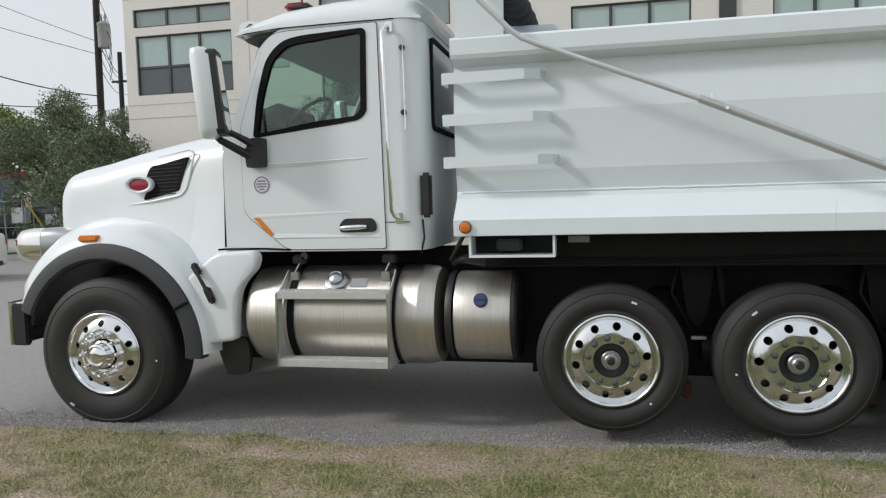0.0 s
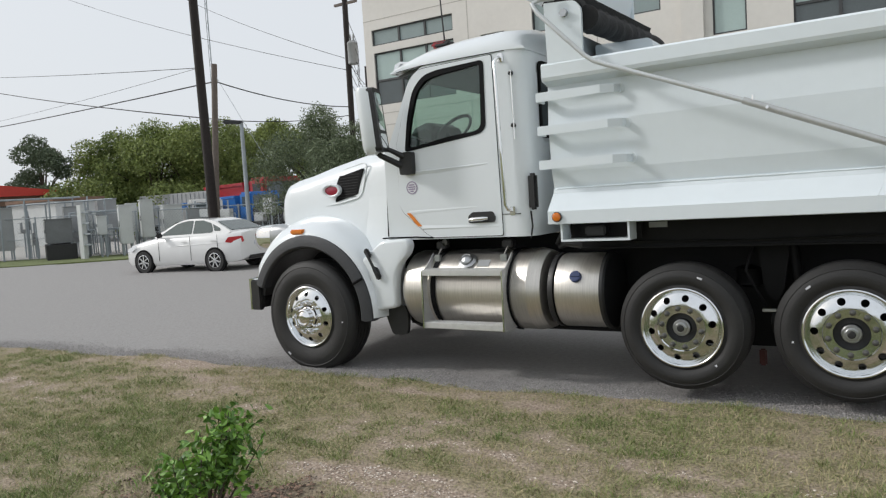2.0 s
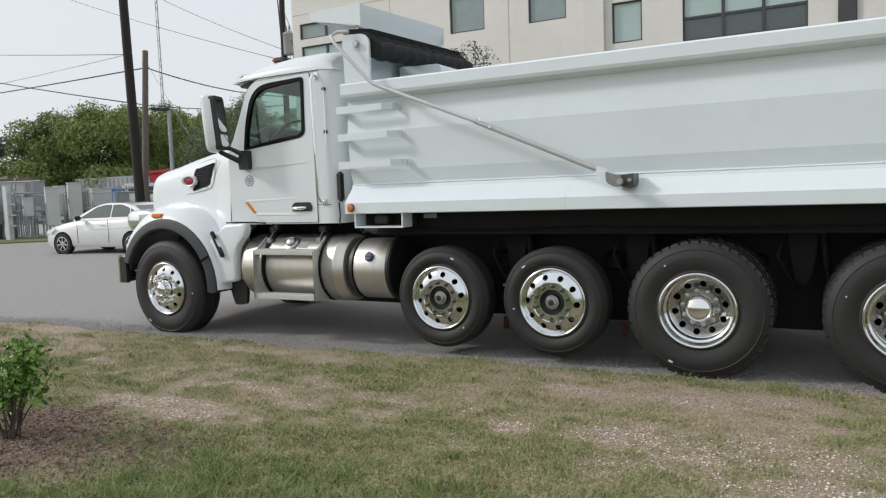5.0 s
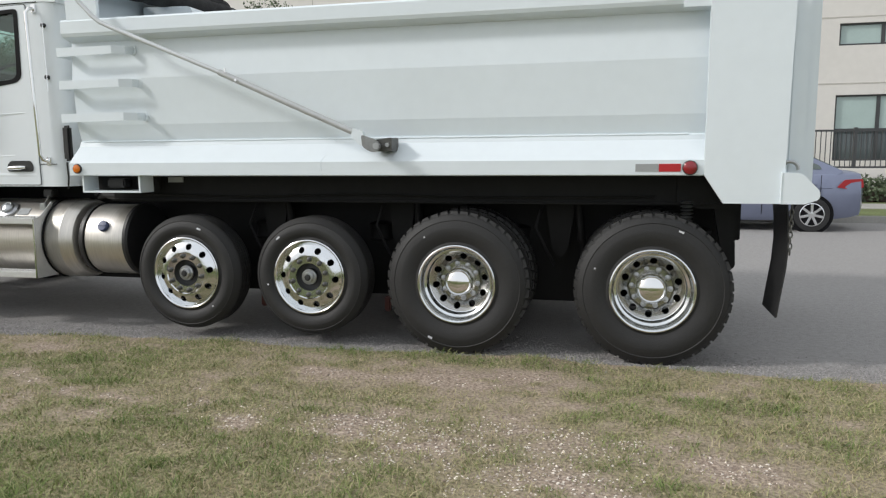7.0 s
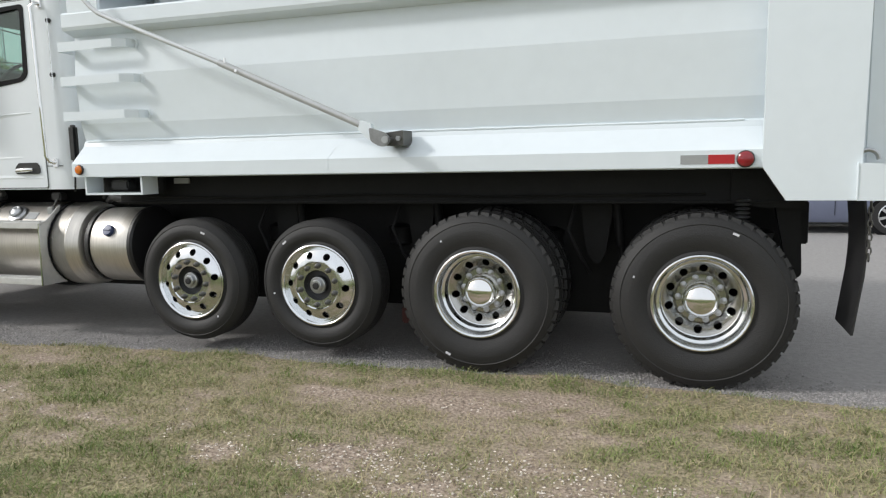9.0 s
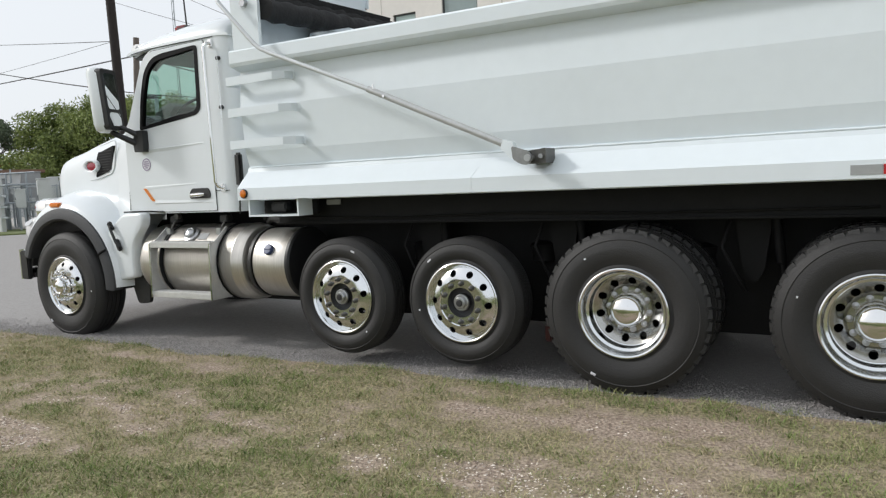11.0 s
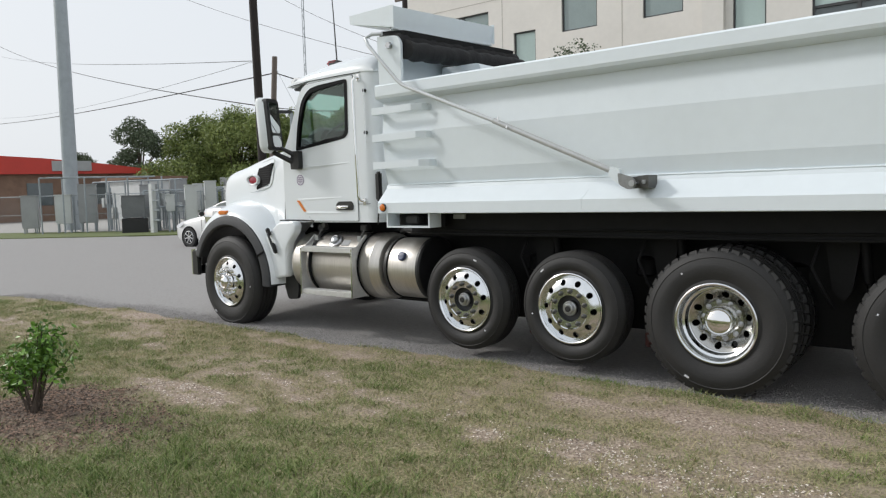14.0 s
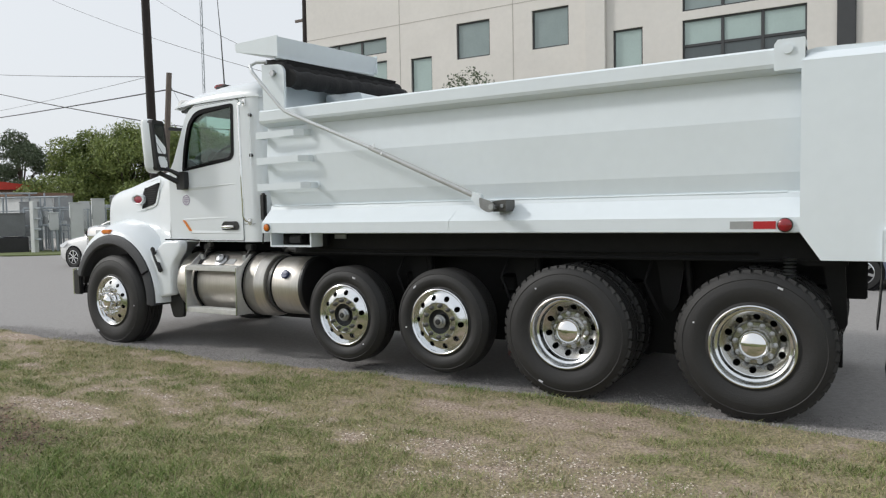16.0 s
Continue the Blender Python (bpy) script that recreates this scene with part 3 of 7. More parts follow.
# rear corner post, tailgate and hinge
both("rear_post", lambda b: plate(b, [(3.875, 1.30), (3.995, 1.12), (4.345, 1.12), (4.365, 2.37), (3.88, 2.38)], 4.292, 4.33), BEDPAINT, truck, "white flat rear corner post")
both("rear_post_return", lambda b: plate(b, [(4.332, 1.13), (4.50, 1.13), (4.50, 2.369), (4.332, 2.369)], 4.33, 4.364, plane="yz"), BEDPAINT, truck)
both("rail_bracket", lambda b: plate(b, rpoly([(3.72, 2.335), (3.90, 2.335), (3.90, 2.53), (3.74, 2.53), (3.72, 2.50)], 0.006, 2), 4.308, 4.47), BEDPAINT, truck)
both("post_cap", lambda b: loft(b, [[(3.88, 4.291, 2.378), (4.366, 4.291, 2.37), (4.366, 4.47, 2.37), (3.88, 4.47, 2.378)], [(3.93, 4.345, 2.43), (4.33, 4.345, 2.425), (4.33, 4.47, 2.425), (3.93, 4.47, 2.43)]]), BEDPAINT, truck, smooth=False)
both("post_head", lambda b: plate(b, rpoly([(3.89, 2.40), (4.37, 2.40), (4.37, 2.455), (3.96, 2.465), (3.89, 2.45)], 0.01, 2), 4.372, 4.49), BEDPAINT, truck)
both("hinge_boss", lambda b: lathe(b, [(0.032, 4.295), (0.032, 4.33), (0.01, 4.331)], at=(3.80, 0, 2.465), seg=16), BEDPAINT, truck)
tg = part("tailgate", box(B(), (4.372, 4.37, 1.16), (4.47, 2 * CY - 4.37, 2.47), 0.008), BEDPAINT, truck, "white steel tailgate")
for y in (4.40, 5.0, CY - 0.05, 6.2, 2 * CY - 4.50):
    part("tailgate_rib", box(B(), (4.45, y, 1.2), (4.53, y + 0.1, 2.44), 0.008), BEDPAINT, tg)
both("tailgate_latch", lambda b: plate(b, rpoly([(4.325, 1.12), (4.46, 1.12), (4.545, 1.15), (4.545, 1.20), (4.44, 1.31), (4.325, 1.315)], [0, 0, 0.03, 0.03, 0.02, 0], 4), 4.262, 4.294), BEDPAINT, truck, "white tailgate latch bracket")
part("latch_weld", box(B(), (4.322, 4.258, 1.125), (4.328, 4.27, 1.31), 0.002), BEDPAINT, truck)
part("latch_loop", tube(B(), [(4.38 + 0.05 * math.cos(a), 4.33, 1.33 + 0.05 * math.sin(a)) for a in [k * math.pi / 8 for k in range(9)]], 0.012, 8), STEEL, truck)
b = B()
loft(b, [[(4.385 + dx, y, z) for y in (4.40, 4.40 + 0.42)] + [(4.397 + dx, y, z) for y in (4.40 + 0.42, 4.40)] for dx, z in ((0, 1.13), (0.014, 1.0), (0.02, 0.85), (0.012, 0.7), (-0.008, 0.55), (-0.03, 0.375))])
part("mud_flap", b, BLACK, truck, "black rubber mud flap")
part("mud_flap", mirror_y((lambda b: loft(b, [[(4.335 + dx, y, z) for y in (4.40, 5.01)] + [(4.347 + dx, y, z) for y in (5.01, 4.40)] for dx, z in ((0, 1.13), (0.016, 0.85), (-0.005, 0.55), (-0.02, 0.40))]))(B())), BLACK, truck, "black rubber mud flap")
b = B()
for k in range(9):
    z = 1.10 - k * 0.036
    tube(b, [(4.412 + 0.011 * math.cos(a) * (k % 2), 4.36 + 0.011 * math.cos(a) * (1 - k % 2), z + 0.022 * math.sin(a)) for a in [j * math.pi / 4 for j in range(8)]], 0.0045, 6, close=True)
part("chain", b, NUT, truck, "hanging steel chain")
# lamps and tape on the rail
part("marker_lamp", lathe(B(), [(0.038, 4.312), (0.038, 4.300), (0.033, 4.296), (0.033, 4.312)], at=(-0.768, 0, 1.352), seg=24, close=True), BLACK, side)
part("marker_lens", lathe(B(), [(0.034, 4.31), (0.033, 4.296), (0.026, 4.288), (0.01, 4.285)], at=(-0.768, 0, 1.352), seg=24), AMBER, side, "round amber lens")
part("marker_lamp", lathe(B(), [(0.047, 4.312), (0.047, 4.298), (0.041, 4.294), (0.041, 4.312)], at=(3.79, 0, 1.345), seg=28, close=True), BLACK, side)
part("marker_lens", lathe(B(), [(0.042, 4.31), (0.041, 4.294), (0.032, 4.286), (0.012, 4.283)], at=(3.79, 0, 1.345), seg=28), RED, side, "round red lens")
part("tape", box(B(), (3.455, 4.308, 1.32), (3.598, 4.312, 1.37)), GREYTAPE, side, "silver reflective tape")
part("tape", box(B(), (3.60, 4.308, 1.32), (3.735, 4.312, 1.37)), REDTAPE, side, "red reflective tape")
# valve pocket under the front of the bed
both("pocket_frame", lambda b: plate(b, [(-0.755, 1.165), (-0.235, 1.165), (-0.235, 1.30), (-0.755, 1.30)], 4.335, 4.50, holes=[[(-0.740, 1.180), (-0.250, 1.180), (-0.250, 1.299), (-0.740, 1.299)]]), BEDPAINT, truck, "white steel pocket frame")
part("pocket_back", box(B(), (-0.76, 4.52, 1.17), (-0.2, 4.55, 1.29), 0.004), CHASSIS, truck)
part("pocket_valve", box(B(), (-0.60, 4.42, 1.20), (-0.44, 4.52, 1.27), 0.012), BLACK, truck)
part("data_plate", box(B(), (-0.17, 4.60, 1.235), (-0.04, 4.617, 1.275)), GREYTAPE, truck)

# cab
def cab_side(b):
    outer = rpoly([(-2.49, 1.20), (-2.49, 1.98), (-2.42, 2.06), (-2.17, 2.60), (-2.02, 2.69), (-1.22, 2.69), (-1.22, 1.20)], [0, 0.05, 0.1, 0.12, 0.1, 0.0, 0.0], 5)
    hole = rpoly(WINDOW, [0.03, 0.1, 0.08, 0.06, 0.06, 0.04, 0.05, 0.05, 0.1], 3)
    return plate(b, outer, 4.562, 4.60, [hole])


WINDOW = [(-2.25, 1.968), (-2.21, 2.24), (-2.135, 2.49), (-2.02, 2.595), (-1.89, 2.62), (-1.438, 2.64), (-1.45, 2.10), (-1.50, 2.055), (-1.69, 2.03)]
cab = both("cab_side", cab_side, PAINT, truck, "white cab side wall")
def side_lining(b):
    return plate(b, [(-2.44, 1.25), (-2.44, 2.0), (-2.40, 2.06), (-2.15, 2.58), (-2.02, 2.66), (-1.24, 2.66), (-1.24, 1.25)], 4.603, 4.612, [rpoly(WINDOW, [0.03, 0.1, 0.08, 0.06, 0.06, 0.04, 0.05, 0.05, 0.1], 3)])
both("side_lining", side_lining, TRIM_IN, truck, "grey inner lining")
door_out = rpoly([(-2.345, 1.47), (-2.345, 2.04), (-2.13, 2.655), (-1.365, 2.672), (-1.345, 1.215), (-2.04, 1.215)], [0.06, 0.05, 0.12, 0.02, 0.02, 0.06], 5)
grow = lambda pts, d: [tuple(Vector(p) + (Vector(p) - Vector((-1.85, 1.95))).normalized() * d) for p in pts]
win_r = rpoly(WINDOW, [0.03, 0.1, 0.08, 0.06, 0.06, 0.04, 0.05, 0.05, 0.1], 3)


def door_parts(mir):
    f = mirror_y if mir else (lambda b: b)
    door = part("door", f(plate(B(), door_out, 4.552, 4.564, [win_r])), PAINT, truck, "white cab door with framed window")
    part("door_seam", f(plate(B(), grow(door_out, 0.006), 4.559, 4.566, [win_r])), SEAM, door)
    part("window_gasket", f(plate(B(), grow(win_r, 0.004), 4.546, 4.58, [[tuple(Vector(p) + (Vector((-1.85, 2.33)) - Vector(p)).normalized() * 0.042) for p in win_r]])), SEAM, door, "black rubber window frame")
    pane = part("pane", f(plate(B(), [tuple(Vector(p) + (Vector((-1.85, 2.33)) - Vector(p)).normalized() * 0.03) for p in win_r], 4.566, 4.571)), GLASS, door, "clear side window glass")
    pane.visible_shadow = False
    part("handle_cup", f(plate(B(), rpoly([(-1.655, 1.325), (-1.41, 1.325), (-1.40, 1.365), (-1.425, 1.415), (-1.62, 1.415), (-1.66, 1.375)], 0.02), 4.543, 4.556)), BLACK, door, "black door handle cup")
    part("handle", f(tube(B(), [(-1.645, 4.538, 1.352), (-1.62, 4.528, 1.355), (-1.52, 4.528, 1.358), (-1.47, 4.54, 1.36)], [0.012, 0.018, 0.018, 0.012], 12)), CHROME, door, "chrome door handle")
    part("character_line", f(loft(B(), [[(-2.2, 4.552, 1.795), (-2.2, 4.545, 1.79), (-2.2, 4.552, 1.76)], [(-1.9, 4.552, 1.80), (-1.9, 4.543, 1.795), (-1.9, 4.552, 1.765)], [(-1.45, 4.552, 1.815), (-1.45, 4.551, 1.81), (-1.45, 4.552, 1.80)]])), PAINT, door)
    part("character_line", f(loft(B(), [[(-2.25, 4.552, 1.455), (-2.25, 4.547, 1.445), (-2.25, 4.552, 1.42)], [(-1.58, 4.552, 1.465), (-1.58, 4.5505, 1.46), (-1.58, 4.552, 1.45)]])), PAINT, door)
    part("character_line", f(loft(B(), [[(-2.13, 4.552, 1.285), (-2.13, 4.546, 1.295), (-2.13, 4.552, 1.325)], [(-1.38, 4.552, 1.285), (-1.38, 4.550, 1.29), (-1.38, 4.552, 1.305)]])), PAINT, door)
    part("reflector", f(plate(B(), rpoly([(-2.275, 1.435), (-2.235, 1.435), (-2.125, 1.315), (-2.165, 1.315)], 0.006, 2), 4.546, 4.554)), ORANGE, door, "slanted orange reflector")
    return door


door = door_parts(False)
door_parts(True)
st = part("sticker", lathe(B(), [(0.058, 4.552), (0.058, 4.5495), (0.002, 4.5494)], at=(-2.205, 0, 1.655), seg=32), STICK, door, "round white sticker with red rim")
part("sticker_ring", lathe(B(), [(0.057, 4.5494), (0.057, 4.5480), (0.048, 4.5480), (0.048, 4.5494)], at=(-2.205, 0, 1.655), seg=32, close=True), STICKINK, door)
for k, (dz, hw) in enumerate([(0.025, 0.028), (0.006, 0.038), (-0.012, 0.034), (-0.03, 0.016)]):
    part("sticker_bar", box(B(), (-2.205 - hw, 4.5478, 1.655 + dz - 0.005), (-2.205 + hw, 4.5492, 1.655 + dz + 0.005)), STICKINK, door)

# roof, rear wall, floor, windscreen
roof = [[(x, y, z) for y, z in zip([4.556, 4.557, 4.60, 4.75, 5.1, CY, 2 * CY - 5.1, 2 * CY - 4.75, 2 * CY - 4.60, 2 * CY - 4.557, 2 * CY - 4.556], [zb, zb + 0.03 * k, zb + 0.075 * k, zb + 0.13 * k, zb + 0.175 * k, zb + 0.19 * k, zb + 0.175 * k, zb + 0.13 * k, zb + 0.075 * k, zb + 0.03 * k, zb])]
        for x, zb, k in ((-2.36, 2.655, 0.35), (-2.26, 2.67, 0.8), (-2.05, 2.685, 1.2), (-1.7, 2.69, 1.42), (-1.35, 2.69, 1.48), (-1.20, 2.688, 1.38), (-1.12, 2.682, 1.05), (-1.07, 2.675, 0.4))]
part("cab_roof", loft(B(), roof), PAINT, truck, "white curved cab roof")
part("roof_seam", tube(B(), [(-2.3, 4.558, 2.662), (-2.05, 4.556, 2.683), (-1.25, 4.556, 2.687)], 0.003, 6), SEAM, truck)
rear = []
for z, o in ((1.20, 0.0), (2.5, 0.0), (2.70, 0.015)):
    rear.append([(x, y, z) for x, y in [(-1.22, 4.562), (-1.155, 4.567), (-1.11, 4.59), (-1.085 - o, 4.63), (-1.07 - o, 4.70), (-1.065 - o, CY), (-1.07 - o, 2 * CY - 4.70), (-1.085 - o, 2 * CY - 4.63), (-1.11, 2 * CY - 4.59), (-1.155, 2 * CY - 4.567), (-1.22, 2 * CY - 4.562), (-1.22, 2 * CY - 4.60), (-1.13, 2 * CY - 4.66), (-1.13, 4.66), (-1.22, 4.60)]])
part("cab_rear", loft(B(), rear), PAINT, truck, "white cab rear wall with rounded corners")
part("rear_window", plate(B(), rpoly([(4.80, 2.02), (2 * CY - 4.80, 2.02), (2 * CY - 4.80, 2.58), (4.80, 2.58)], 0.06), -1.066, -1.058, plane="yz"), PANE_LOW, truck)
part("rear_window_seal", plate(B(), rpoly([(4.77, 1.99), (2 * CY - 4.77, 1.99), (2 * CY - 4.77, 2.61), (4.77, 2.61)], 0.07), -1.066, -1.05, [rpoly([(4.80, 2.02), (2 * CY - 4.80, 2.02), (2 * CY - 4.80, 2.58), (4.80, 2.58)], 0.06)], plane="yz"), SEAM, truck)
part("cab_floor", box(B(), (-2.5, 4.60, 1.20), (-1.12, 2 * CY - 4.60, 1.26), 0.005), CHASSIS, truck)
part("firewall", box(B(), (-2.5, 4.60, 1.2), (-2.44, 2 * CY - 4.60, 1.98), 0.01), TRIM_IN, truck)
ws = part("windscreen", loft(B(), [[(-2.42, 4.60, 2.0), (-2.52, 5.1, 2.0), (-2.55, CY, 2.0), (-2.52, 2 * CY - 5.1, 2.0), (-2.42, 2 * CY - 4.60, 2.0)], [(-2.16, 4.60, 2.74), (-2.26, 5.1, 2.77), (-2.29, CY, 2.78), (-2.26, 2 * CY - 5.1, 2.77), (-2.16, 2 * CY - 4.60, 2.74)]], closed=False), GLASS, truck, "wrap windscreen")
ws.visible_shadow = False
part("dashboard", plate(B(), rpoly([(-2.45, 1.7), (-2.45, 2.08), (-2.3, 2.12), (-2.12, 2.06), (-2.08, 1.7)], 0.05), 4.64, 2 * CY - 4.64), BLACK, truck, "black dashboard")
part("instrument_hood", loft(B(), [[(x, y, z + dz) for x, z in ((-2.36, 2.05), (-2.34, 2.20), (-2.20, 2.24), (-2.12, 2.20), (-2.14, 2.05))] for y, dz in ((4.80, -0.06), (4.86, 0.0), (5.30, 0.0), (5.36, -0.06))]), BLACK, truck, "black instrument hood")
part("headliner", loft(B(), [[(x, y, z) for x, z in ((-2.30, 2.62), (-2.12, 2.655), (-1.14, 2.66), (-1.14, 2.685), (-2.14, 2.68), (-2.32, 2.64))] for y in (4.615, 2 * CY - 4.615)]), TRIM_IN, truck, "grey headliner")
both("roof_trim", lambda b: plate(b, [(-2.16, 2.66), (-1.14, 2.68), (-1.14, 2.55), (-1.45, 2.60), (-1.95, 2.585), (-2.1, 2.50)], 4.62, 4.66), TRIM_IN, truck)
both("pillar_trim", lambda b: plate(b, [(-1.42, 1.28), (-1.14, 1.28), (-1.14, 2.66), (-1.40, 2.66)], 4.62, 4.67), TRIM_IN, truck)
sw = part("steering_wheel", tube(B(), [Vector((-2.08, 5.08, 2.14)) + Matrix.Rotation(radians(-40), 3, "Y") @ Vector((0.22 * math.cos(a), 0.22 * math.sin(a), 0)) for a in [k * math.pi / 14 for k in range(28)]], 0.015, 8, close=True), BLACK, truck)
part("steering_column", tube(B(), [(-2.25, 5.08, 2.02), (-2.09, 5.08, 2.135)], [0.05, 0.035], 10), BLACK, sw)
for y in (5.08, 2 * CY - 5.08):
    seat = part("seat", box(B(), (-1.72, y - 0.25, 1.68), (-1.22, y + 0.25, 1.86), 0.05), SEATM, truck, "grey fabric air seat")
    part("seat_back", box(B(), (-0.06, -0.24, 0), (0.07, 0.24, 0.62), 0.05, pose(-1.36, y, 1.80, 0, 10, 0)), SEATM, seat)
    part("headrest", box(B(), (-0.05, -0.13, 0.63), (0.06, 0.13, 0.82), 0.04, pose(-1.36, y, 1.80, 0, 10, 0)), SEATM, seat)
    part("seat_base", box(B(), (-1.62, y - 0.2, 1.26), (-1.25, y + 0.2, 1.69), 0.03), BLACK, seat)
part("rear_trim", box(B(), (-1.17, 4.66, 1.26), (-1.135, 2 * CY - 4.66, 2.68), 0.01), TRIM_IN, truck)
# grab rail, shade rod, exhaust guard, hinges
both("grab_rail", lambda b: tube(b, [(-1.285, 4.56, 2.635), (-1.295, 4.52, 2.63), (-1.315, 4.505, 2.60), (-1.30, 4.505, 2.0), (-1.285, 4.505, 1.46), (-1.27, 4.52, 1.42), (-1.25, 4.56, 1.405)], 0.014, 10), CHROME, truck, "chrome grab rail")
both("rail_foot", lambda b: box(b, (-1.31, 4.548, 2.60), (-1.26, 4.566, 2.67), 0.006), CHROME, truck)
both("rail_foot", lambda b: box(b, (-1.275, 4.548, 1.375), (-1.225, 4.566, 1.445), 0.006), CHROME, truck)
b = tube(B(), [(-1.19, 4.535, 2.52), (-1.185, 4.535, 1.98)], 0.004, 6)
part("antenna_rod", b, CHROME, truck)
for z in (2.50, 2.09):
    part("rod_clip", lathe(B(), [(0.018, 4.564), (0.018, 4.54), (0.008, 4.53)], at=(-1.198, 0, z), seg=14), BLACK, truck)
part("side_vent", box(B(), (-1.105, 4.55, 1.41), (-1.03, 4.60, 1.70), 0.018), BLACK, truck, "black cab vent")
part("air_line", tube(B(), [(-1.10, 4.585, 1.40), (-1.09, 4.58, 1.28), (-1.12, 4.60, 1.18)], 0.007, 8), BLACK, truck)
part("cab_skirt_seam", box(B(), (-1.34, 4.5585, 1.383), (-1.18, 4.563, 1.388)), SEAM, truck)
# mirror
def mirror_set(mir):
    body = B()
    rings = []
    for z, s in ((1.955, 0.55), (1.975, 0.85), (2.02, 1.0), (2.25, 1.0), (2.48, 0.98), (2.52, 0.85), (2.535, 0.55)):
        c = (-2.47 + (z - 2.25) * 0.02, 4.33)
        rings.append([(c[0] + s * a, c[1] + bb * s, z) for a, bb in [(0.085, -0.105), (0.085, 0.105), (0.03, 0.115), (-0.02, 0.10), (-0.045, 0.05), (-0.052, -0.01), (-0.045, -0.07), (-0.025, -0.10), (0.02, -0.115)]])
    loft(body, rings)
    turn = Matrix.Translation((-2.44, 4.335, 0)) @ Matrix.Rotation(radians(17), 4, "Z") @ Matrix.Translation((2.44, -4.335, 0))
    def f(b_):   # the head is turned towards the driver
        for v in b_.verts:   # and leans forward at the top
            v.co.x -= (v.co.z - 2.2) * 0.10
        b_.transform(turn)
        return mirror_y(b_) if mir else b_
    mr = part("mirror", f(body), PAINT, truck, "white-backed towing mirror on black arms")
    part("mirror_bezel", f(plate(B(), rpoly([(4.335 - 0.108, 1.975), (4.335 + 0.108, 1.975), (4.335 + 0.108, 2.52), (4.335 - 0.108, 2.52)], 0.04), -2.40, -2.345, plane="yz")), BLACK, mr)
    part("mirror_glass", f(plate(B(), rpoly([(4.335 - 0.075, 2.16), (4.335 + 0.075, 2.16), (4.335 + 0.075, 2.48), (4.335 - 0.075, 2.48)], 0.03), -2.346, -2.341, plane="yz")), MIRROR, mr)
    part("spot_glass", f(plate(B(), rpoly([(4.335 - 0.075, 2.01), (4.335 + 0.075, 2.01), (4.335 + 0.075, 2.13), (4.335 - 0.075, 2.13)], 0.03), -2.346, -2.341, plane="yz")), MIRROR, mr)
    f = mirror_y if mir else (lambda b: b)
    part("mirror_arm", f(tube(B(), [(-2.43, 4.34, 2.0), (-2.40, 4.38, 1.95), (-2.26, 4.52, 1.845)], [0.02, 0.024, 0.03], 10)), BLACK, mr)
    part("mirror_arm", f(tube(B(), [(-2.38, 4.40, 2.02), (-2.30, 4.46, 1.97), (-2.22, 4.53, 1.91)], [0.018, 0.022, 0.03], 10)), BLACK, mr)
    part("mirror_base", f(plate(B(), rpoly([(-2.28, 1.77), (-2.155, 1.77), (-2.155, 1.965), (-2.25, 1.965), (-2.29, 1.88)], 0.02), 4.49, 4.556)), BLACK, mr)


mirror_set(False)
mirror_set(True)
# visor, beacon, antenna
def visor_ring(y):
    h = 0.09 * math.sin((y - 4.56) / 2.14 * math.pi)
    return [(-2.16, y, 2.735 + h), (-2.28, y, 2.755 + h), (-2.335, y, 2.735 + h), (-2.35, y, 2.69 + h), (-2.33, y, 2.645 + h), (-2.325, y, 2.69 + h), (-2.27, y, 2.735 + h), (-2.16, y, 2.715 + h)]
part("sun_visor", loft(B(), [visor_ring(y) for y in (4.60, 4.66, 5.0, CY, 6.26, 6.60, 6.66)]), ALU, truck, "polished sun visor")
beacon = part("beacon_light", box(B(), (-2.14, 4.95, 2.90), (-1.98, 5.11, 2.955), 0.02), BLACK, truck, "amber roof beacon on a black base")
part("beacon_lens", box(B(), (-2.18, 4.96, 2.91), (-2.02, 5.10, 2.965), 0.02), RED, beacon)
part("antenna", tube(B(), [(-2.06, 5.02, 2.95), (-2.09, 5.02, 3.5), (-2.14, 5.02, 4.05)], [0.008, 0.006, 0.003], 8), BLACK, truck, "whip antenna")

# hood and fenders
def hood_ring(x, w, top, bot, r):
    pts = []
    for k in range(25):
        a = math.pi * k / 24
        c, s = math.cos(a), math.sin(a)
        e = 0.32
        pts.append((x, CY - w * math.copysign(abs(c) ** e, c), bot + (top - bot) * abs(s) ** r))
    return pts


hood = part("hood", loft(B(), [hood_ring(x, w, t, bt, r) for x, w, t, bt, r in ((-2.50, 1.03, 2.075, 1.22, 0.26), (-2.75, 0.97, 2.055, 1.22, 0.27), (-3.05, 0.90, 2.015, 1.22, 0.28), (-3.4, 0.84, 1.955, 1.2, 0.28), (-3.7, 0.80, 1.89, 1.15, 0.28), (-3.92, 0.785, 1.85, 1.1, 0.25), (-4.01, 0.775, 1.825, 1.05, 0.24), (-4.05, 0.755, 1.785, 1.05, 0.24), (-4.07, 0.70, 1.69, 1.1, 0.26))]), PAINT, truck, "white sloped engine hood")
part("hood_seam", loft(B(), [hood_ring(x, 1.043, 2.086, 1.215, 0.26) for x in (-2.504, -2.493)]), SEAM, hood)
part("cowl", loft(B(), [hood_ring(x, w, t, 1.2, 0.26) for x, w, t in ((-2.49, 1.035, 2.07), (-2.40, 1.06, 2.03), (-2.38, 1.06, 1.99))]), PAINT, truck)
def seam(pts, parent, r=0.006):
    """A dark shut line along pts, and the same on the far side."""
    for f in (lambda b: b, mirror_y):
        part("shut_line", f(tube(B(), pts, r, 6)), SEAM, parent)


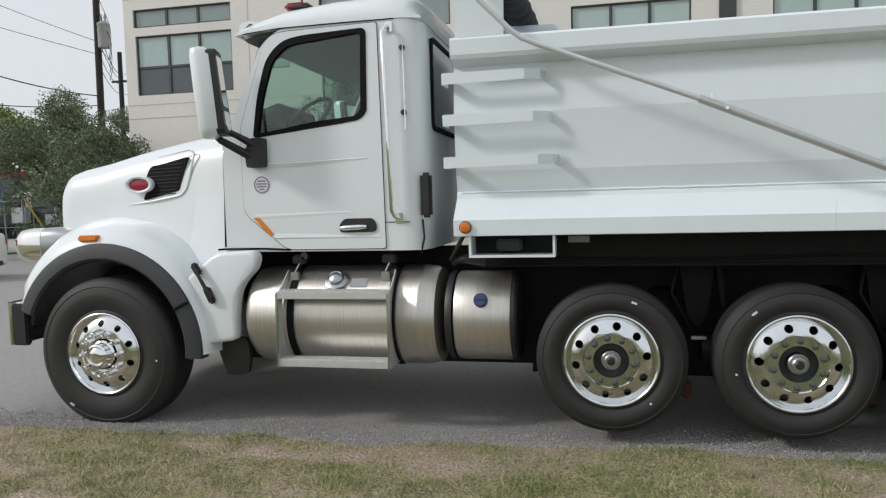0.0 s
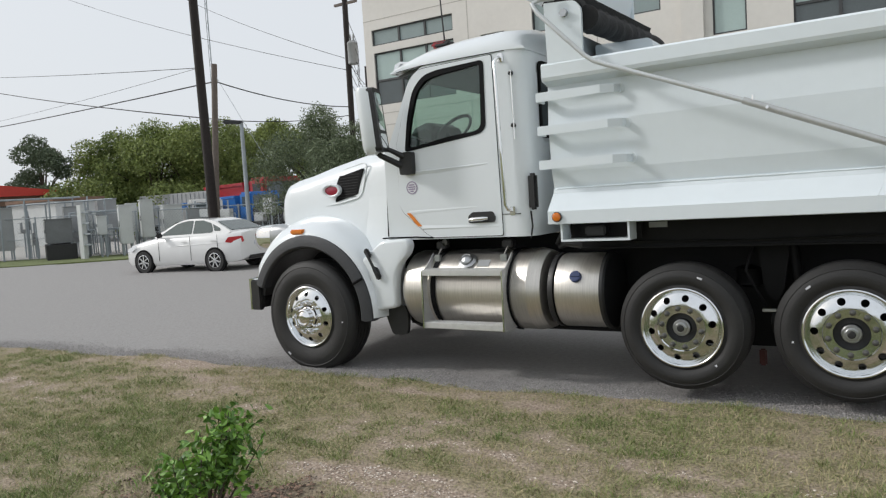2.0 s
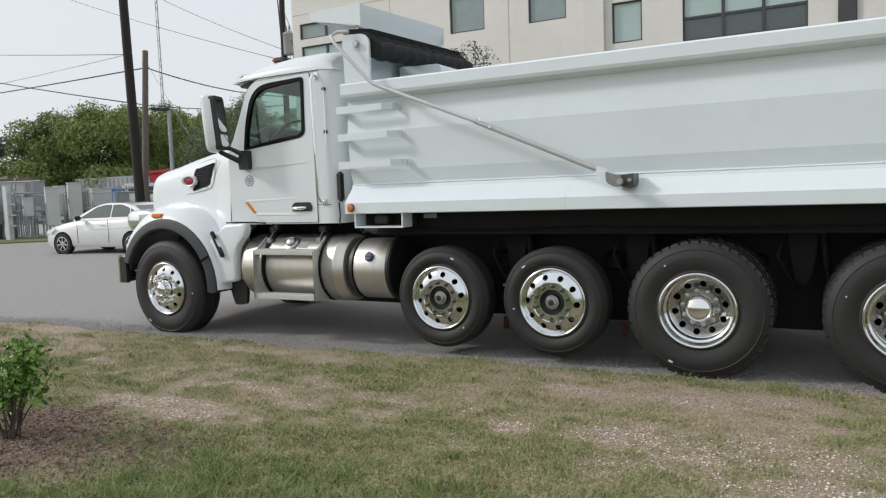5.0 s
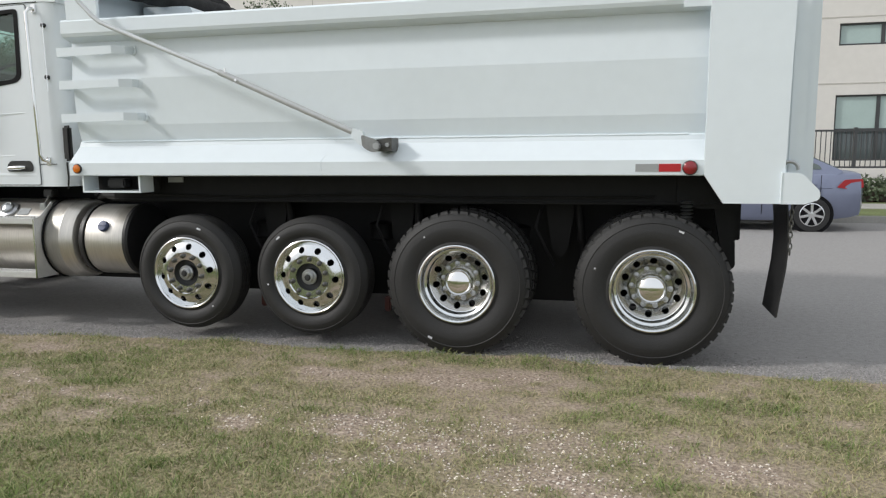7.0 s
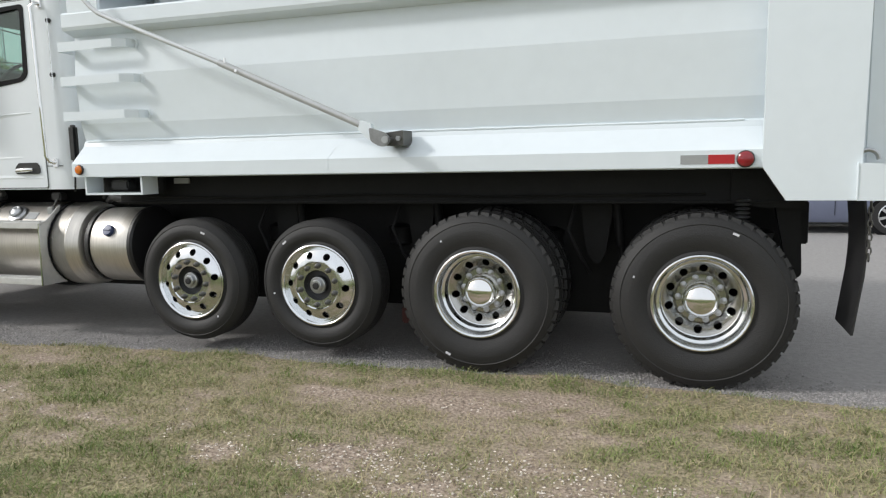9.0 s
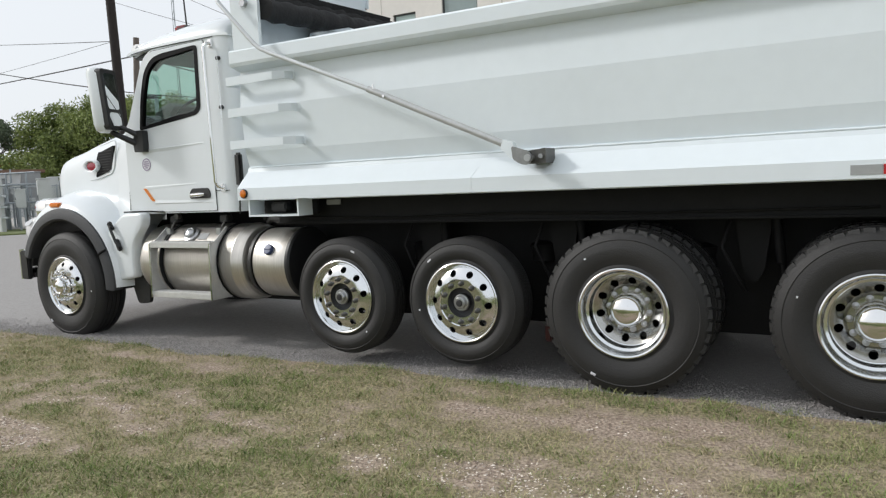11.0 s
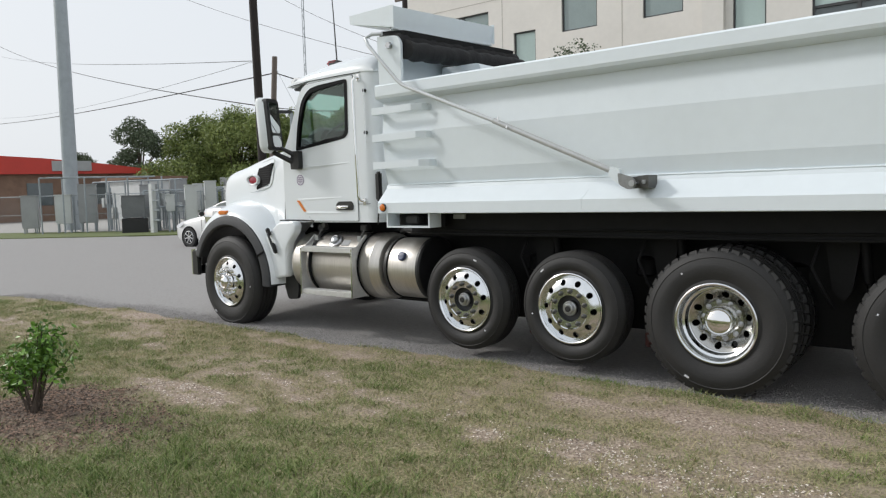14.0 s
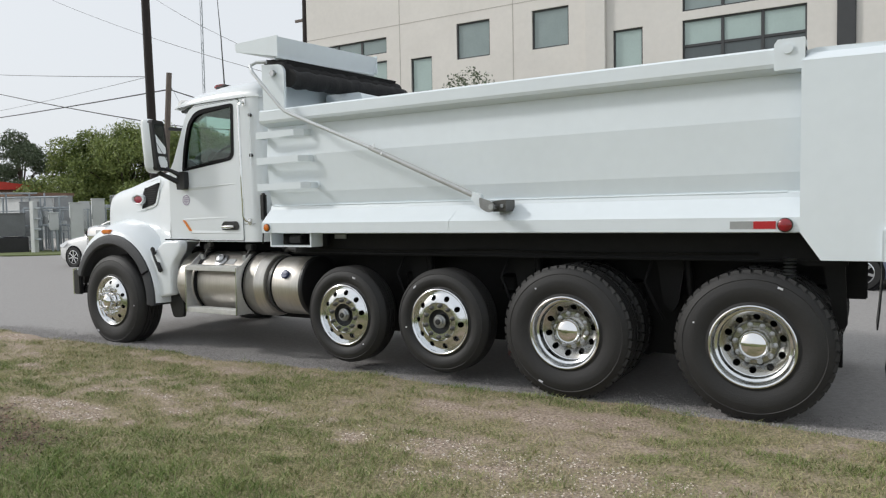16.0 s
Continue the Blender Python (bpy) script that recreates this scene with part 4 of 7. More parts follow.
seam([(-2.50, 4.571, 1.235), (-2.50, 4.580, 1.40), (-2.50, 4.593, 1.60), (-2.50, 4.594, 1.75), (-2.50, 4.597, 1.86), (-2.50, 4.612, 1.95), (-2.50, 4.66, 2.02)], hood, 0.010)
seam([(-2.52, 4.500, 1.222), (-2.49, 4.552, 1.222), (-2.35, 4.556, 1.222), (-2.20, 4.556, 1.222), (-2.02, 4.556, 1.212)], truck, 0.007)
iy = lambda x: CY - (0.845 + (x + 3.4) * 0.19 + 0.004) + 0.010
intake = rpoly([(-3.25, 1.60), (-3.215, 1.64), (-3.225, 1.74), (-3.175, 1.815), (-2.83, 1.875), (-2.92, 1.64), (-3.25, 1.575)], 0.015, 2)
for side_f in (lambda b: b, mirror_y):
    lip = rpoly([(-3.40, 1.545), (-3.20, 1.565), (-2.90, 1.605), (-2.845, 1.66), (-2.765, 1.90), (-2.81, 1.925), (-3.10, 1.88)], [0, 0.03, 0.04, 0.03, 0.02, 0.02, 0], 4)
    part("intake_lip", side_f(tube(B(), [(x, iy(x) - 0.004, z) for x, z in lip], [0.002] + [0.007] * (len(lip) - 2) + [0.002], 8)), PAINT, hood)
    b = plate(B(), intake, 4.695, 4.80)
    for v in b.verts:
        v.co.y += iy(v.co.x) - 4.697
    ik = part("intake_mesh", side_f(b), SEAM, hood, "black honeycomb air intake")
    for j in range(9):
        bb = B()
        z = 1.615 + j * 0.026
        xa, xb = max(-3.21, -3.21 + (z - 1.75) * 0.6), -2.945 + (z - 1.645) * 0.36
        tube(bb, [(xa, iy(xa) - 0.003, z), (xb, iy(xb) - 0.003, z + 0.005)], 0.003, 5)
        part("intake_bar", side_f(bb), CHASSIS, ik)
    b = lathe(B(), [(0.098, 0.0), (0.098, -0.038), (0.088, -0.05), (0.074, -0.046), (0.068, -0.03), (0.068, 0.0)], seg=32, close=True)
    bmesh.ops.scale(b, vec=(1.2, 1, 0.64), verts=b.verts)
    bmesh.ops.translate(b, verts=b.verts, vec=(-3.26, iy(-3.26) - 0.012, 1.69))
    part("emblem_rim", side_f(b), PAINT, hood)
    b = lathe(B(), [(0.067, 0.0), (0.067, -0.03), (0.05, -0.034), (0.004, -0.036)], seg=32)
    bmesh.ops.scale(b, vec=(1.2, 1, 0.62), verts=b.verts)
    bmesh.ops.translate(b, verts=b.verts, vec=(-3.26, iy(-3.26) - 0.012, 1.69))
    part("emblem", side_f(b), EMBLEM, hood, "red oval emblem in a white rim")
part("grille", box(B(), (-4.09, CY - 0.6, 0.85), (-4.03, CY + 0.6, 1.66), 0.02), CHROME, truck, "chrome grille")


HX, HZ = -3.385, 0.525
def arc(a0, a1, n):
    return [radians(a0 + (a1 - a0) * k / n) for k in range(n + 1)]


def flare(b):
    rings = []
    for a in arc(-4, 158, 40):
        c, s = math.cos(a), math.sin(a)
        rr = lambda r: (HX + r * c * (1.04 if c > 0 else 1.0) * 0.97, HZ + 0.01 + r * s)
        ring = []
        for r, y in ((0.625, 4.46), (0.628, 4.405), (0.645, 4.39), (0.70, 4.395), (0.742, 4.41), (0.748, 4.43), (0.748, 4.50), (0.64, 4.52)):
            x, z = rr(r)
            ring.append((x, y, z))
        rings.append(ring)
    return loft(b, rings)


def fender(b):
    rings = []
    for a in arc(-2, 160, 40):
        c, s = math.cos(a), math.sin(a)
        front = max(0.0, -c)
        ring = []
        for r, y in ((0.742, 4.425), (0.775, 4.435), (0.83, 4.47), (0.89, 4.55), (0.945, 4.66), (0.985, 4.80), (0.99, 4.95), (0.70, 4.95), (0.70, 4.50)):
            r -= max(0.0, r - 0.76) * 0.36 * min(1.0, max(0.0, (c + 0.55) / 0.6))
            g = r if s > 0.5 else 0.742 + (r - 0.742) * (0.45 + 1.1 * max(s, 0) * 0.5) if r > 0.742 else r
            ring.append((HX + g * c * (1.04 if c > 0 else 1.0) * 0.97, y, HZ + 0.01 + g * s))
        rings.append(ring)
    return loft(b, rings)


fend = both("fender", fender, PAINT, truck, "white front fender")
both("fender_flare", flare, FLARE, truck, "dark grey plastic wheel arch flare")
def flare_gap(b):
    c, s = math.cos(radians(27)), math.sin(radians(27))
    pts = [(HX + r * c * 1.04 * 0.97, y, HZ + 0.01 + r * s) for r, y in ((0.63, 4.402), (0.645, 4.389), (0.70, 4.393), (0.745, 4.408))]
    return tube(b, pts, 0.012, 6)
both("flare_joint", flare_gap, SEAM, truck)
def inner_arch(b):
    rings = []
    for a in arc(-5, 165, 24):
        c, s = math.cos(a), math.sin(a)
        rings.append([(HX + r * c, y, HZ + r * s) for r, y in ((0.63, 4.45), (0.63, 4.98), (0.66, 4.98), (0.66, 4.45))])
    return loft(b, rings)
both("wheel_arch_liner", inner_arch, BLACK, truck)
def quarter(b):
    out = rpoly([(-2.82, 0.985), (-2.53, 1.205), (-2.255, 1.215), (-2.225, 1.17), (-2.245, 1.09), (-2.37, 0.97), (-2.405, 0.80), (-2.41, 0.60), (-2.60, 0.575), (-2.74, 0.535), (-2.74, 0.70), (-2.82, 0.93)], [0.01, 0.06, 0.05, 0.05, 0.06, 0.1, 0.1, 0.04, 0.05, 0, 0.05, 0.05], 4)
    mid = Vector((-2.52, 0.88))
    inset = lambda d: [tuple(Vector(p) + (mid - Vector(p)).normalized() * d) for p in out]
    return loft(b, [[(p[0], y, p[1]) for p in inset(d)] for y, d in ((4.56, 0.0), (4.495, 0.0), (4.482, 0.006), (4.473, 0.018), (4.47, 0.034))])
qp = both("fender_quarter", quarter, PAINT, truck, "white lower fender panel")
both("cowl_panel", lambda b: loft(b, [[(-3.0, 4.74, 1.0), (-3.0, 4.74, 1.6), (-3.0, 5.0, 1.6), (-3.0, 5.0, 1.0)], [(-2.75, 4.62, 1.0), (-2.75, 4.66, 1.6), (-2.75, 5.0, 1.6), (-2.75, 5.0, 1.0)], [(-2.50, 4.575, 1.21), (-2.50, 4.60, 1.6), (-2.5, 5.0, 1.6), (-2.5, 5.0, 1.21)]]), PAINT, truck)
part("hood_latch", tube(B(), [(-2.665, 4.445, 1.10), (-2.65, 4.43, 1.07), (-2.59, 4.43, 0.96), (-2.56, 4.445, 0.90)], [0.016, 0.012, 0.014, 0.02], 8), BLACK, fend, "black rubber hood latch")
part("latch_pad", box(B(), (-0.025, -0.02, -0.045), (0.025, 0.02, 0.045), 0.012, pose(-2.665, 4.45, 1.095, 0, -30, 0)), BLACK, fend)
part("latch_pad", box(B(), (-0.025, -0.02, -0.06), (0.025, 0.02, 0.06), 0.012, pose(-2.575, 4.452, 0.915, 0, -25, 0)), BLACK, fend)
part("turn_signal", box(B(), (-3.56, 4.415, 1.292), (-3.40, 4.50, 1.338), 0.012), ORANGE, fend, "orange turn signal lens")
part("mud_guard", plate(B(), rpoly([(-2.62, 0.60), (-2.39, 0.60), (-2.37, 0.48), (-2.39, 0.34), (-2.55, 0.33), (-2.61, 0.5)], 0.04), 4.60, 4.64), BLACK, truck, "black rubber mud guard")
# headlamp pod and bumper
def headlamp(b):
    rings = []
    for x, ry, rz, zc in ((-3.92, 0.10, 0.11, 1.255), (-4.05, 0.13, 0.135, 1.255), (-4.25, 0.13, 0.135, 1.25), (-4.35, 0.12, 0.125, 1.245), (-4.40, 0.09, 0.09, 1.24)):
        rings.append([(x, 4.88 + ry * math.copysign(abs(math.cos(a)) ** 0.6, math.cos(a)), zc + rz * math.copysign(abs(math.sin(a)) ** 0.6, math.sin(a))) for a in [k * math.pi / 10 for k in range(20)]])
    return loft(b, rings)
hl = both("headlamp", headlamp, STEEL, truck, "silver headlamp pod with clear lens")
part("headlamp_lens", loft(B(), [[(x, 4.88 + ry * math.copysign(abs(math.cos(a)) ** 0.6, math.cos(a)), 1.248 + rz * math.copysign(abs(math.sin(a)) ** 0.6, math.sin(a))) for a in [k * math.pi / 10 for k in range(20)]] for x, ry, rz in ((-4.16, 0.134, 0.139), (-4.27, 0.134, 0.138), (-4.36, 0.124, 0.128), (-4.415, 0.09, 0.09))]), CHROME, hl, "chrome and glass headlamp front")
part("bumper", plate(B(), rpoly([(-4.19, 4.43), (-4.15, 4.42), (-4.12, 4.46), (-4.14, 4.6), (-4.20, 2 * CY - 4.6), (-4.12, 2 * CY - 4.46), (-4.15, 2 * CY - 4.42), (-4.19, 2 * CY - 4.43), (-4.40, CY)], 0.03), 0.55, 0.86, plane="xy"), CHROME, truck, "chrome front bumper")
part("bumper_end", box(B(), (-4.15, 4.415, 0.55), (-4.02, 4.47, 0.85), 0.012), BLACK, truck, "black bumper end")

# fuel tank, steps, second tank
TZ, TY, TR = 0.748, 4.795, 0.338
tank = part("fuel_tank", lathe(B(), [(0.05, -2.36), (0.24, -2.355), (0.29, -2.34), (0.325, -2.31), (TR, -2.27), (TR, -1.14), (TR + 0.003, -1.135), (TR + 0.003, -1.12), (TR, -1.115), (TR - 0.008, -1.06), (0.315, -1.02), (0.28, -1.0), (0.05, -0.985)], at=(0, TY, TZ), axis="x", seg=64), TANK, truck, "brushed aluminium fuel tank")
def strap(x, w):
    b = B()
    pts = arc(-75, 250, 30)
    return loft(b, [[(x + dx, TY - r * math.cos(a), TZ + r * math.sin(a)) for dx, r in ((0, TR + 0.003), (w, TR + 0.003), (w, TR + 0.009), (0, TR + 0.009))] for a in pts])
for x in (-2.02, -1.32):
    part("tank_strap", strap(x, 0.045), SEAM, tank, "black strap")
for x in (-2.06, -1.30):
    br = rpoly([(4.60, 1.08), (4.47, 0.97), (4.40, 0.935), (4.385, 0.86), (4.375, 0.50), (4.385, 0.45), (4.62, 0.45), (4.55, 0.53), (4.475, 0.64), (4.452, 0.76), (4.475, 0.88), (4.60, 1.04)], 0.02, 3)
    part("step_bracket", plate(B(), br, x, x + 0.008, plane="yz"), STEPM, tank)
    part("step_flange", plate(B(), [(4.372, 0.45), (4.378, 0.45), (4.388, 0.94), (4.382, 0.94)], x - 0.003, x + 0.010, plane="yz"), ALU, tank)
for z, dy in ((0.90, 0.0), (0.452, 0.0)):
    sp = part("tank_step", box(B(), (-2.06, 4.385, z), (-1.29, 4.395, z + 0.05), 0.004), STEPM, tank, "aluminium step")
    part("step_tread", box(B(), (-2.06, 4.39, z + 0.042), (-1.29, 4.50, z + 0.05), 0.002), STEPM, sp)
    for j in range(3):
        b = B()
        for k in range(26):
            x = -2.04 + k * 0.029
            box(b, (x, 4.398 + j * 0.033, z + 0.05), (x + 0.016, 4.412 + j * 0.033, z + 0.058))
        tagged(part("tread_stud", b, STEPM, sp, smooth=False), kind="stuff")
part("filler_pad", lathe(B(), [(0.085, 0), (0.085, 0.012), (0.07, 0.02), (0.01, 0.02)], seg=8, m=Matrix.Rotation(radians(-48), 3, "X") @ Matrix.Rotation(radians(180), 3, "X"), at=(-1.70, TY - TR * math.cos(radians(48)), TZ + TR * math.sin(radians(48)))), STEEL, tank)
part("filler_cap", lathe(B(), [(0.055, 0), (0.055, 0.04), (0.045, 0.05), (0.04, 0.045), (0.01, 0.06)], seg=16, m=Matrix.Rotation(radians(-48), 3, "X") @ Matrix.Rotation(radians(180), 3, "X"), at=(-1.70, TY - TR * math.cos(radians(48)), TZ + TR * math.sin(radians(48)))), STEEL, tank, "round filler cap")
b = box(B(), (-0.055, -0.035, -0.001), (0.055, 0.035, 0.003), 0, Matrix.Translation((-1.54, TY - TR * math.cos(radians(45)), TZ + TR * math.sin(radians(45)))) @ Matrix.Rotation(radians(45), 4, "X"))
part("tank_label", b, GREYTAPE, tank)
for x in (-2.0, -1.36):
    part("clamp", box(B(), (x - 0.03, 4.56, 1.0), (x + 0.03, 4.60, 1.06), 0.006, None), STEEL, tank)
    part("clamp_bolt", tube(B(), [(x - 0.02, 4.60, 1.03), (x + 0.03, 4.64, 1.15)], 0.008, 8), NUT, tank)
    part("clamp_hook", box(B(), (x - 0.04, 4.62, 1.11), (x + 0.06, 4.70, 1.17), 0.01), BLACK, tank)
part("cab_mount", lathe(B(), [(0.026, 4.62), (0.026, 4.66), (0.02, 4.67)], at=(-1.95, 0, 1.165), seg=14), NUT, truck)
def2 = part("urea_tank", lathe(B(), [(0.05, -0.91), (0.25, -0.905), (0.288, -0.895), (0.295, -0.88), (0.295, -0.535), (0.288, -0.52), (0.05, -0.51)], at=(0, 4.76, 0.75), axis="x", seg=56), TANK, truck, "polished cylindrical fluid tank")
part("tank_end", lathe(B(), [(0.05, -0.535), (0.305, -0.53), (0.305, -0.505), (0.29, -0.49), (0.05, -0.48)], at=(0, 4.76, 0.75), axis="x", seg=48), BLACK, def2, "black end cover")
part("tank_end", lathe(B(), [(0.05, -0.955), (0.29, -0.95), (0.30, -0.93), (0.30, -0.905), (0.05, -0.90)], at=(0, 4.76, 0.75), axis="x", seg=48), BLACK, def2)
part("fluid_cap", lathe(B(), [(0.045, 0), (0.045, 0.025), (0.04, 0.03), (0.005, 0.032)], seg=20, m=Matrix.Rotation(radians(-26), 3, "X") @ Matrix.Rotation(radians(180), 3, "X"), at=(-0.715, 4.76 - 0.293 * math.cos(radians(26)), 0.75 + 0.293 * math.sin(radians(26)))), BLUECAP, def2, "blue filler cap")
part("cap_bar", box(B(), (-0.035, -0.006, 0.03), (0.035, 0.006, 0.038), 0.002, Matrix.Translation((-0.715, 4.76 - 0.293 * math.cos(radians(26)), 0.75 + 0.293 * math.sin(radians(26)))) @ Matrix.Rotation(radians(64), 4, "X")), BLUECAP, def2)
b = tube(B(), [(-0.95, 4.72, 1.12), (-0.90, 4.70, 1.2), (-0.86, 4.72, 1.28), (-0.84, 4.78, 1.33)], 0.015, 10)
part("air_hose", b, BLACK, truck)
part("hose", tube(B(), [(-0.93, 4.75, 1.1), (-0.85, 4.70, 1.13), (-0.7, 4.72, 1.1)], 0.03, 10), BLACK, truck)

# ---- ground, road, verge ----
def grid(bm, x0, x1, y0, y1, nx, ny, zf):
    vs = [[bm.verts.new((x0 + (x1 - x0) * i / nx, y0 + (y1 - y0) * j / ny, zf(x0 + (x1 - x0) * i / nx, y0 + (y1 - y0) * j / ny))) for j in range(ny + 1)] for i in range(nx + 1)]
    for i in range(nx):
        for j in range(ny):
            bm.faces.new((vs[i][j], vs[i + 1][j], vs[i + 1][j + 1], vs[i][j + 1]))
    return bm


tagged(part("ground", grid(B(), -900, 900, -600, 900, 6, 6, lambda x, y: -0.10), mat("far_ground", (0.20, 0.20, 0.12), 0.95, vary=0.2, scale=0.05)), "flat dry ground reaching the horizon", "ground", kind="structure")
tagged(part("road", grid(B(), -120, 120, 4.0, 15.0, 60, 8, lambda x, y: 0.008), ASPHALT), "grey weathered asphalt street", "road", kind="structure")
EDGE = lambda x: 4.40 + 0.06 * math.sin(x * 0.9) + 0.05 * math.sin(x * 2.3 + 1) + 0.10 * noise.noise((x * 1.7, 3.3, 0)) - 0.035 * max(0.0, -x - 1.0)


# centre, half sizes and strength of the worn and of the lush places
BARE_SPOTS = [(1.45, 2.83, 0.36, 0.16, 0.55), (1.98, 2.91, 0.36, 0.18, 0.55), (2.5, 2.77, 0.36, 0.16, 0.55), (2.6, 3.77, 0.62, 0.17, 0.8), (1.55, 3.75, 0.42, 0.10, 0.5), (3.38, 3.56, 0.42, 0.26, 0.3), (3.97, 3.82, 0.36, 0.18, 0.45),
              (0.35, 3.08, 0.42, 0.14, 0.45), (-1.25, 2.33, 0.75, 0.26, 0.65), (-0.5, 2.22, 0.42, 0.24, 0.6), (-1.95, 3.98, 0.8, 0.14, 0.45), (-2.7, 3.09, 0.6, 0.14, 0.4), (-0.18, 2.69, 0.3, 0.12, 0.45), (3.05, 2.4, 0.5, 0.24, 0.45)]
GREEN_SPOTS = [(0.1, 3.72, 0.8, 0.18, 0.4), (0.5, 1.6, 1.5, 0.7, 0.6), (1.3, 2.2, 0.9, 0.36, 0.5), (-0.94, 2.65, 0.45, 0.16, 0.3), (-3.6, 2.4, 1.2, 0.6, 0.3), (2.5, 4.2, 1.6, 0.13, 0.3)]


def patch(x, y):
    """How bare the verge is: 0 thick grass, 1 bare soil."""
    v = 0.41 + 0.32 * noise.noise((x * 0.55, y * 1.3, 1.7)) + 0.40 * noise.noise((x * 1.9, y * 3.1, 5.2)) + 0.36 * noise.noise((x * 4.6, y * 6.5, 9.2)) + 0.22 * noise.noise((x * 11, y * 14, 3.2))
    v -= 0.30 * max(0.0, 1 - abs(y - 0.9) / 1.2)
    v += 0.20 * max(0.0, 1 - abs(y - 4.15) / 0.6) * min(1.0, max(0.2, 0.6 - x * 0.5))
    ragged = 0.62 + 0.75 * noise.noise((x * 4.2, y * 6.0, 2.4)) + 0.6 * noise.noise((x * 9.5, y * 12.0, 7.1))
    for cx, cy, rx, ry, k in BARE_SPOTS:
        v += k * ragged * max(0.0, 1.15 - ((x - cx) / rx) ** 2 - ((y - cy) / ry) ** 2)
    for cx, cy, rx, ry, k in GREEN_SPOTS:
        v -= k * max(0.0, 1.15 - ((x - cx) / rx) ** 2 - ((y - cy) / ry) ** 2)
    return min(1.0, max(0.0, v))


def mulch(x, y):
    d = math.hypot((x + 1.35) / 1.0, (y - 1.52) / 0.58) + 0.40 * noise.noise((x * 1.7, y * 1.9, 8.0)) + 0.40 * noise.noise((x * 4.6, y * 5.0, 2.0)) + 0.3 * noise.noise((x * 12, y * 12, 4.0))
    return min(1.0, max(0.0, (1.2 - d) * 1.15))


def verge_material():
    m = bpy.data.materials.new("verge_soil")
    m.use_nodes = True
    n, l = m.node_tree.nodes, m.node_tree.links
    p = n["Principled BSDF"]
    p.inputs["Roughness"].default_value = 0.95
    g = n.new("ShaderNodeNewGeometry")
    at = n.new("ShaderNodeAttribute")
    at.attribute_name = "cover"
    def ns(s, d=5):
        t = n.new("ShaderNodeTexNoise")
        t.inputs["Scale"].default_value, t.inputs["Detail"].default_value = s, d
        l.new(g.outputs["Position"], t.inputs["Vector"])
        return t.outputs["Fac"]
    def ramp(f, a, b, p0=0.35, p1=0.65):
        r = n.new("ShaderNodeValToRGB")
        r.color_ramp.elements[0].position, r.color_ramp.elements[1].position = p0, p1
        r.color_ramp.elements[0].color, r.color_ramp.elements[1].color = (*a, 1), (*b, 1)
        l.new(f, r.inputs["Fac"])
        return r.outputs["Color"]
    def mix(f, a, b):
        x = n.new("ShaderNodeMix")
        x.data_type = "RGBA"
        l.new(f, x.inputs["Factor"])
        l.new(a, x.inputs["A"])
        l.new(b, x.inputs["B"])
        return x.outputs["Result"]
    soil = ramp(ns(55), (0.235, 0.175, 0.135), (0.52, 0.42, 0.335))
    thatch = ramp(ns(48), (0.15, 0.135, 0.07), (0.42, 0.36, 0.225))
    bark = ramp(ns(45), (0.07, 0.05, 0.04), (0.25, 0.185, 0.145), 0.3, 0.7)
    sep = n.new("ShaderNodeSeparateColor")
    l.new(at.outputs["Color"], sep.inputs["Color"])
    far = ramp(ns(30), (0.10, 0.12, 0.045), (0.23, 0.24, 0.105))
    a = mix(sep.outputs["Red"], mix(sep.outputs["Blue"], thatch, far), soil)
    c = mix(sep.outputs["Green"], a, bark)
    l.new(c, p.inputs["Base Color"])
    b = n.new("ShaderNodeBump")
    b.inputs["Strength"].default_value, b.inputs["Distance"].default_value = 1.0, 0.02
    l.new(ns(60, 8), b.inputs["Height"])
    l.new(b.outputs["Normal"], p.inputs["Normal"])
    return m


VERGE = verge_material()


def verge_z(x, y):
    e = EDGE(x)
    base = 0.012 * noise.noise((x * 1.4, y * 1.4, 0)) + 0.01 * noise.noise((x * 5, y * 5, 4)) + 0.05 * mulch(x, y)
    return (0.022 + base) if y < e - 0.1 else (0.022 + base) * max(0.0, (e - y) / 0.1) - 0.004


b = B()
xs = [-60 + k * 2.5 for k in range(21)] + [-9.6 + k * 0.075 for k in range(230)] + [7.7 + k * 2.2 for k in range(24)]
ys = [-40, -25, -14, -8, -5] + [-3.2 + k * 0.2 for k in range(12)] + [-0.8 + k * 0.06 for k in range(90)]
ys = [y for y in ys if y <= 4.6]
vs = [[b.verts.new((x, y, verge_z(x, y))) for y in ys] for x in xs]
for i in range(len(xs) - 1):
    for j in range(len(ys) - 1):
        b.faces.new((vs[i][j], vs[i + 1][j], vs[i + 1][j + 1], vs[i][j + 1]))
verge = tagged(part("verge", b, VERGE), "patchy grass verge with bare soil beside the road", "grass verge", kind="structure")
cov = verge.data.color_attributes.new("cover", "FLOAT_COLOR", "POINT")
vals = []
for v in verge.data.vertices:
    x, y, z = v.co
    out = min(1.0, max(0.0, (0.9 - y) / 1.2, (abs(x + 0.5) - 7.0) / 1.5))   # beyond the modelled blades
    bare = min(1.0, max(0.0, (patch(x, y) - 0.35) * 2.2))
    vals += [bare * (1 - out) + 0.10 * out, mulch(x, y), out, 1]
cov.data.foreach_set("color", vals)

# road edge: loose gravel strip
rng = np.random.default_rng(4)


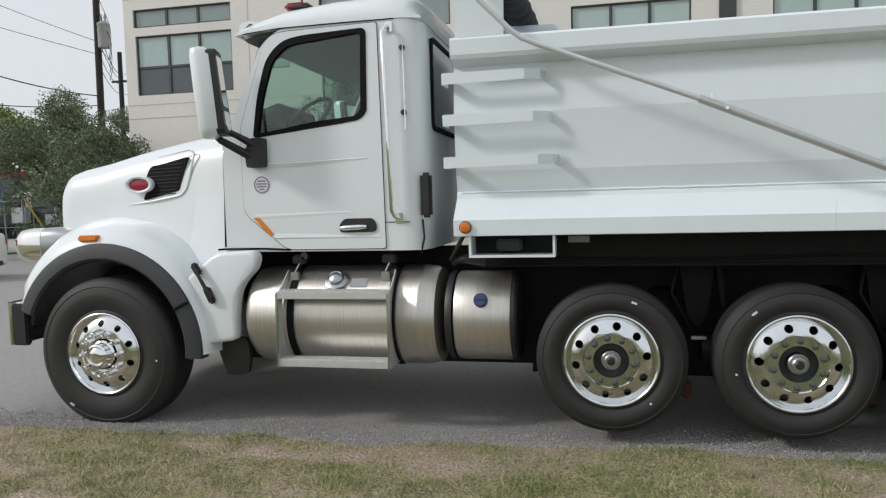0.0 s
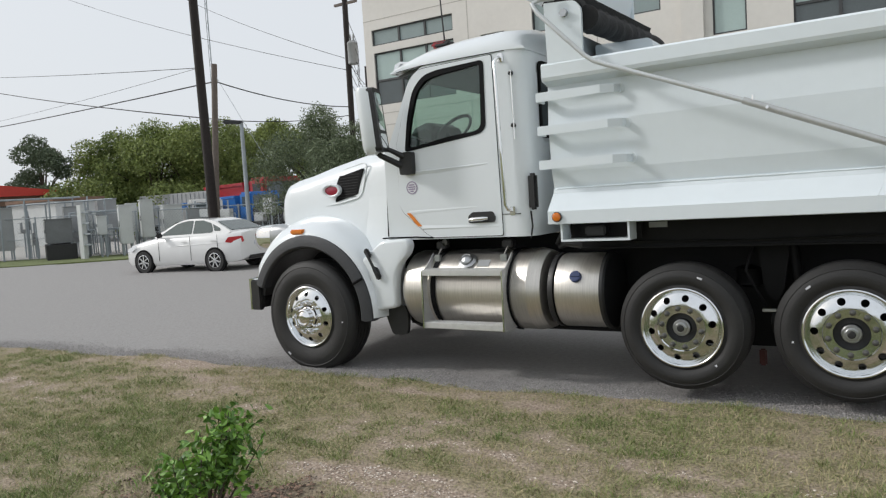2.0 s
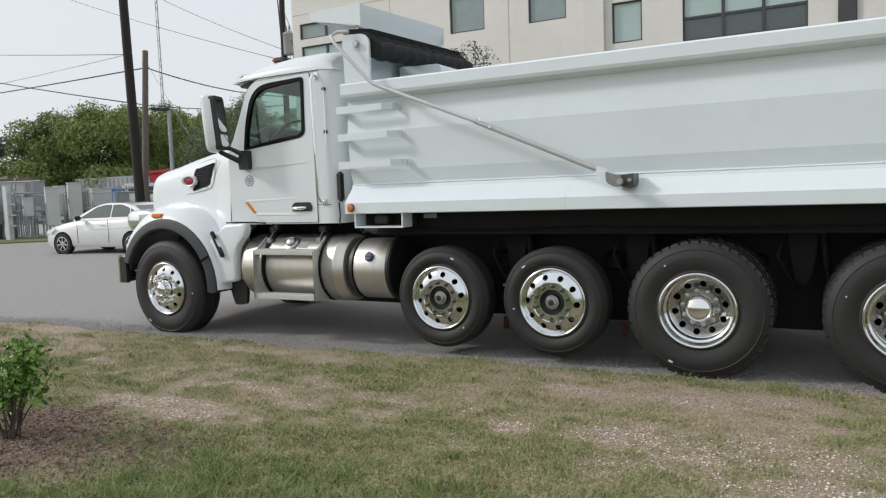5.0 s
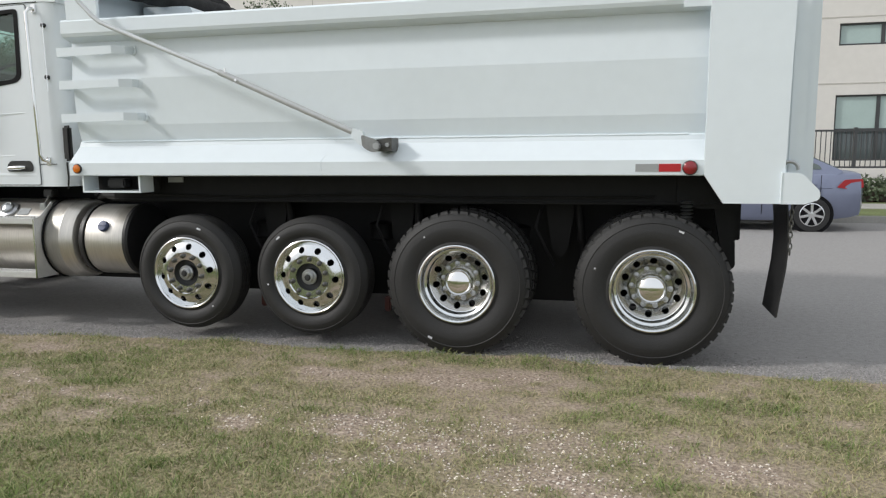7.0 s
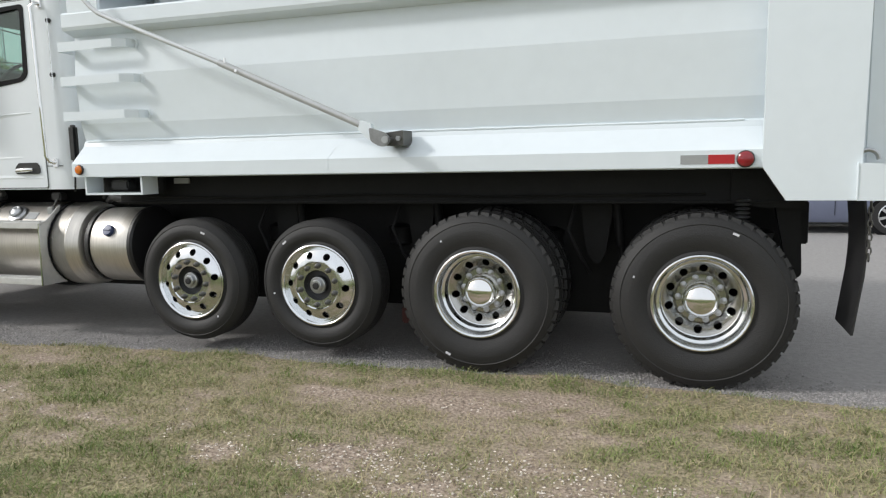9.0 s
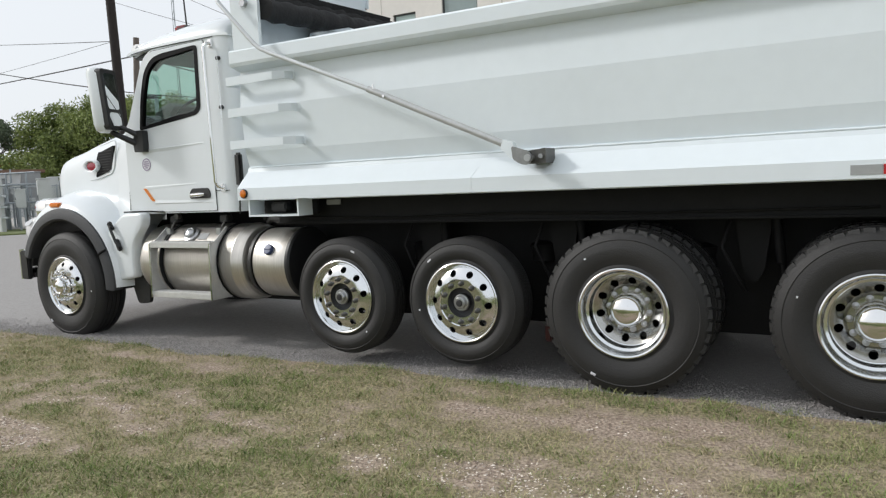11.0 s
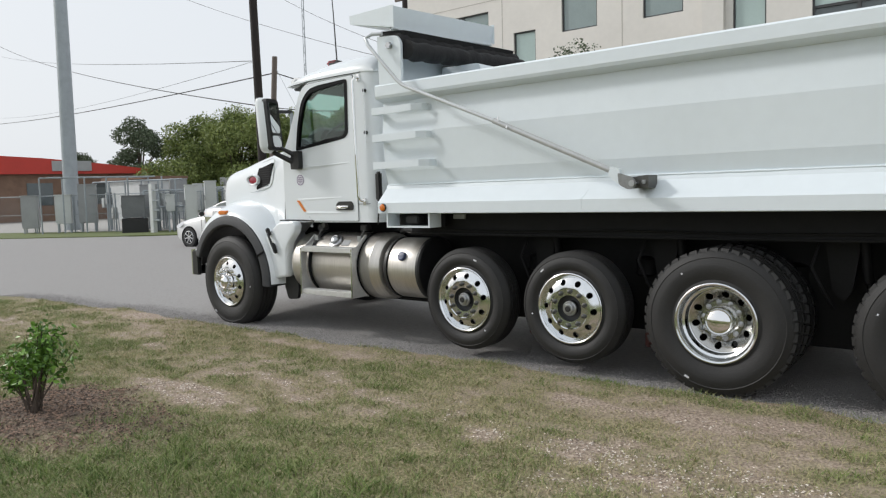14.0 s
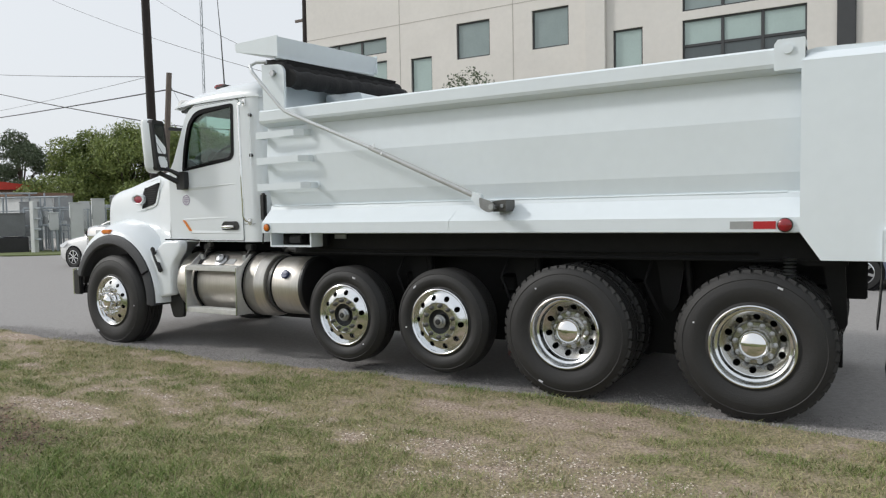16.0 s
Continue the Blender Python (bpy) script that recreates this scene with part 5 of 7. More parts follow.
def scatter(name, pos, size, zoff, material, label, category):
    """Many small angular stones in one mesh."""
    n = len(pos)
    base = np.array([(1, 0, 0), (-1, 0, 0), (0, 1, 0), (0, -1, 0), (0, 0, 0.7), (0, 0, -0.5)])
    tri = np.array([(0, 2, 4), (2, 1, 4), (1, 3, 4), (3, 0, 4)])
    a = rng.uniform(0, 6.28, n)
    s = size * rng.uniform(0.4, 1.5, (n, 1, 3)) if size is not None else 1
    v = base[None] * s * rng.uniform(0.7, 1.3, (n, 6, 1))
    c, sn = np.cos(a)[:, None], np.sin(a)[:, None]
    v = np.stack([v[..., 0] * c - v[..., 1] * sn, v[..., 0] * sn + v[..., 1] * c, v[..., 2]], -1) + pos[:, None, :]
    f = (tri[None] + (np.arange(n) * 6)[:, None, None]).reshape(-1, 3)
    me = bpy.data.meshes.new(name)
    me.from_pydata(v.reshape(-1, 3), [], f.tolist())
    me.materials.append(material)
    return tagged(new(name, me), label, category, kind="stuff")


n = 42000
x = rng.uniform(-9, 9, n)
e = np.array([EDGE(q) for q in x])
y = e + np.abs(rng.normal(0, 0.20, n)) - 0.06
scatter("gravel", np.stack([x, y, np.full(n, 0.011)], 1), 0.0062, 0, GRAVEL, "loose grey gravel along the road edge", "gravel")
n = 85000
x, y = rng.uniform(-7, 7, n), rng.uniform(0.6, 4.35, n)
keep = np.array([patch(a, b_) + (0.32 if 2.2 < b_ < 3.1 and 0.9 < a < 3.5 else -0.25 if b_ > 3.4 else 0) > 0.66 + 0.3 * r and mulch(a, b_) < 0.3 for a, b_, r in zip(x, y, rng.random(n))])
x, y = x[keep], y[keep]
PEB = mat("pale_pebbles", (0.84, 0.76, 0.67), 0.9, vary=0.2, scale=30, island=0.8, dark=(0.24, 0.185, 0.145))
scatter("pebbles", np.stack([x, y, [verge_z(a, b_) + 0.002 for a, b_ in zip(x, y)]], 1), 0.0066, 0, PEB, "pale pebbles on the bare soil", "pebbles")
n = 26000
x, y = rng.uniform(-2.6, 0.5, n), rng.uniform(0.3, 3.1, n)
keep = np.array([mulch(a, b_) > 0.08 + 0.55 * q for a, b_, q in zip(x, y, rng.random(n))])
x, y = x[keep], y[keep]
CHIPS = mat("bark_chips", (0.34, 0.225, 0.165), 0.9, vary=0.2, scale=30, island=0.8, dark=(0.07, 0.05, 0.038))
scatter("bark_mulch", np.stack([x, y, [verge_z(a, b_) + 0.004 for a, b_ in zip(x, y)]], 1), 0.0085, 0, CHIPS, "brown bark mulch round the shrub", "mulch")


# grass blades
def grass_material():
    m = mat("grass_blades", (0.225, 0.295, 0.085), 0.6, scale=1.6, dark=(0.075, 0.14, 0.032), island=0.5, spec=0.25)
    n, l = m.node_tree.nodes, m.node_tree.links
    at = n.new("ShaderNodeAttribute")
    at.attribute_name = "cover"
    mx = n.new("ShaderNodeMix")
    mx.data_type = "RGBA"
    p = n["Principled BSDF"]
    src = p.inputs["Base Color"].links[0].from_socket
    mx.inputs["B"].default_value = (0.50, 0.42, 0.26, 1)
    l.new(at.outputs["Fac"], mx.inputs["Factor"])
    l.new(src, mx.inputs["A"])
    l.new(mx.outputs["Result"], p.inputs["Base Color"])
    return m


N = 600000
gx = rng.uniform(-8.5, 7.5, N)
gy = 4.5 - (rng.random(N) ** 0.8) * 4.3
gy[-90000:] = 0.3 - np.abs(rng.normal(0, 0.9, 90000))   # thins out behind
# coarse lookup of the verge's cover
LX, LY = np.linspace(-9, 8, 341), np.linspace(0, 4.7, 189)
PT = np.array([[patch(a, q) for q in LY] for a in LX])
MU = np.array([[mulch(a, q) for q in LY] for a in LX])
ZZ = np.array([[verge_z(a, q) for q in LY] for a in LX])
ED = np.array([EDGE(a) for a in LX])
ix = np.clip(((gx + 9) / 17 * 340).round().astype(int), 0, 340)
iy_ = np.clip((gy / 4.7 * 188).round().astype(int), 0, 188)
pv, mv, zv, ev = PT[ix, iy_], MU[ix, iy_], ZZ[ix, iy_], ED[ix]
keep = (rng.random(N) > np.clip((pv - 0.30) * 1.75, 0, 0.97)) & (mv < 0.75 * rng.random(N) ** 2 + 0.02) & (gy < ev + rng.normal(-0.03, 0.04, N))
gx, gy, pv, zv = gx[keep], gy[keep], pv[keep], zv[keep]
n = len(gx)
clump = np.array([noise.noise((a_ * 1.3, b_ * 2.2, 6.5)) for a_, b_ in zip(gx, gy)])
tuft = np.array([noise.noise((a_ * 7.0, b_ * 9.0, 3.5)) for a_, b_ in zip(gx, gy)])
h = (1 + 0.8 * np.clip(tuft, -0.6, 1)) * rng.uniform(0.011, 0.035, n) * (1.25 - 0.7 * pv) * np.where(gy < 1.9, 1.25, 1.0)
w = rng.uniform(0.0012, 0.0027, n)
a, lean = rng.uniform(0, 6.28, n), rng.uniform(0.3, 2.2, n) * h
la = rng.uniform(0, 6.28, n)
root = np.stack([gx, gy, zv - 0.003], 1)
side_v = np.stack([np.cos(a) * w, np.sin(a) * w, np.zeros(n)], 1)
mid = root + np.stack([np.cos(la) * lean * 0.35, np.sin(la) * lean * 0.35, h * 0.6], 1)
tip = root + np.stack([np.cos(la) * lean, np.sin(la) * lean, h], 1)
V = np.stack([root - side_v, root + side_v, mid + side_v * 0.8, mid - side_v * 0.8, tip], 1).reshape(-1, 3)
o = (np.arange(n) * 5)[:, None]
me = bpy.data.meshes.new("grass")
me.vertices.add(n * 5)
me.vertices.foreach_set("co", V.ravel())
F = np.concatenate([o + np.array([0, 1, 2]), o + np.array([0, 2, 3]), o + np.array([3, 2, 4])], 0)
me.loops.add(F.size)
me.loops.foreach_set("vertex_index", F.ravel().astype(np.int32))
me.polygons.add(len(F))
me.polygons.foreach_set("loop_start", (np.arange(len(F)) * 3).astype(np.int32))
me.update(calc_edges=True)
dry = np.clip(rng.random(n) * 0.7 + (pv - 0.33) * 1.0 + 0.12 * (gy > 1.9) + clump * 0.5 - tuft * 0.35 - 0.06 - 0.2 * np.clip((2.1 - gy) / 0.8, 0, 1), 0, 1)
dry = np.where(rng.random(n) < 0.3, np.clip(dry + 0.35, 0, 1), dry * 0.7)
at = me.attributes.new("cover", "FLOAT", "POINT")
at.data.foreach_set("value", np.repeat(dry, 5).astype(np.float32))
me.materials.append(grass_material())
tagged(new("grass", me), "short patchy green and straw-coloured grass", "grass", kind="stuff")

# far kerb, pavement, verge across the street
tagged(part("kerb", box(B(), (-11, 15.0, -0.02), (120, 15.16, 0.14), 0.02), CONCRETE), "pale concrete kerb", "kerb", kind="structure")
LAWN = mat("far_lawn", (0.17, 0.21, 0.075), 0.95, scale=1.2, dark=(0.10, 0.115, 0.045), bump=1.0, bscale=40)
tagged(part("lawn_strip", grid(B(), -11, 120, 15.16, 17.2, 20, 2, lambda x, y: 0.12), LAWN), "mown grass strip behind the kerb", "lawn", kind="structure")
tagged(part("pavement", box(B(), (-11, 17.2, -0.02), (120, 18.8, 0.13), 0.01), CONCRETE), "pale concrete pavement", "pavement", kind="structure")
tagged(part("front_bed", grid(B(), -16, 120, 18.8, 22.4, 20, 2, lambda x, y: 0.12), LAWN), "planted strip before the building", "lawn", kind="structure")
tagged(part("side_street", grid(B(), -120, -11, 15.0, 60, 20, 8, lambda x, y: -0.008), ASPHALT), "asphalt yard entrance and side street", "road", kind="structure")

# ---- building across the street ----
FY = 22.0
HOLES = [(-15.3, -11.7, 7.6, 8.2), (-15.25, -11.7, 5.34, 7.32), (-10.6, -9.68, 5.95, 7.23), (-8.62, -7.28, 6.95, 8.22), (-5.67, -4.36, 6.92, 8.22), (-5.6, -4.2, 3.6, 5.68), (-8.6, -7.25, 3.6, 5.68)]
HOLES2 = [(-2.87, -1.93, 5.9, 7.16), (-0.72, 2.68, 5.70, 7.15), (-0.72, 2.68, 7.42, 8.1), (4.85, 8.1, 5.70, 7.15), (4.85, 8.1, 7.42, 8.1), (9.3, 12.6, 1.12, 2.95), (9.3, 12.6, 5.7, 7.15), (9.3, 12.6, 4.3, 4.9), (14.0, 17.2, 1.12, 2.95), (14.0, 17.2, 5.7, 7.15), (4.85, 8.1, 1.12, 2.95)]


def wall(name, x0, x1, z0, z1, y0, y1, holes, material, parent):
    xs = sorted({x0, x1, *[h[0] for h in holes], *[h[1] for h in holes]})
    zs = sorted({z0, z1, *[h[2] for h in holes], *[h[3] for h in holes]})
    bm = B()
    faces = {}
    vd = {}
    def V(x, y, z):
        k = (round(x, 4), round(y, 4), round(z, 4))
        if k not in vd:
            vd[k] = bm.verts.new(k)
        return vd[k]
    inside = lambda cx, cz: x0 < cx < x1 and z0 < cz < z1 and not any(h[0] < cx < h[1] and h[2] < cz < h[3] for h in holes)
    for i in range(len(xs) - 1):
        for j in range(len(zs) - 1):
            a, b_, c, d = xs[i], xs[i + 1], zs[j], zs[j + 1]
            if not inside((a + b_) / 2, (c + d) / 2):
                continue
            bm.faces.new((V(a, y0, c), V(b_, y0, c), V(b_, y0, d), V(a, y0, d)))
            bm.faces.new((V(a, y1, c), V(a, y1, d), V(b_, y1, d), V(b_, y1, c)))
            for p, q, cx, cz in (((a, c), (b_, c), (a + b_) / 2, c - 1e-3), ((a, d), (b_, d), (a + b_) / 2, d + 1e-3), ((a, c), (a, d), a - 1e-3, (c + d) / 2), ((b_, c), (b_, d), b_ + 1e-3, (c + d) / 2)):
                if not inside(cx, cz):
                    bm.faces.new((V(p[0], y0, p[1]), V(q[0], y0, q[1]), V(q[0], y1, q[1]), V(p[0], y1, p[1])))
    return part(name, bm, material, parent, smooth=False)


bld = thing("apartment_building", (-2, FY + 6, 0), "beige stucco apartment building with dark framed windows", "building")
H_B = 13.0
w1 = wall("wall", -15.66, -3.45, 0.0, H_B, FY, FY + 0.3, HOLES, STUCCO, bld)
w2 = wall("wall", -3.45, 40.0, 0.0, H_B, FY + 0.02, FY + 0.32, HOLES2, STUCCO2, bld)
part("corner_pier", box(B(), (-3.75, FY - 0.12, 0), (-3.1, FY, H_B), 0.01), STUCCO2, bld)
part("side_wall", box(B(), (-15.66, FY + 0.3, 0), (-15.36, FY + 14, H_B)), STUCCO, bld)
part("back_wall", box(B(), (-15.66, FY + 14, 0), (40, FY + 14.3, H_B)), STUCCO, bld)
part("roof", box(B(), (-15.9, FY - 0.15, H_B), (40, FY + 14.4, H_B + 0.3), 0.02), CONCRETE, bld)
part("floor_slab", box(B(), (-15.3, FY + 0.35, 4.6), (39, FY + 13.9, 4.8)), CONCRETE, bld)
part("downpipe", box(B(), (3.42, FY - 0.06, 0), (3.88, FY + 0.01, H_B), 0.02), WFRAME, bld, "dark recessed downpipe")
JOINT = mat("control_joint", (0.58, 0.545, 0.50), 0.9)
for z in (5.0, 8.55, 4.55):
    part("control_joint", box(B(), (-15.66, FY - 0.006, z), (-3.75, FY, z + 0.03)), JOINT, bld)
for z in (5.05, 3.25, 8.4):
    part("control_joint", box(B(), (-3.1, FY + 0.012, z), (40, FY + 0.02, z + 0.03)), JOINT, bld)
for x in (-11.1, -6.4):
    part("control_joint", box(B(), (x, FY - 0.006, 0), (x + 0.03, FY, H_B)), JOINT, bld)


def window(x0, x1, z0, z1, y):
    wn_ = part("window", plate(B(), [(x0, z0), (x1, z0), (x1, z1), (x0, z1)], y + 0.06, y + 0.14, [[(x0 + 0.05, z0 + 0.05), (x1 - 0.05, z0 + 0.05), (x1 - 0.05, z1 - 0.05), (x0 + 0.05, z1 - 0.05)]]), WFRAME, bld)
    nc = 3 if x1 - x0 > 2 else 1
    split = z1 - z0 > 1.4 and nc > 1
    for c in range(nc):
        a, b_ = x0 + 0.05 + (x1 - x0 - 0.1) * c / nc, x0 + 0.05 + (x1 - x0 - 0.1) * (c + 1) / nc
        if c:
            part("mullion", box(B(), (a - 0.045, y + 0.055, z0 + 0.05), (a + 0.045, y + 0.135, z1 - 0.05), 0.005), WFRAME, wn_)
        zm = z0 + (z1 - z0) * 0.47
        if split:
            part("pane", box(B(), (a, y + 0.10, z0 + 0.05), (b_, y + 0.11, zm)), PANE_LOW, wn_)
            part("pane", box(B(), (a, y + 0.10, zm), (b_, y + 0.11, z1 - 0.05)), PANE_UP, wn_)
            part("transom", box(B(), (a, y + 0.057, zm - 0.04), (b_, y + 0.133, zm + 0.04), 0.005), WFRAME, wn_)
        else:
            part("pane", box(B(), (a, y + 0.10, z0 + 0.05), (b_, y + 0.11, z1 - 0.05)), PANE_UP if (x1 - x0 < 1.0 or z1 < 7.2) else PANE_MID, wn_)


PANE_MID = mat("grey_window_glass", (0.28, 0.345, 0.34), 0.05, vary=0.08, scale=2, spec=0.8)
for h in HOLES:
    window(*h, FY)
for h in HOLES2:
    window(*h, FY + 0.02)
# raised terrace railing
rl = thing("terrace_railing", (12, 20.2, 0), "black metal railing before the ground floor", "railing")
for k in range(0, 90):
    x = 7.2 + k * 0.12
    part("baluster", box(B(), (x, 20.19, 0.95), (x + 0.02, 20.21, 1.92)), WFRAME, rl, smooth=False)
for z in (0.95, 1.90):
    part("rail", box(B(), (7.2, 20.17, z), (18, 20.23, z + 0.05)), WFRAME, rl)
for k in range(6):
    part("post", box(B(), (7.2 + k * 2.1, 20.15, 0.12), (7.28 + k * 2.1, 20.24, 2.0)), WFRAME, rl)
tagged(part("terrace_wall", box(B(), (6.5, 20.1, 0), (40, 20.3, 0.95), 0.01), STUCCO2), "low stucco terrace wall", "wall", kind="structure")


# ---- poles and wires ----
def pole(name, base, top, r0, r1, material, label):
    t = thing(name, base, label, "utility pole", "roadside poles")
    base, top = Vector(base), Vector(top)
    part("shaft", tube(B(), [base.lerp(top, k / 8) for k in range(9)], [r0 + (r1 - r0) * k / 8 for k in range(9)], 14), material, t)
    return t


P1 = ((-20.9, 18.5, -0.05), (-20.55, 18.0, 13.5))
P2 = ((-23.5, 20.75, -0.05), (-23.1, 21.1, 8.0))
P3 = ((-22.9, 30.0, -0.05), (-22.75, 30.05, 17.0))
p1 = pole("utility_pole", *P1, 0.19, 0.15, WOODPOLE, "tall black creosoted wooden utility pole")
p2 = pole("utility_pole", *P2, 0.15, 0.12, GREYPOLE, "shorter brown wooden utility pole")
p3 = pole("utility_pole", *P3, 0.17, 0.14, WOODPOLE, "dark wooden utility pole with transformer can")
part("transformer", lathe(B(), [(0.15, 9.0), (0.26, 9.04), (0.27, 9.12), (0.27, 10.05), (0.285, 10.07), (0.285, 10.12), (0.22, 10.2), (0.05, 10.24)], at=(-22.42, 29.95, 0), axis="z", seg=24), GREYTAPE, p3, "grey transformer can")
for dx in (-0.1, 0.1):
    part("bushing", lathe(B(), [(0.06, 10.15), (0.08, 10.25), (0.04, 10.32), (0.06, 10.4), (0.02, 10.6)], at=(-22.42 + dx, 29.95, 0), axis="z", seg=10), GREYTAPE, p3)
part("cross_arm", box(B(), (-23.5, 29.98, 12.2), (-22.0, 30.08, 12.34), 0.01), GREYPOLE, p3)
part("bracket", box(B(), (-22.85, 29.9, 9.8), (-22.35, 30.0, 9.88)), STEEL, p3)
for k in range(4):
    pts = [Vector((-22.6, 29.9, 11.4 - k * 0.8)).lerp(Vector((-22.1, 29.8, 8.4 - k * 0.3)), j / 8) + Vector((0.35 * math.sin(j / 8 * math.pi), 0, -0.1 * math.sin(j / 4 * math.pi))) for j in range(9)]
    part("drop_wire", tube(B(), pts, 0.015, 5), WIREM, p3)
p4 = pole("service_pole", (-23.6, 32.6, 0), (-23.5, 32.5, 9.4), 0.14, 0.11, WOODPOLE, "thin wooden service pole with cross arm")
part("cross_arm", box(B(), (-24.0, 32.45, 7.9), (-22.9, 32.55, 8.0)), WOODPOLE, p4)


GUY_FOOT, GUY_TOP = Vector((-17.8, 21.0, 0.0)), Vector((-23.08, 21.1, 7.5))
YELLOW = mat("yellow_guard_plastic", (0.55, 0.42, 0.06), 0.5, vary=0.1)
part("guy_wire", tube(B(), [GUY_FOOT, GUY_TOP], 0.010, 5), GALV, p2)
part("guy_guard", tube(B(), [GUY_FOOT.lerp(GUY_TOP, 0.01), GUY_FOOT.lerp(GUY_TOP, 0.26)], 0.035, 8), YELLOW, p2, "yellow plastic guy guard")


def cable(a, b_, sag, r=0.016):
    a, b_ = Vector(a), Vector(b_)
    pts = [a.lerp(b_, k / 20) + Vector((0, 0, -4 * sag * (k / 20) * (1 - k / 20))) for k in range(21)]
    return tagged(part("overhead_cable", tube(B(), pts, r, 5), WIREM), "black overhead cable between poles", "cable", "overhead cables")


cable((-23.1, 21.2, 7.3), (-150, 47.6, 16.6), 0.9, 0.03)
cable((-22.9, 29.9, 6.4), (-24.6, 21.4, 5.9), 0.25, 0.022)
cable((-24.6, 21.4, 5.9), (-150, 52.8, 34.3), 1.6, 0.028)
cable((-20.6, 18.1, 7.1), (-150, 53.5, 30.9), 1.0, 0.014)
cable((-20.6, 18.1, 7.1), (-110, 40.0, 14.0), 0.8, 0.009)
cable((-23.1, 21.2, 7.25), (-22.9, 29.9, 6.85), 0.25, 0.026)
cable((-22.9, 29.9, 8.8), (-75, 43.0, 27.0), 0.6, 0.016)
cable((-22.9, 29.9, 9.4), (-60, 47.0, 25.0), 0.5, 0.016)
for z0, z1, sag in ((9.7, 8.3, 0.5), (9.2, 8.0, 0.35), (8.6, 7.9, 0.45), (8.0, 7.3, 0.3)):
    cable((-22.6, 29.9, z0), (-23.4, 32.5, z1), sag, 0.014)
    cable((-23.3, 32.5, z1), (-15.7, 24.0, z1 - 0.6), 0.35, 0.012)
lamp = thing("street_lamp", (-19.1, 18.6, 0), "grey steel street lamp with flat head", "street lamp")
part("mast", tube(B(), [(-19.1, 18.6, 0), (-19.1, 18.6, 4.9)], [0.09, 0.07], 12), GALV, lamp)
part("head", box(B(), (-0.62, -0.14, -0.06), (0.12, 0.14, 0.06), 0.04, pose(-19.15, 18.55, 4.93, 0, 4, 25)), FLARE, lamp, "dark flat lamp head")
mono = thing("monopole_mast", (-37.1, 17.8, 0), "thick galvanised steel telecom mast", "mast")
part("shaft", tube(B(), [(-37.1, 17.8, 0), (-37.0, 17.85, 10), (-36.9, 17.9, 25)], [0.40, 0.345, 0.27], 18), GALV, mono)
rm = thing("radio_mast", (-187, 166, 0), "distant slender lattice radio mast", "mast")
for k in range(3):
    a = k * 2.094
    part("mast_leg", tube(B(), [(-187 + 0.4 * math.cos(a), 166 + 0.4 * math.sin(a), 0), (-187 + 0.4 * math.cos(a), 166 + 0.4 * math.sin(a), 140)], 0.10, 5), GALV, rm)
for k in range(70):
    a, c = (k % 3) * 2.094, (k % 3 + 1) * 2.094
    part("brace", tube(B(), [(-187 + 0.4 * math.cos(a), 166 + 0.4 * math.sin(a), 2 * k), (-187 + 0.4 * math.cos(c), 166 + 0.4 * math.sin(c), 2 * k + 2)], 0.06, 4), GALV, rm)


# ---- trees ----
def leaves(name, spots, n, size, material, parent, seed):
    r = np.random.default_rng(seed)
    spots = np.array(spots)
    k = r.choice(len(spots), n, p=spots[:, 3] ** 2 / (spots[:, 3] ** 2).sum())
    d = r.normal(size=(n, 3))
    d /= np.linalg.norm(d, axis=1)[:, None]
    rad = spots[k, 3] * (0.45 + 0.6 * r.random(n) ** 0.5) * (1 + 0.25 * np.sin(d[:, 0] * 7 + k) * np.cos(d[:, 2] * 6))
    p = spots[k, :3] + d * rad[:, None] * np.array([1, 1, 0.82])
    u = r.normal(size=(n, 3))
    u /= np.linalg.norm(u, axis=1)[:, None]
    v = np.cross(u, r.normal(size=(n, 3)))
    v /= np.linalg.norm(v, axis=1)[:, None]
    s = size * r.uniform(0.6, 1.5, (n, 1))
    V = np.stack([p - u * s, p + v * s * 0.55, p + u * s, p - v * s * 0.55], 1).reshape(-1, 3)
    F = (np.arange(n * 4).reshape(-1, 4)).tolist()
    me = bpy.data.meshes.new(name)
    me.from_pydata(V, [], F)
    me.materials.append(material)
    ob = new(name, me)
    ob.parent = parent
    if parent.type == "EMPTY":
        ob.matrix_parent_inverse = Matrix.Translation(-parent.location)
    return ob


def tree(name, at, h, wx, n, size, material, label, seed, low=0.3, clumps=26, wy=None):
    rr = random.Random(seed)
    t = thing(name, at, label, "tree")
    x, y, z = at
    wy = wy or wx
    b = B()
    r0 = 0.03 * h
    tube(b, [(x, y, z - 0.1), (x + 0.1, y, z + h * 0.2), (x - 0.05, y + 0.1, z + h * 0.45), (x + 0.1, y, z + h * 0.75)], [r0, r0 * 0.8, r0 * 0.6, r0 * 0.2], 9)
    spots = []
    for k in range(clumps):
        a, q = rr.uniform(0, 6.28), rr.random() ** 0.6
        zz = low + (0.93 - low) * rr.random()
        prof = math.sin(min(1.0, (zz - low) / (1 - low) * 0.9 + 0.18) * math.pi) ** 0.6
        px, py = x + wx * prof * q * math.cos(a), y + wy * prof * q * math.sin(a)
        spots.append((px, py, z + h * zz, wx * rr.uniform(0.18, 0.36)))
        if k % 3 == 0:
            tube(b, [(x, y, z + h * 0.25), ((x + px) / 2, (y + py) / 2, z + h * zz * 0.8), (px, py, z + h * zz)], [r0 * 0.4, r0 * 0.25, r0 * 0.08], 6)
    part("trunk", b, BARK, t)
    leaves("crown", spots, n, size, material, t, seed)
    return t


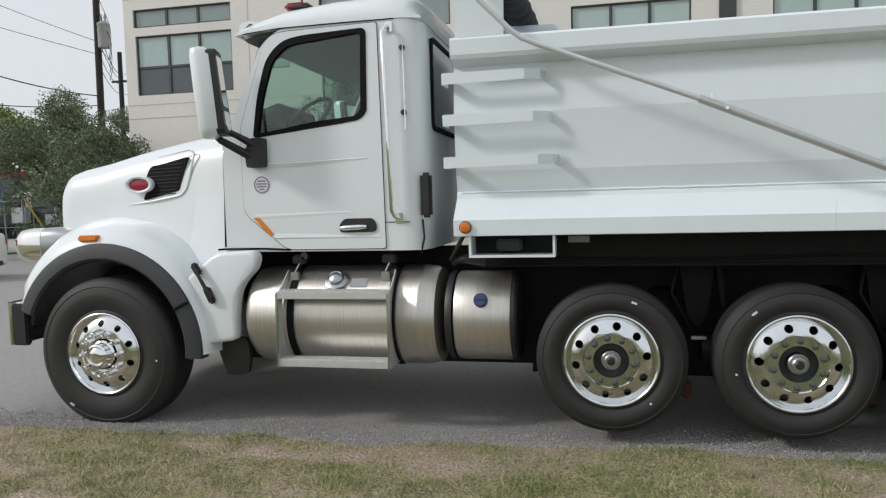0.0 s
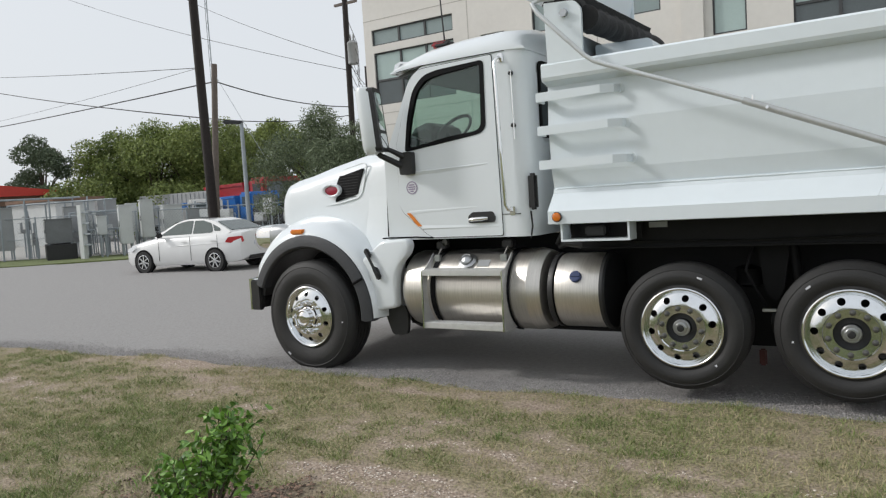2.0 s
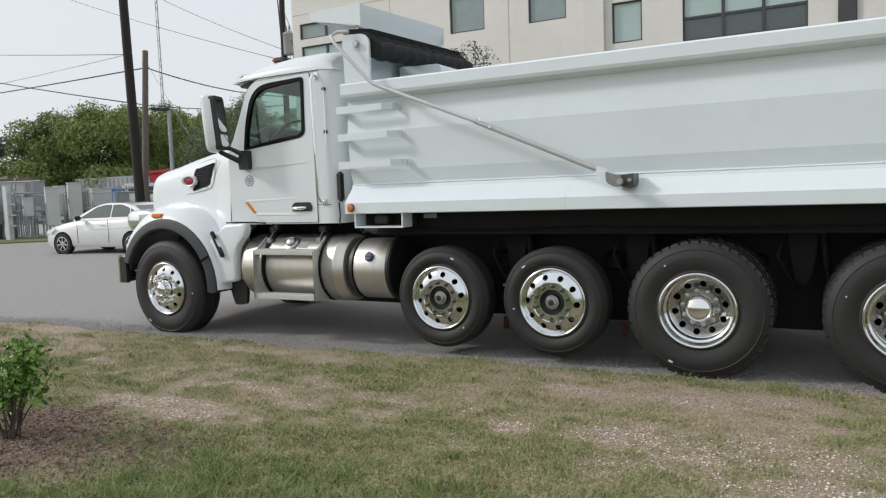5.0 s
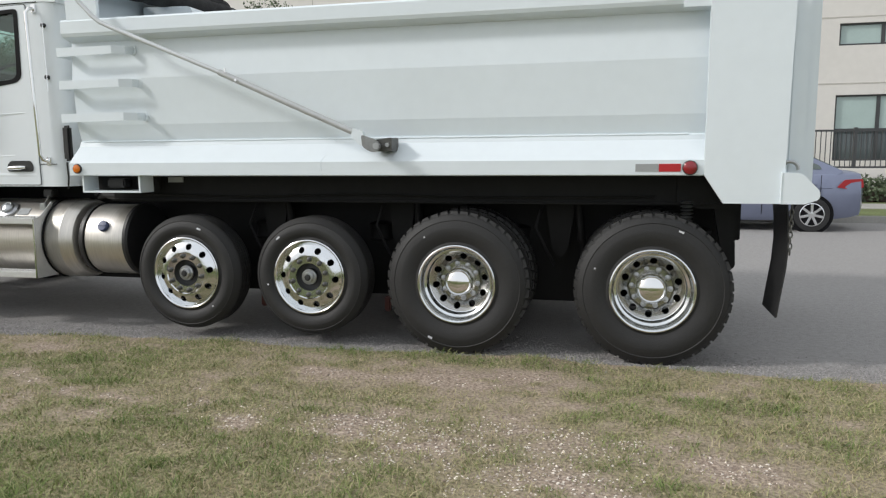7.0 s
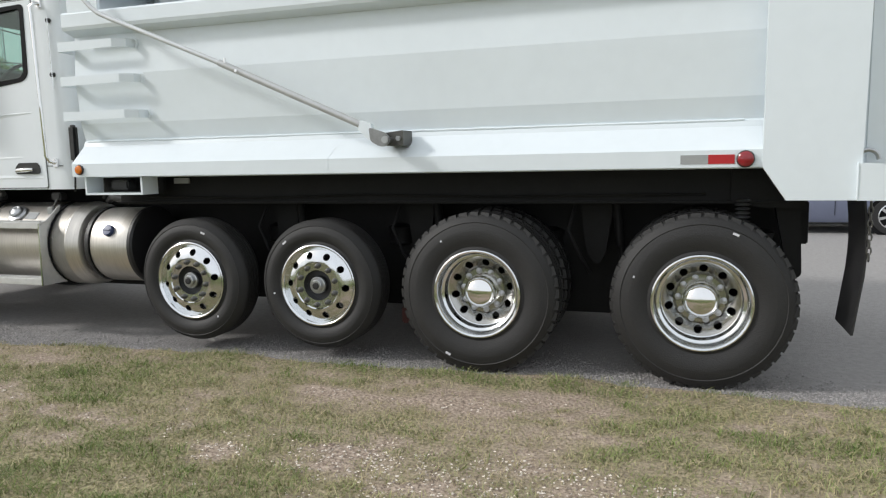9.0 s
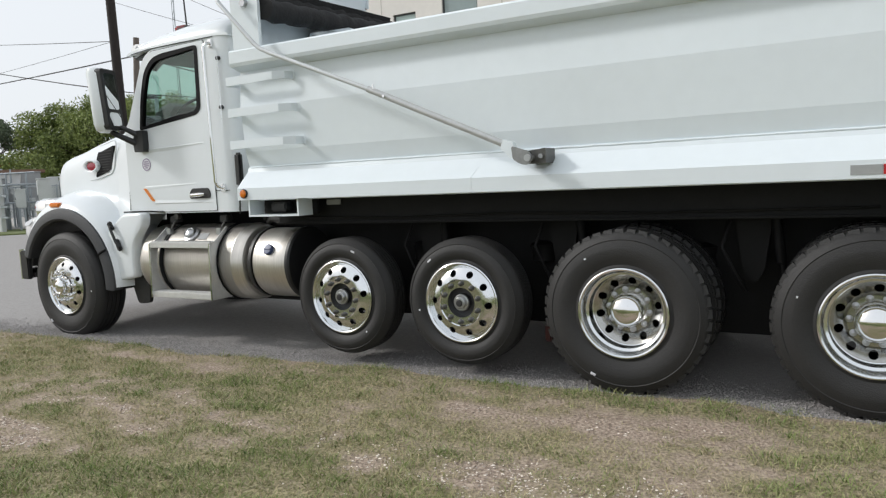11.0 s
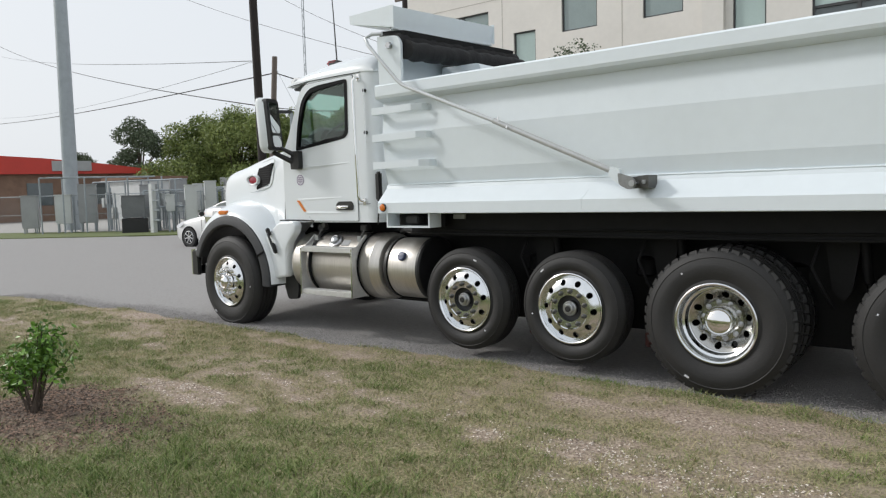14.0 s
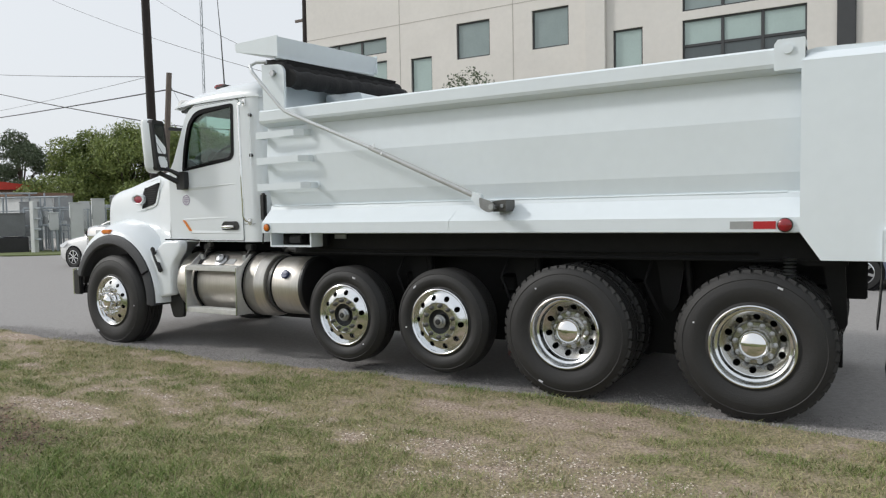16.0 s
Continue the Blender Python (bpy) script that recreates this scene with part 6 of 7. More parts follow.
tree("tree", (-18.5, 22.3, 0), 5.7, 2.5, 46000, 0.036, LEAF_B, "grey-green small-leaved tree beside the building", 3, 0.12, 40)
tree("tree", (-17.3, 23.9, 0), 5.3, 1.6, 24000, 0.036, LEAF_B, "grey-green small-leaved tree before the pole", 5, 0.12, 30)
tree("tree", (-15.5, 20.3, 0), 4.5, 1.8, 26000, 0.036, LEAF_B, "low grey-green tree before the building corner", 6, 0.12, 30)
tree("tree", (-6.1, 19.2, 0.12), 5.85, 2.3, 7000, 0.042, LEAF_C, "small green street tree before the building wall", 19, 0.3, 22)
tree("tree", (-49.5, 41.5, 0), 9.4, 5.6, 56000, 0.095, LEAF_A, "broad bright green tree behind the yard", 7, 0.14, 46)
tree("tree", (-55.5, 38.0, 0), 9.0, 5.0, 44000, 0.095, LEAF_A, "bright green tree behind the yard", 9, 0.14, 40)
tree("tree", (-44.5, 46, 0), 9.2, 5.0, 44000, 0.095, LEAF_A, "green tree behind the yard", 11, 0.14, 38)
tree("tree", (-52.2, 39.3, 0), 9.4, 5.4, 44000, 0.095, LEAF_A, "broad green tree among others behind the yard", 25, 0.14, 42)
tree("tree", (-50.3, 46.3, 0), 10.2, 5.4, 40000, 0.095, LEAF_A, "lower green tree behind the parked trucks", 23, 0.14, 34)
tree("tree", (-85.5, 48.5, 0), 12.2, 4.6, 26000, 0.13, LEAF_C, "tall dark green distant tree", 13, 0.25, 26)
tree("tree", (-80, 55, 0), 9.0, 4.5, 20000, 0.13, LEAF_C, "dark green distant tree", 15, 0.2, 24)
tree("tree", (-92, 44, 0), 8.0, 4.0, 16000, 0.13, LEAF_C, "dark green distant tree", 17, 0.2, 24)
tree("tree", (-5.2, 18.8, 0.1), 4.9, 0.9, 3000, 0.06, LEAF_B, "slim young street tree before the building", 19, 0.55, 16)
tree("tree", (-6.7, 19.0, 0.1), 5.1, 0.9, 3000, 0.06, LEAF_B, "slim young street tree before the building", 21, 0.55, 16)

# ---- shrub on the verge ----
def shrub(at):
    t = thing("shrub", at, "young green shrub with oval leaves in bark mulch", "shrub")
    rr = random.Random(8)
    base = Vector(at)
    stems, lv, lf = B(), [], []
    for k in range(20):
        tall = k < 13
        c = Vector((0.13, 0.03, 0.46)) if tall else Vector((-0.17, -0.04, 0.29))
        tip = base + c + Vector((rr.gauss(0, 0.068), rr.gauss(0, 0.07), rr.uniform(-0.08, 0.17 if tall else 0.11)))
        a = rr.uniform(0, 6.28)
        mid = base.lerp(tip, 0.55) + Vector((0.03 * math.cos(a), 0.03 * math.sin(a), -0.02))
        tube(stems, [base + Vector((0.03 * math.cos(a), 0.03 * math.sin(a), -0.02)), mid, tip], [0.006, 0.005, 0.002], 5)
        for j in range(58):
            p = mid.lerp(tip, rr.uniform(0.15, 1.08)) + Vector((rr.gauss(0, 0.032), rr.gauss(0, 0.032), rr.gauss(0, 0.036)))
            d = Vector((rr.gauss(0, 1), rr.gauss(0, 1), rr.gauss(0.6, 0.6))).normalized()
            s = d.cross(Vector((rr.gauss(0, 1), rr.gauss(0, 1), rr.gauss(0, 1)))).normalized()
            n_ = d.cross(s)
            ln, wd = rr.uniform(0.015, 0.031), rr.uniform(0.008, 0.014)
            o = len(lv)
            lv += [p - d * ln, p - d * ln * 0.3 + s * wd + n_ * 0.004, p + d * ln * 0.45 + s * wd * 0.75 + n_ * 0.003, p + d * ln, p + d * ln * 0.45 - s * wd * 0.75 + n_ * 0.003, p - d * ln * 0.3 - s * wd + n_ * 0.004]
            lf += [(o, o + 1, o + 2, o + 3), (o, o + 3, o + 4, o + 5)]
    part("stem", stems, BARK, t)
    me = bpy.data.meshes.new("foliage")
    me.from_pydata([tuple(v) for v in lv], [], lf)
    me.materials.append(LEAF_S)
    ob = new("foliage", me)
    ob.parent = t
    ob.matrix_parent_inverse = Matrix.Translation(-t.location)


shrub((-1.32, 1.40, 0.05))


# ---- parked cars ----
def car(at, yaw, paint, label, glass):
    t = thing("car", (0, 0, 0), label, "car")
    # front at -x; rear axle at 0, front axle at -2.57
    st = [(-3.42, 0.52, 0.30, 0.62, 0.50), (-3.36, 0.68, 0.24, 0.70, 0.56), (-3.15, 0.80, 0.20, 0.78, 0.62), (-2.57, 0.86, 0.20, 0.90, 0.66), (-2.0, 0.865, 0.20, 0.99, 0.70), (-1.2, 0.865, 0.20, 1.00, 0.72), (-0.4, 0.865, 0.20, 1.02, 0.74), (0.3, 0.855, 0.22, 1.05, 0.76), (0.62, 0.82, 0.26, 1.05, 0.76), (0.80, 0.74, 0.30, 1.02, 0.74), (0.86, 0.62, 0.36, 0.94, 0.70)]
    rings = []
    for x, w, zb, zt, zm in st:
        h = [(-w * 0.92, zb), (-w, zb + 0.1), (-w * 1.005, zm), (-w * 0.985, zm + 0.06), (-w * 0.94, zt - 0.06), (-w * 0.86, zt), (-w * 0.4, zt + 0.03)]
        rings.append([(x, y, z) for y, z in h] + [(x, -y, z) for y, z in reversed(h)])
    body = part("body", loft(B(), rings), paint, t)
    gh = rpoly([(-2.28, 0.96), (-1.52, 1.36), (-1.15, 1.455), (-0.55, 1.45), (-0.1, 1.36), (0.52, 1.06), (0.4, 1.0)], 0.2, 5)
    b = B()
    tum = lambda z: 0.80 - 0.24 * (z - 0.95) / 0.5
    loft(b, [[(x, s * tum(z), z) for x, z in gh] for s in (-1, -0.6, 0.6, 1)])
    part("roof", b, paint, t)
    for s in (-1, 1):
        for nm, poly in (("front_window", [(-1.98, 1.035), (-1.42, 1.35), (-1.12, 1.405), (-0.88, 1.405), (-0.85, 1.05)]), ("rear_window", [(-0.80, 1.05), (-0.83, 1.405), (-0.52, 1.40), (-0.22, 1.31), (-0.10, 1.10), (-0.16, 1.06)]), ("quarter_window", [(-0.06, 1.10), (-0.17, 1.29), (0.12, 1.17), (0.16, 1.10)])):
            b = plate(B(), rpoly(poly, 0.03, 3), 0, 0.012)
            for v in b.verts:
                v.co.y = s * (tum(v.co.z) + 0.006 + v.co.y * 0.3)
            part(nm, b, glass, t)
        b = tube(B(), [(-2.2, s * 0.845, 0.70), (-1.2, s * 0.876, 0.735), (0.3, s * 0.862, 0.78)], 0.008, 5)
        part("crease", b, paint, t)
        for x in (-0.83, -1.98, 0.12):
            part("door_gap", box(B(), (x, s * 0.872 - 0.004, 0.32), (x + 0.008, s * 0.872 + 0.004, 1.0)), SEAM, t)
        for x in (-1.05, -0.02):
            part("door_handle", box(B(), (x - 0.09, s * 0.87 - 0.015, 0.83), (x + 0.09, s * 0.87 + 0.015, 0.855), 0.008), paint, t)
        part("mirror", box(B(), (-1.92, s * 0.93 - 0.09, 0.98), (-1.80, s * 0.93 + 0.09, 1.11), 0.03), paint if s > 0 else BLACK, t)
        b = plate(B(), rpoly([(0.38, 0.79), (0.50, 0.92), (0.83, 0.935), (0.86, 0.78), (0.66, 0.745)], 0.03, 3), 0, 0.02)
        for v in b.verts:
            k = max(0.0, (v.co.x - 0.3) / 0.55)
            v.co.y = s * (0.862 - 0.20 * k * k + v.co.y)
        part("tail_light", b, REDTAPE, t, "red tail light")
        b = plate(B(), rpoly([(-3.30, 0.60), (-3.28, 0.68), (-2.85, 0.80), (-2.80, 0.74), (-3.0, 0.62)], 0.03, 3), 0, 0.02)
        for v in b.verts:
            k = max(0.0, (-2.75 - v.co.x) / 0.6)
            v.co.y = s * (0.862 - 0.16 * k * k + v.co.y)
        part("headlight", b, CHROME, t)
        for x in (-2.57, 0.0):
            part("wheel_arch", lathe(B(), [(0.355, s * 0.80), (0.355, s * 0.872), (0.02, s * 0.872)], at=(x, 0, 0.31), seg=32), SEAM, t)
            w = part("wheel", lathe(B(), [(0.19, s * 0.70), (0.19, s * 0.86), (0.05, s * 0.865)], at=(x, 0, 0.31), seg=24), CHASSIS, t)
            part("tyre", lathe(B(), [(0.20, s * 0.68), (0.29, s * 0.68), (0.31, s * 0.71), (0.31, s * 0.85), (0.29, s * 0.885), (0.21, s * 0.885), (0.20, s * 0.87)], at=(x, 0, 0.31), seg=36, close=True), RUBBER, w)
            rim_ = part("rim", lathe(B(), [(0.205, s * 0.86), (0.205, s * 0.89), (0.19, s * 0.893), (0.185, s * 0.87)], at=(x, 0, 0.31), seg=32, close=True), ALU, w)
            for k in range(7):
                a = k * 2 * math.pi / 7
                m = Matrix.Translation((x, 0, 0.31)) @ Matrix.Rotation(a, 4, "Y")
                part("spoke", box(B(), (-0.022, s * 0.872, 0.03), (0.022, s * 0.89, 0.195), 0.005, m), ALU, rim_)
            part("hub", lathe(B(), [(0.045, s * 0.87), (0.045, s * 0.895), (0.01, s * 0.897)], at=(x, 0, 0.31), seg=16), ALU, w)
    b = loft(B(), [[(x, y, z + 0.012) for y in (-k, k)] + [(x + 0.01, y, z) for y in (k, -k)] for x, z, k in ((-2.16, 1.03, 0.70), (-1.50, 1.38, 0.60))])
    part("windscreen", b, glass, t)
    b = loft(B(), [[(x, y, z + 0.012) for y in (-k, k)] + [(x - 0.01, y, z) for y in (k, -k)] for x, z, k in ((-0.06, 1.355, 0.55), (0.44, 1.105, 0.64))])
    part("rear_screen", b, glass, t)
    part("bumper_insert", box(B(), (0.80, -0.5, 0.30), (0.875, 0.5, 0.42), 0.02), BLACK, t)
    part("plate_holder", box(B(), (0.855, -0.26, 0.66), (0.875, 0.26, 0.78), 0.01), STICK, t)
    t.matrix_world = pose(*at, 0, 0, yaw)
    return t


CARWHITE = mat("white_car_paint", (0.78, 0.78, 0.77), 0.25, vary=0.02, coat=0.6)
CARBLUE = mat("blue_grey_car_paint", (0.20, 0.225, 0.32), 0.3, 0.3, vary=0.05, coat=0.6)
CARGLASS = mat("tinted_car_glass", (0.10, 0.13, 0.125), 0.05, vary=0.15, spec=0.8)
yaw = math.degrees(math.atan2(0.35, 2.55))
car((-14.1 - 0.12, 12.55 + 0.85, 0), yaw, CARWHITE, "white compact sedan parked across the side street", CARGLASS)
car((6.70, 13.2 + 0.88, 0), 0, CARBLUE, "blue-grey sedan parked at the far kerb", CARGLASS)

# ---- fenced equipment yard ----
CABW = mat("pale_cabinet_paint", (0.64, 0.66, 0.655), 0.5, vary=0.08, scale=2)
CABG = mat("grey_cabinet_paint", (0.38, 0.39, 0.395), 0.5, vary=0.1, scale=2)
CABD = mat("dark_generator_paint", (0.19, 0.20, 0.205), 0.6, vary=0.15, scale=2)
BRICK = mat("brown_brick_wall", (0.27, 0.17, 0.12), 0.9, vary=0.2, scale=2)
REDFASC = mat("red_metal_fascia", (0.55, 0.045, 0.03), 0.5, vary=0.08, scale=0.5)
YARD = mat("crushed_stone", (0.46, 0.44, 0.41), 0.95, vary=0.15, scale=3, bump=0.8)
tagged(part("yard_ground", plate(B(), [(-60, 8), (-44, 11.6), (-19.5, 23.5), (-30, 34), (-60, 30)], -0.012, 0.03, plane="xy"), YARD), "pale crushed stone yard", "yard", kind="structure")
tagged(part("yard_verge", plate(B(), [(-62, 1), (-44, 6.2), (-33, 11.0), (-27, 14.3), (-22.3, 18.3), (-20.3, 22.4), (-44, 11.6), (-62, 7)], -0.011, 0.045, plane="xy"), LAWN), "strip of grass before the fence", "grass verge", kind="structure")
fence = thing("chain_link_fence", (-30, 17.5, 0), "galvanised chain-link fence round the yard", "fence")
FA, FB = Vector((-46, 9.9, 0)), Vector((-20.6, 22.5, 0))
nf = 12
for k in range(nf + 1):
    p = FA.lerp(FB, k / nf)
    part("post", tube(B(), [p, p + Vector((0, 0, 1.95))], 0.035, 8), GALV, fence)
part("top_rail", tube(B(), [FA + Vector((0, 0, 1.9)), FB + Vector((0, 0, 1.9))], 0.022, 6), GALV, fence)
part("mid_rail", tube(B(), [FA + Vector((0, 0, 0.95)), FB + Vector((0, 0, 0.95))], 0.015, 6), GALV, fence)
fv, ff = [], []
L = (FB - FA).length
u = (FB - FA).normalized()
for k in range(int(L / 0.14) + 14):
    for sgn in (1, -1):
        s0 = k * 0.14 - (1.9 if sgn > 0 else 0)
        a = FA + u * min(max(s0, 0), L) + Vector((0, 0, (0.02 + (min(max(s0, 0), L) - s0)) if sgn > 0 else 1.88))
        s1 = s0 + 1.86
        b_ = FA + u * min(max(s1, 0), L) + Vector((0, 0, (1.88 - (s1 - min(s1, L))) if sgn > 0 else 0.02 + (s1 - min(s1, L))))
        o = len(fv)
        wv = Vector((0, 0, 0.004))
        fv += [a - wv, b_ - wv, b_ + wv, a + wv]
        ff.append((o, o + 1, o + 2, o + 3))
me = bpy.data.meshes.new("wire_mesh")
me.from_pydata([tuple(v) for v in fv], [], ff)
me.materials.append(GALV)
wm = tagged(new("wire_mesh", me), kind="stuff")
wm.parent = fence
wm.matrix_parent_inverse = Matrix.Translation(-fence.location)


def cabinet(at, w, d, z0, h, material, label, doors=2, yaw=-28):
    x, y = at
    m = pose(x, y, 0, 0, 0, yaw)
    t = thing("equipment_cabinet", (x, y, 0), label, "cabinet", "yard equipment")
    body = part("body", box(B(), (-w / 2, 0, z0), (w / 2, d, z0 + h), 0.02, m), material, t)
    for k in range(doors):
        a, b_ = -w / 2 + 0.04 + (w - 0.08) * k / doors, -w / 2 + 0.04 + (w - 0.08) * (k + 1) / doors
        dr = part("door", box(B(), (a + 0.01, -0.025, z0 + 0.05), (b_ - 0.01, 0.002, z0 + h - 0.05), 0.008, m), material, t)
        part("handle", box(B(), (b_ - 0.08, -0.05, z0 + h * 0.45), (b_ - 0.05, -0.02, z0 + h * 0.6), 0.005, m), CABD, dr)
    part("cap", box(B(), (-w / 2 - 0.03, -0.04, z0 + h), (w / 2 + 0.03, d + 0.03, z0 + h + 0.05), 0.01, m), material, t)
    for sx in (-1, 1):
        for yy in (0.05, d - 0.1):
            part("leg", box(B(), (sx * (w / 2 - 0.08) - 0.03, yy, 0.0), (sx * (w / 2 - 0.08) + 0.03, yy + 0.06, z0 + 0.01), 0, m), GALV, t)
    return t


cabinet((-26.61, 18.30), 0.62, 0.5, 0.55, 1.62, CABW, "pale grey equipment cabinet on steel legs", 1)
cabinet((-26.55, 19.32), 0.60, 0.5, 0.75, 1.60, CABW, "tall pale grey equipment cabinet on steel legs", 1)
cabinet((-27.67, 19.44), 0.5, 0.4, 1.0, 1.25, CABW, "small pale grey equipment cabinet", 1)
cabinet((-27.48, 17.84), 0.62, 0.35, 1.0, 0.75, CABW, "small pale grey meter box on posts", 1)
cabinet((-31.10, 18.55), 1.35, 0.8, 0.7, 1.6, CABG, "wide grey equipment cabinet", 2)
gen = cabinet((-29.74, 16.85), 1.9, 1.0, 0.75, 1.0, CABD, "dark grey backup generator on a black base tank", 2)
part("base_tank", box(B(), (-1.15, -0.05, 0.0), (1.15, 1.1, 0.70), 0.02, pose(-29.74, 16.85, 0, 0, 0, -28)), BLACK, gen)
cabinet((-31.24, 20.32), 1.5, 0.8, 1.1, 1.5, CABG, "grey equipment shelter on steel legs", 2)
cabinet((-33.28, 16.47), 1.3, 0.8, 0.5, 1.9, CABG, "grey equipment cabinet in the yard", 2)
cabinet((-33.71, 15.50), 0.9, 0.7, 0.5, 1.4, CABW, "pale grey equipment cabinet", 1)
cabinet((-35.19, 14.52), 1.0, 0.7, 0.3, 1.6, CABG, "grey equipment cabinet in the yard", 1)
cabinet((-27.27, 20.93), 1.6, 0.8, 0.6, 1.5, CABW, "pale grey equipment cabinet by the fence", 2)
cabinet((-27.44, 22.42), 1.2, 0.8, 0.6, 1.3, CABG, "grey equipment cabinet by the fence", 2)
for (ax, ay), (bx, by), z in (((-33.04, 14.51), (-30.90, 18.91), 2.75), ((-33.89, 17.50), (-28.97, 19.24), 2.55), ((-28.84, 17.47), (-27.48, 20.63), 2.0), ((-28.84, 17.47), (-27.48, 20.63), 1.2), ((-28.57, 19.88), (-26.43, 22.92), 2.1)):
    t = thing("cable_rack", (ax, ay, 0), "galvanised steel cable rack on posts", "cable rack", "yard equipment")
    A_, B_ = Vector((ax, ay, z)), Vector((bx, by, z))
    part("rail", tube(B(), [A_, B_], 0.035, 6), GALV, t)
    part("rail", tube(B(), [A_ + Vector((0.15, 0.3, 0.02)), B_ + Vector((0.15, 0.3, 0.02))], 0.035, 6), GALV, t)
    for k in range(6):
        p = A_.lerp(B_, k / 5)
        part("post", tube(B(), [p, (p.x, p.y, 0)], 0.04, 6), GALV, t)
    for k in range(14):
        p = A_.lerp(B_, (k + 0.5) / 14)
        part("rung", box(B(), (p.x - 0.03, p.y, p.z - 0.02), (p.x + 0.15, p.y + 0.32, p.z + 0.03)), GALV, t)
t = thing("antenna_post", (-27.35, 17.07, 0), "white square post with brackets", "post", "yard equipment")
part("post", box(B(), (-27.35 - 0.15, 17.07 - 0.1, 0), (-27.35 + 0.15, 17.07 + 0.1, 2.3), 0.02), CABW, t)
for k in range(4):
    part("bracket", box(B(), (-27.35 + 0.15, 17.07 - 0.05, 0.6 + k * 0.45), (-27.35 + 0.6, 17.07 + 0.05, 0.66 + k * 0.45)), GALV, t)

rr = random.Random(12)
for k in range(26):   # meter boxes and conduits on posts
    f = k / 25
    bx, by = -34.5 + 15.5 * f + rr.uniform(-0.4, 0.4), 16.6 + 7.4 * f + rr.uniform(0.3, 2.6)
    t = thing("meter_box", (bx, by, 0), "small metal meter box on a conduit post", "meter box", "yard equipment")
    hz = rr.uniform(0.8, 2.0)
    part("post", tube(B(), [(bx, by + 0.1, 0), (bx, by + 0.1, hz + rr.uniform(0.3, 0.9))], 0.04, 6), GALV, t)
    w_, h_ = rr.uniform(0.15, 0.4), rr.uniform(0.25, 0.6)
    bd = part("body", box(B(), (bx - w_, by - 0.12, hz - h_), (bx + w_, by + 0.1, hz + h_ * 0.4), 0.015), rr.choice((CABW, CABW, CABG, CABD)), t)
    part("cover", box(B(), (bx - w_ + 0.03, by - 0.14, hz - h_ + 0.04), (bx + w_ - 0.03, by - 0.118, hz + h_ * 0.4 - 0.04), 0.005), CABW, bd)
    part("conduit", tube(B(), [(bx + w_, by, hz), (bx + w_ + 0.2, by, hz - 0.05), (bx + w_ + 0.25, by, 0.0)], 0.025, 6), GALV, t)

# red-fascia store behind the yard
store = thing("brick_store", (-70, 26, 0), "brown brick store with a red curved fascia", "building")
SA, SB = Vector((-70.5, 9.0, 0)), Vector((-61.0, 36.5, 0))
su = (SB - SA).normalized()
sn = Vector((-su.y, su.x, 0))
def slab(bm, s0, s1, zlo, ztop, d0, d1):
    n_ = len(ztop) - 1
    rings = []
    for k, z in enumerate(ztop):
        p = SA.lerp(SB, s0 + (s1 - s0) * k / n_)
        rings.append([tuple(p + sn * d0 + Vector((0, 0, zlo))), tuple(p + sn * d0 + Vector((0, 0, z))), tuple(p + sn * d1 + Vector((0, 0, z))), tuple(p + sn * d1 + Vector((0, 0, zlo)))])
    return loft(bm, rings)
part("wall", slab(B(), 0, 1, 0, [4.3, 4.3], 0.0, 8.0), BRICK, store)
part("fascia", slab(B(), -0.02, 1.02, 4.2, [6.3, 6.25, 6.1, 5.9, 5.6, 5.1, 4.45], -0.5, 8.2), REDFASC, store, "red metal fascia")
part("sign_board", slab(B(), 0.70, 0.81, 4.45, [5.35, 5.35], -0.62, -0.505), CABG, store, "grey sign board")
for k in range(5):
    part("window", slab(B(), 0.06 + k * 0.19, 0.13 + k * 0.19, 1.4, [3.4, 3.4], -0.05, 0.05), PANE_LOW, store)
shed = thing("site_office", (-52, 31, 0), "low white site office with flat roof", "building")
part("wall", box(B(), (-56.5, 29.5, 0), (-50.5, 33, 3.3), 0.02), CABW, shed)
part("roof", box(B(), (-56.8, 29.2, 3.3), (-50.2, 33.3, 3.55), 0.02), BRICK, shed)
cont = thing("box_trailer", (-46, 38, 0), "long grey box trailer parked in the yard", "trailer")
part("body", box(B(), (-50.0, 36.2, 0.9), (-41.0, 38.6, 3.4), 0.03), CABG, cont)
for k in range(18):
    part("rib", box(B(), (-49.9 + k * 0.5, 36.16, 1.0), (-49.84 + k * 0.5, 36.2, 3.3)), CABG, cont)
for x in (-49.0, -47.9, -42.5):
    part("wheel", lathe(B(), [(0.2, 36.25), (0.48, 36.25), (0.5, 36.3), (0.5, 36.5), (0.2, 36.5)], at=(x, 0, 0.5), seg=20), RUBBER, cont)


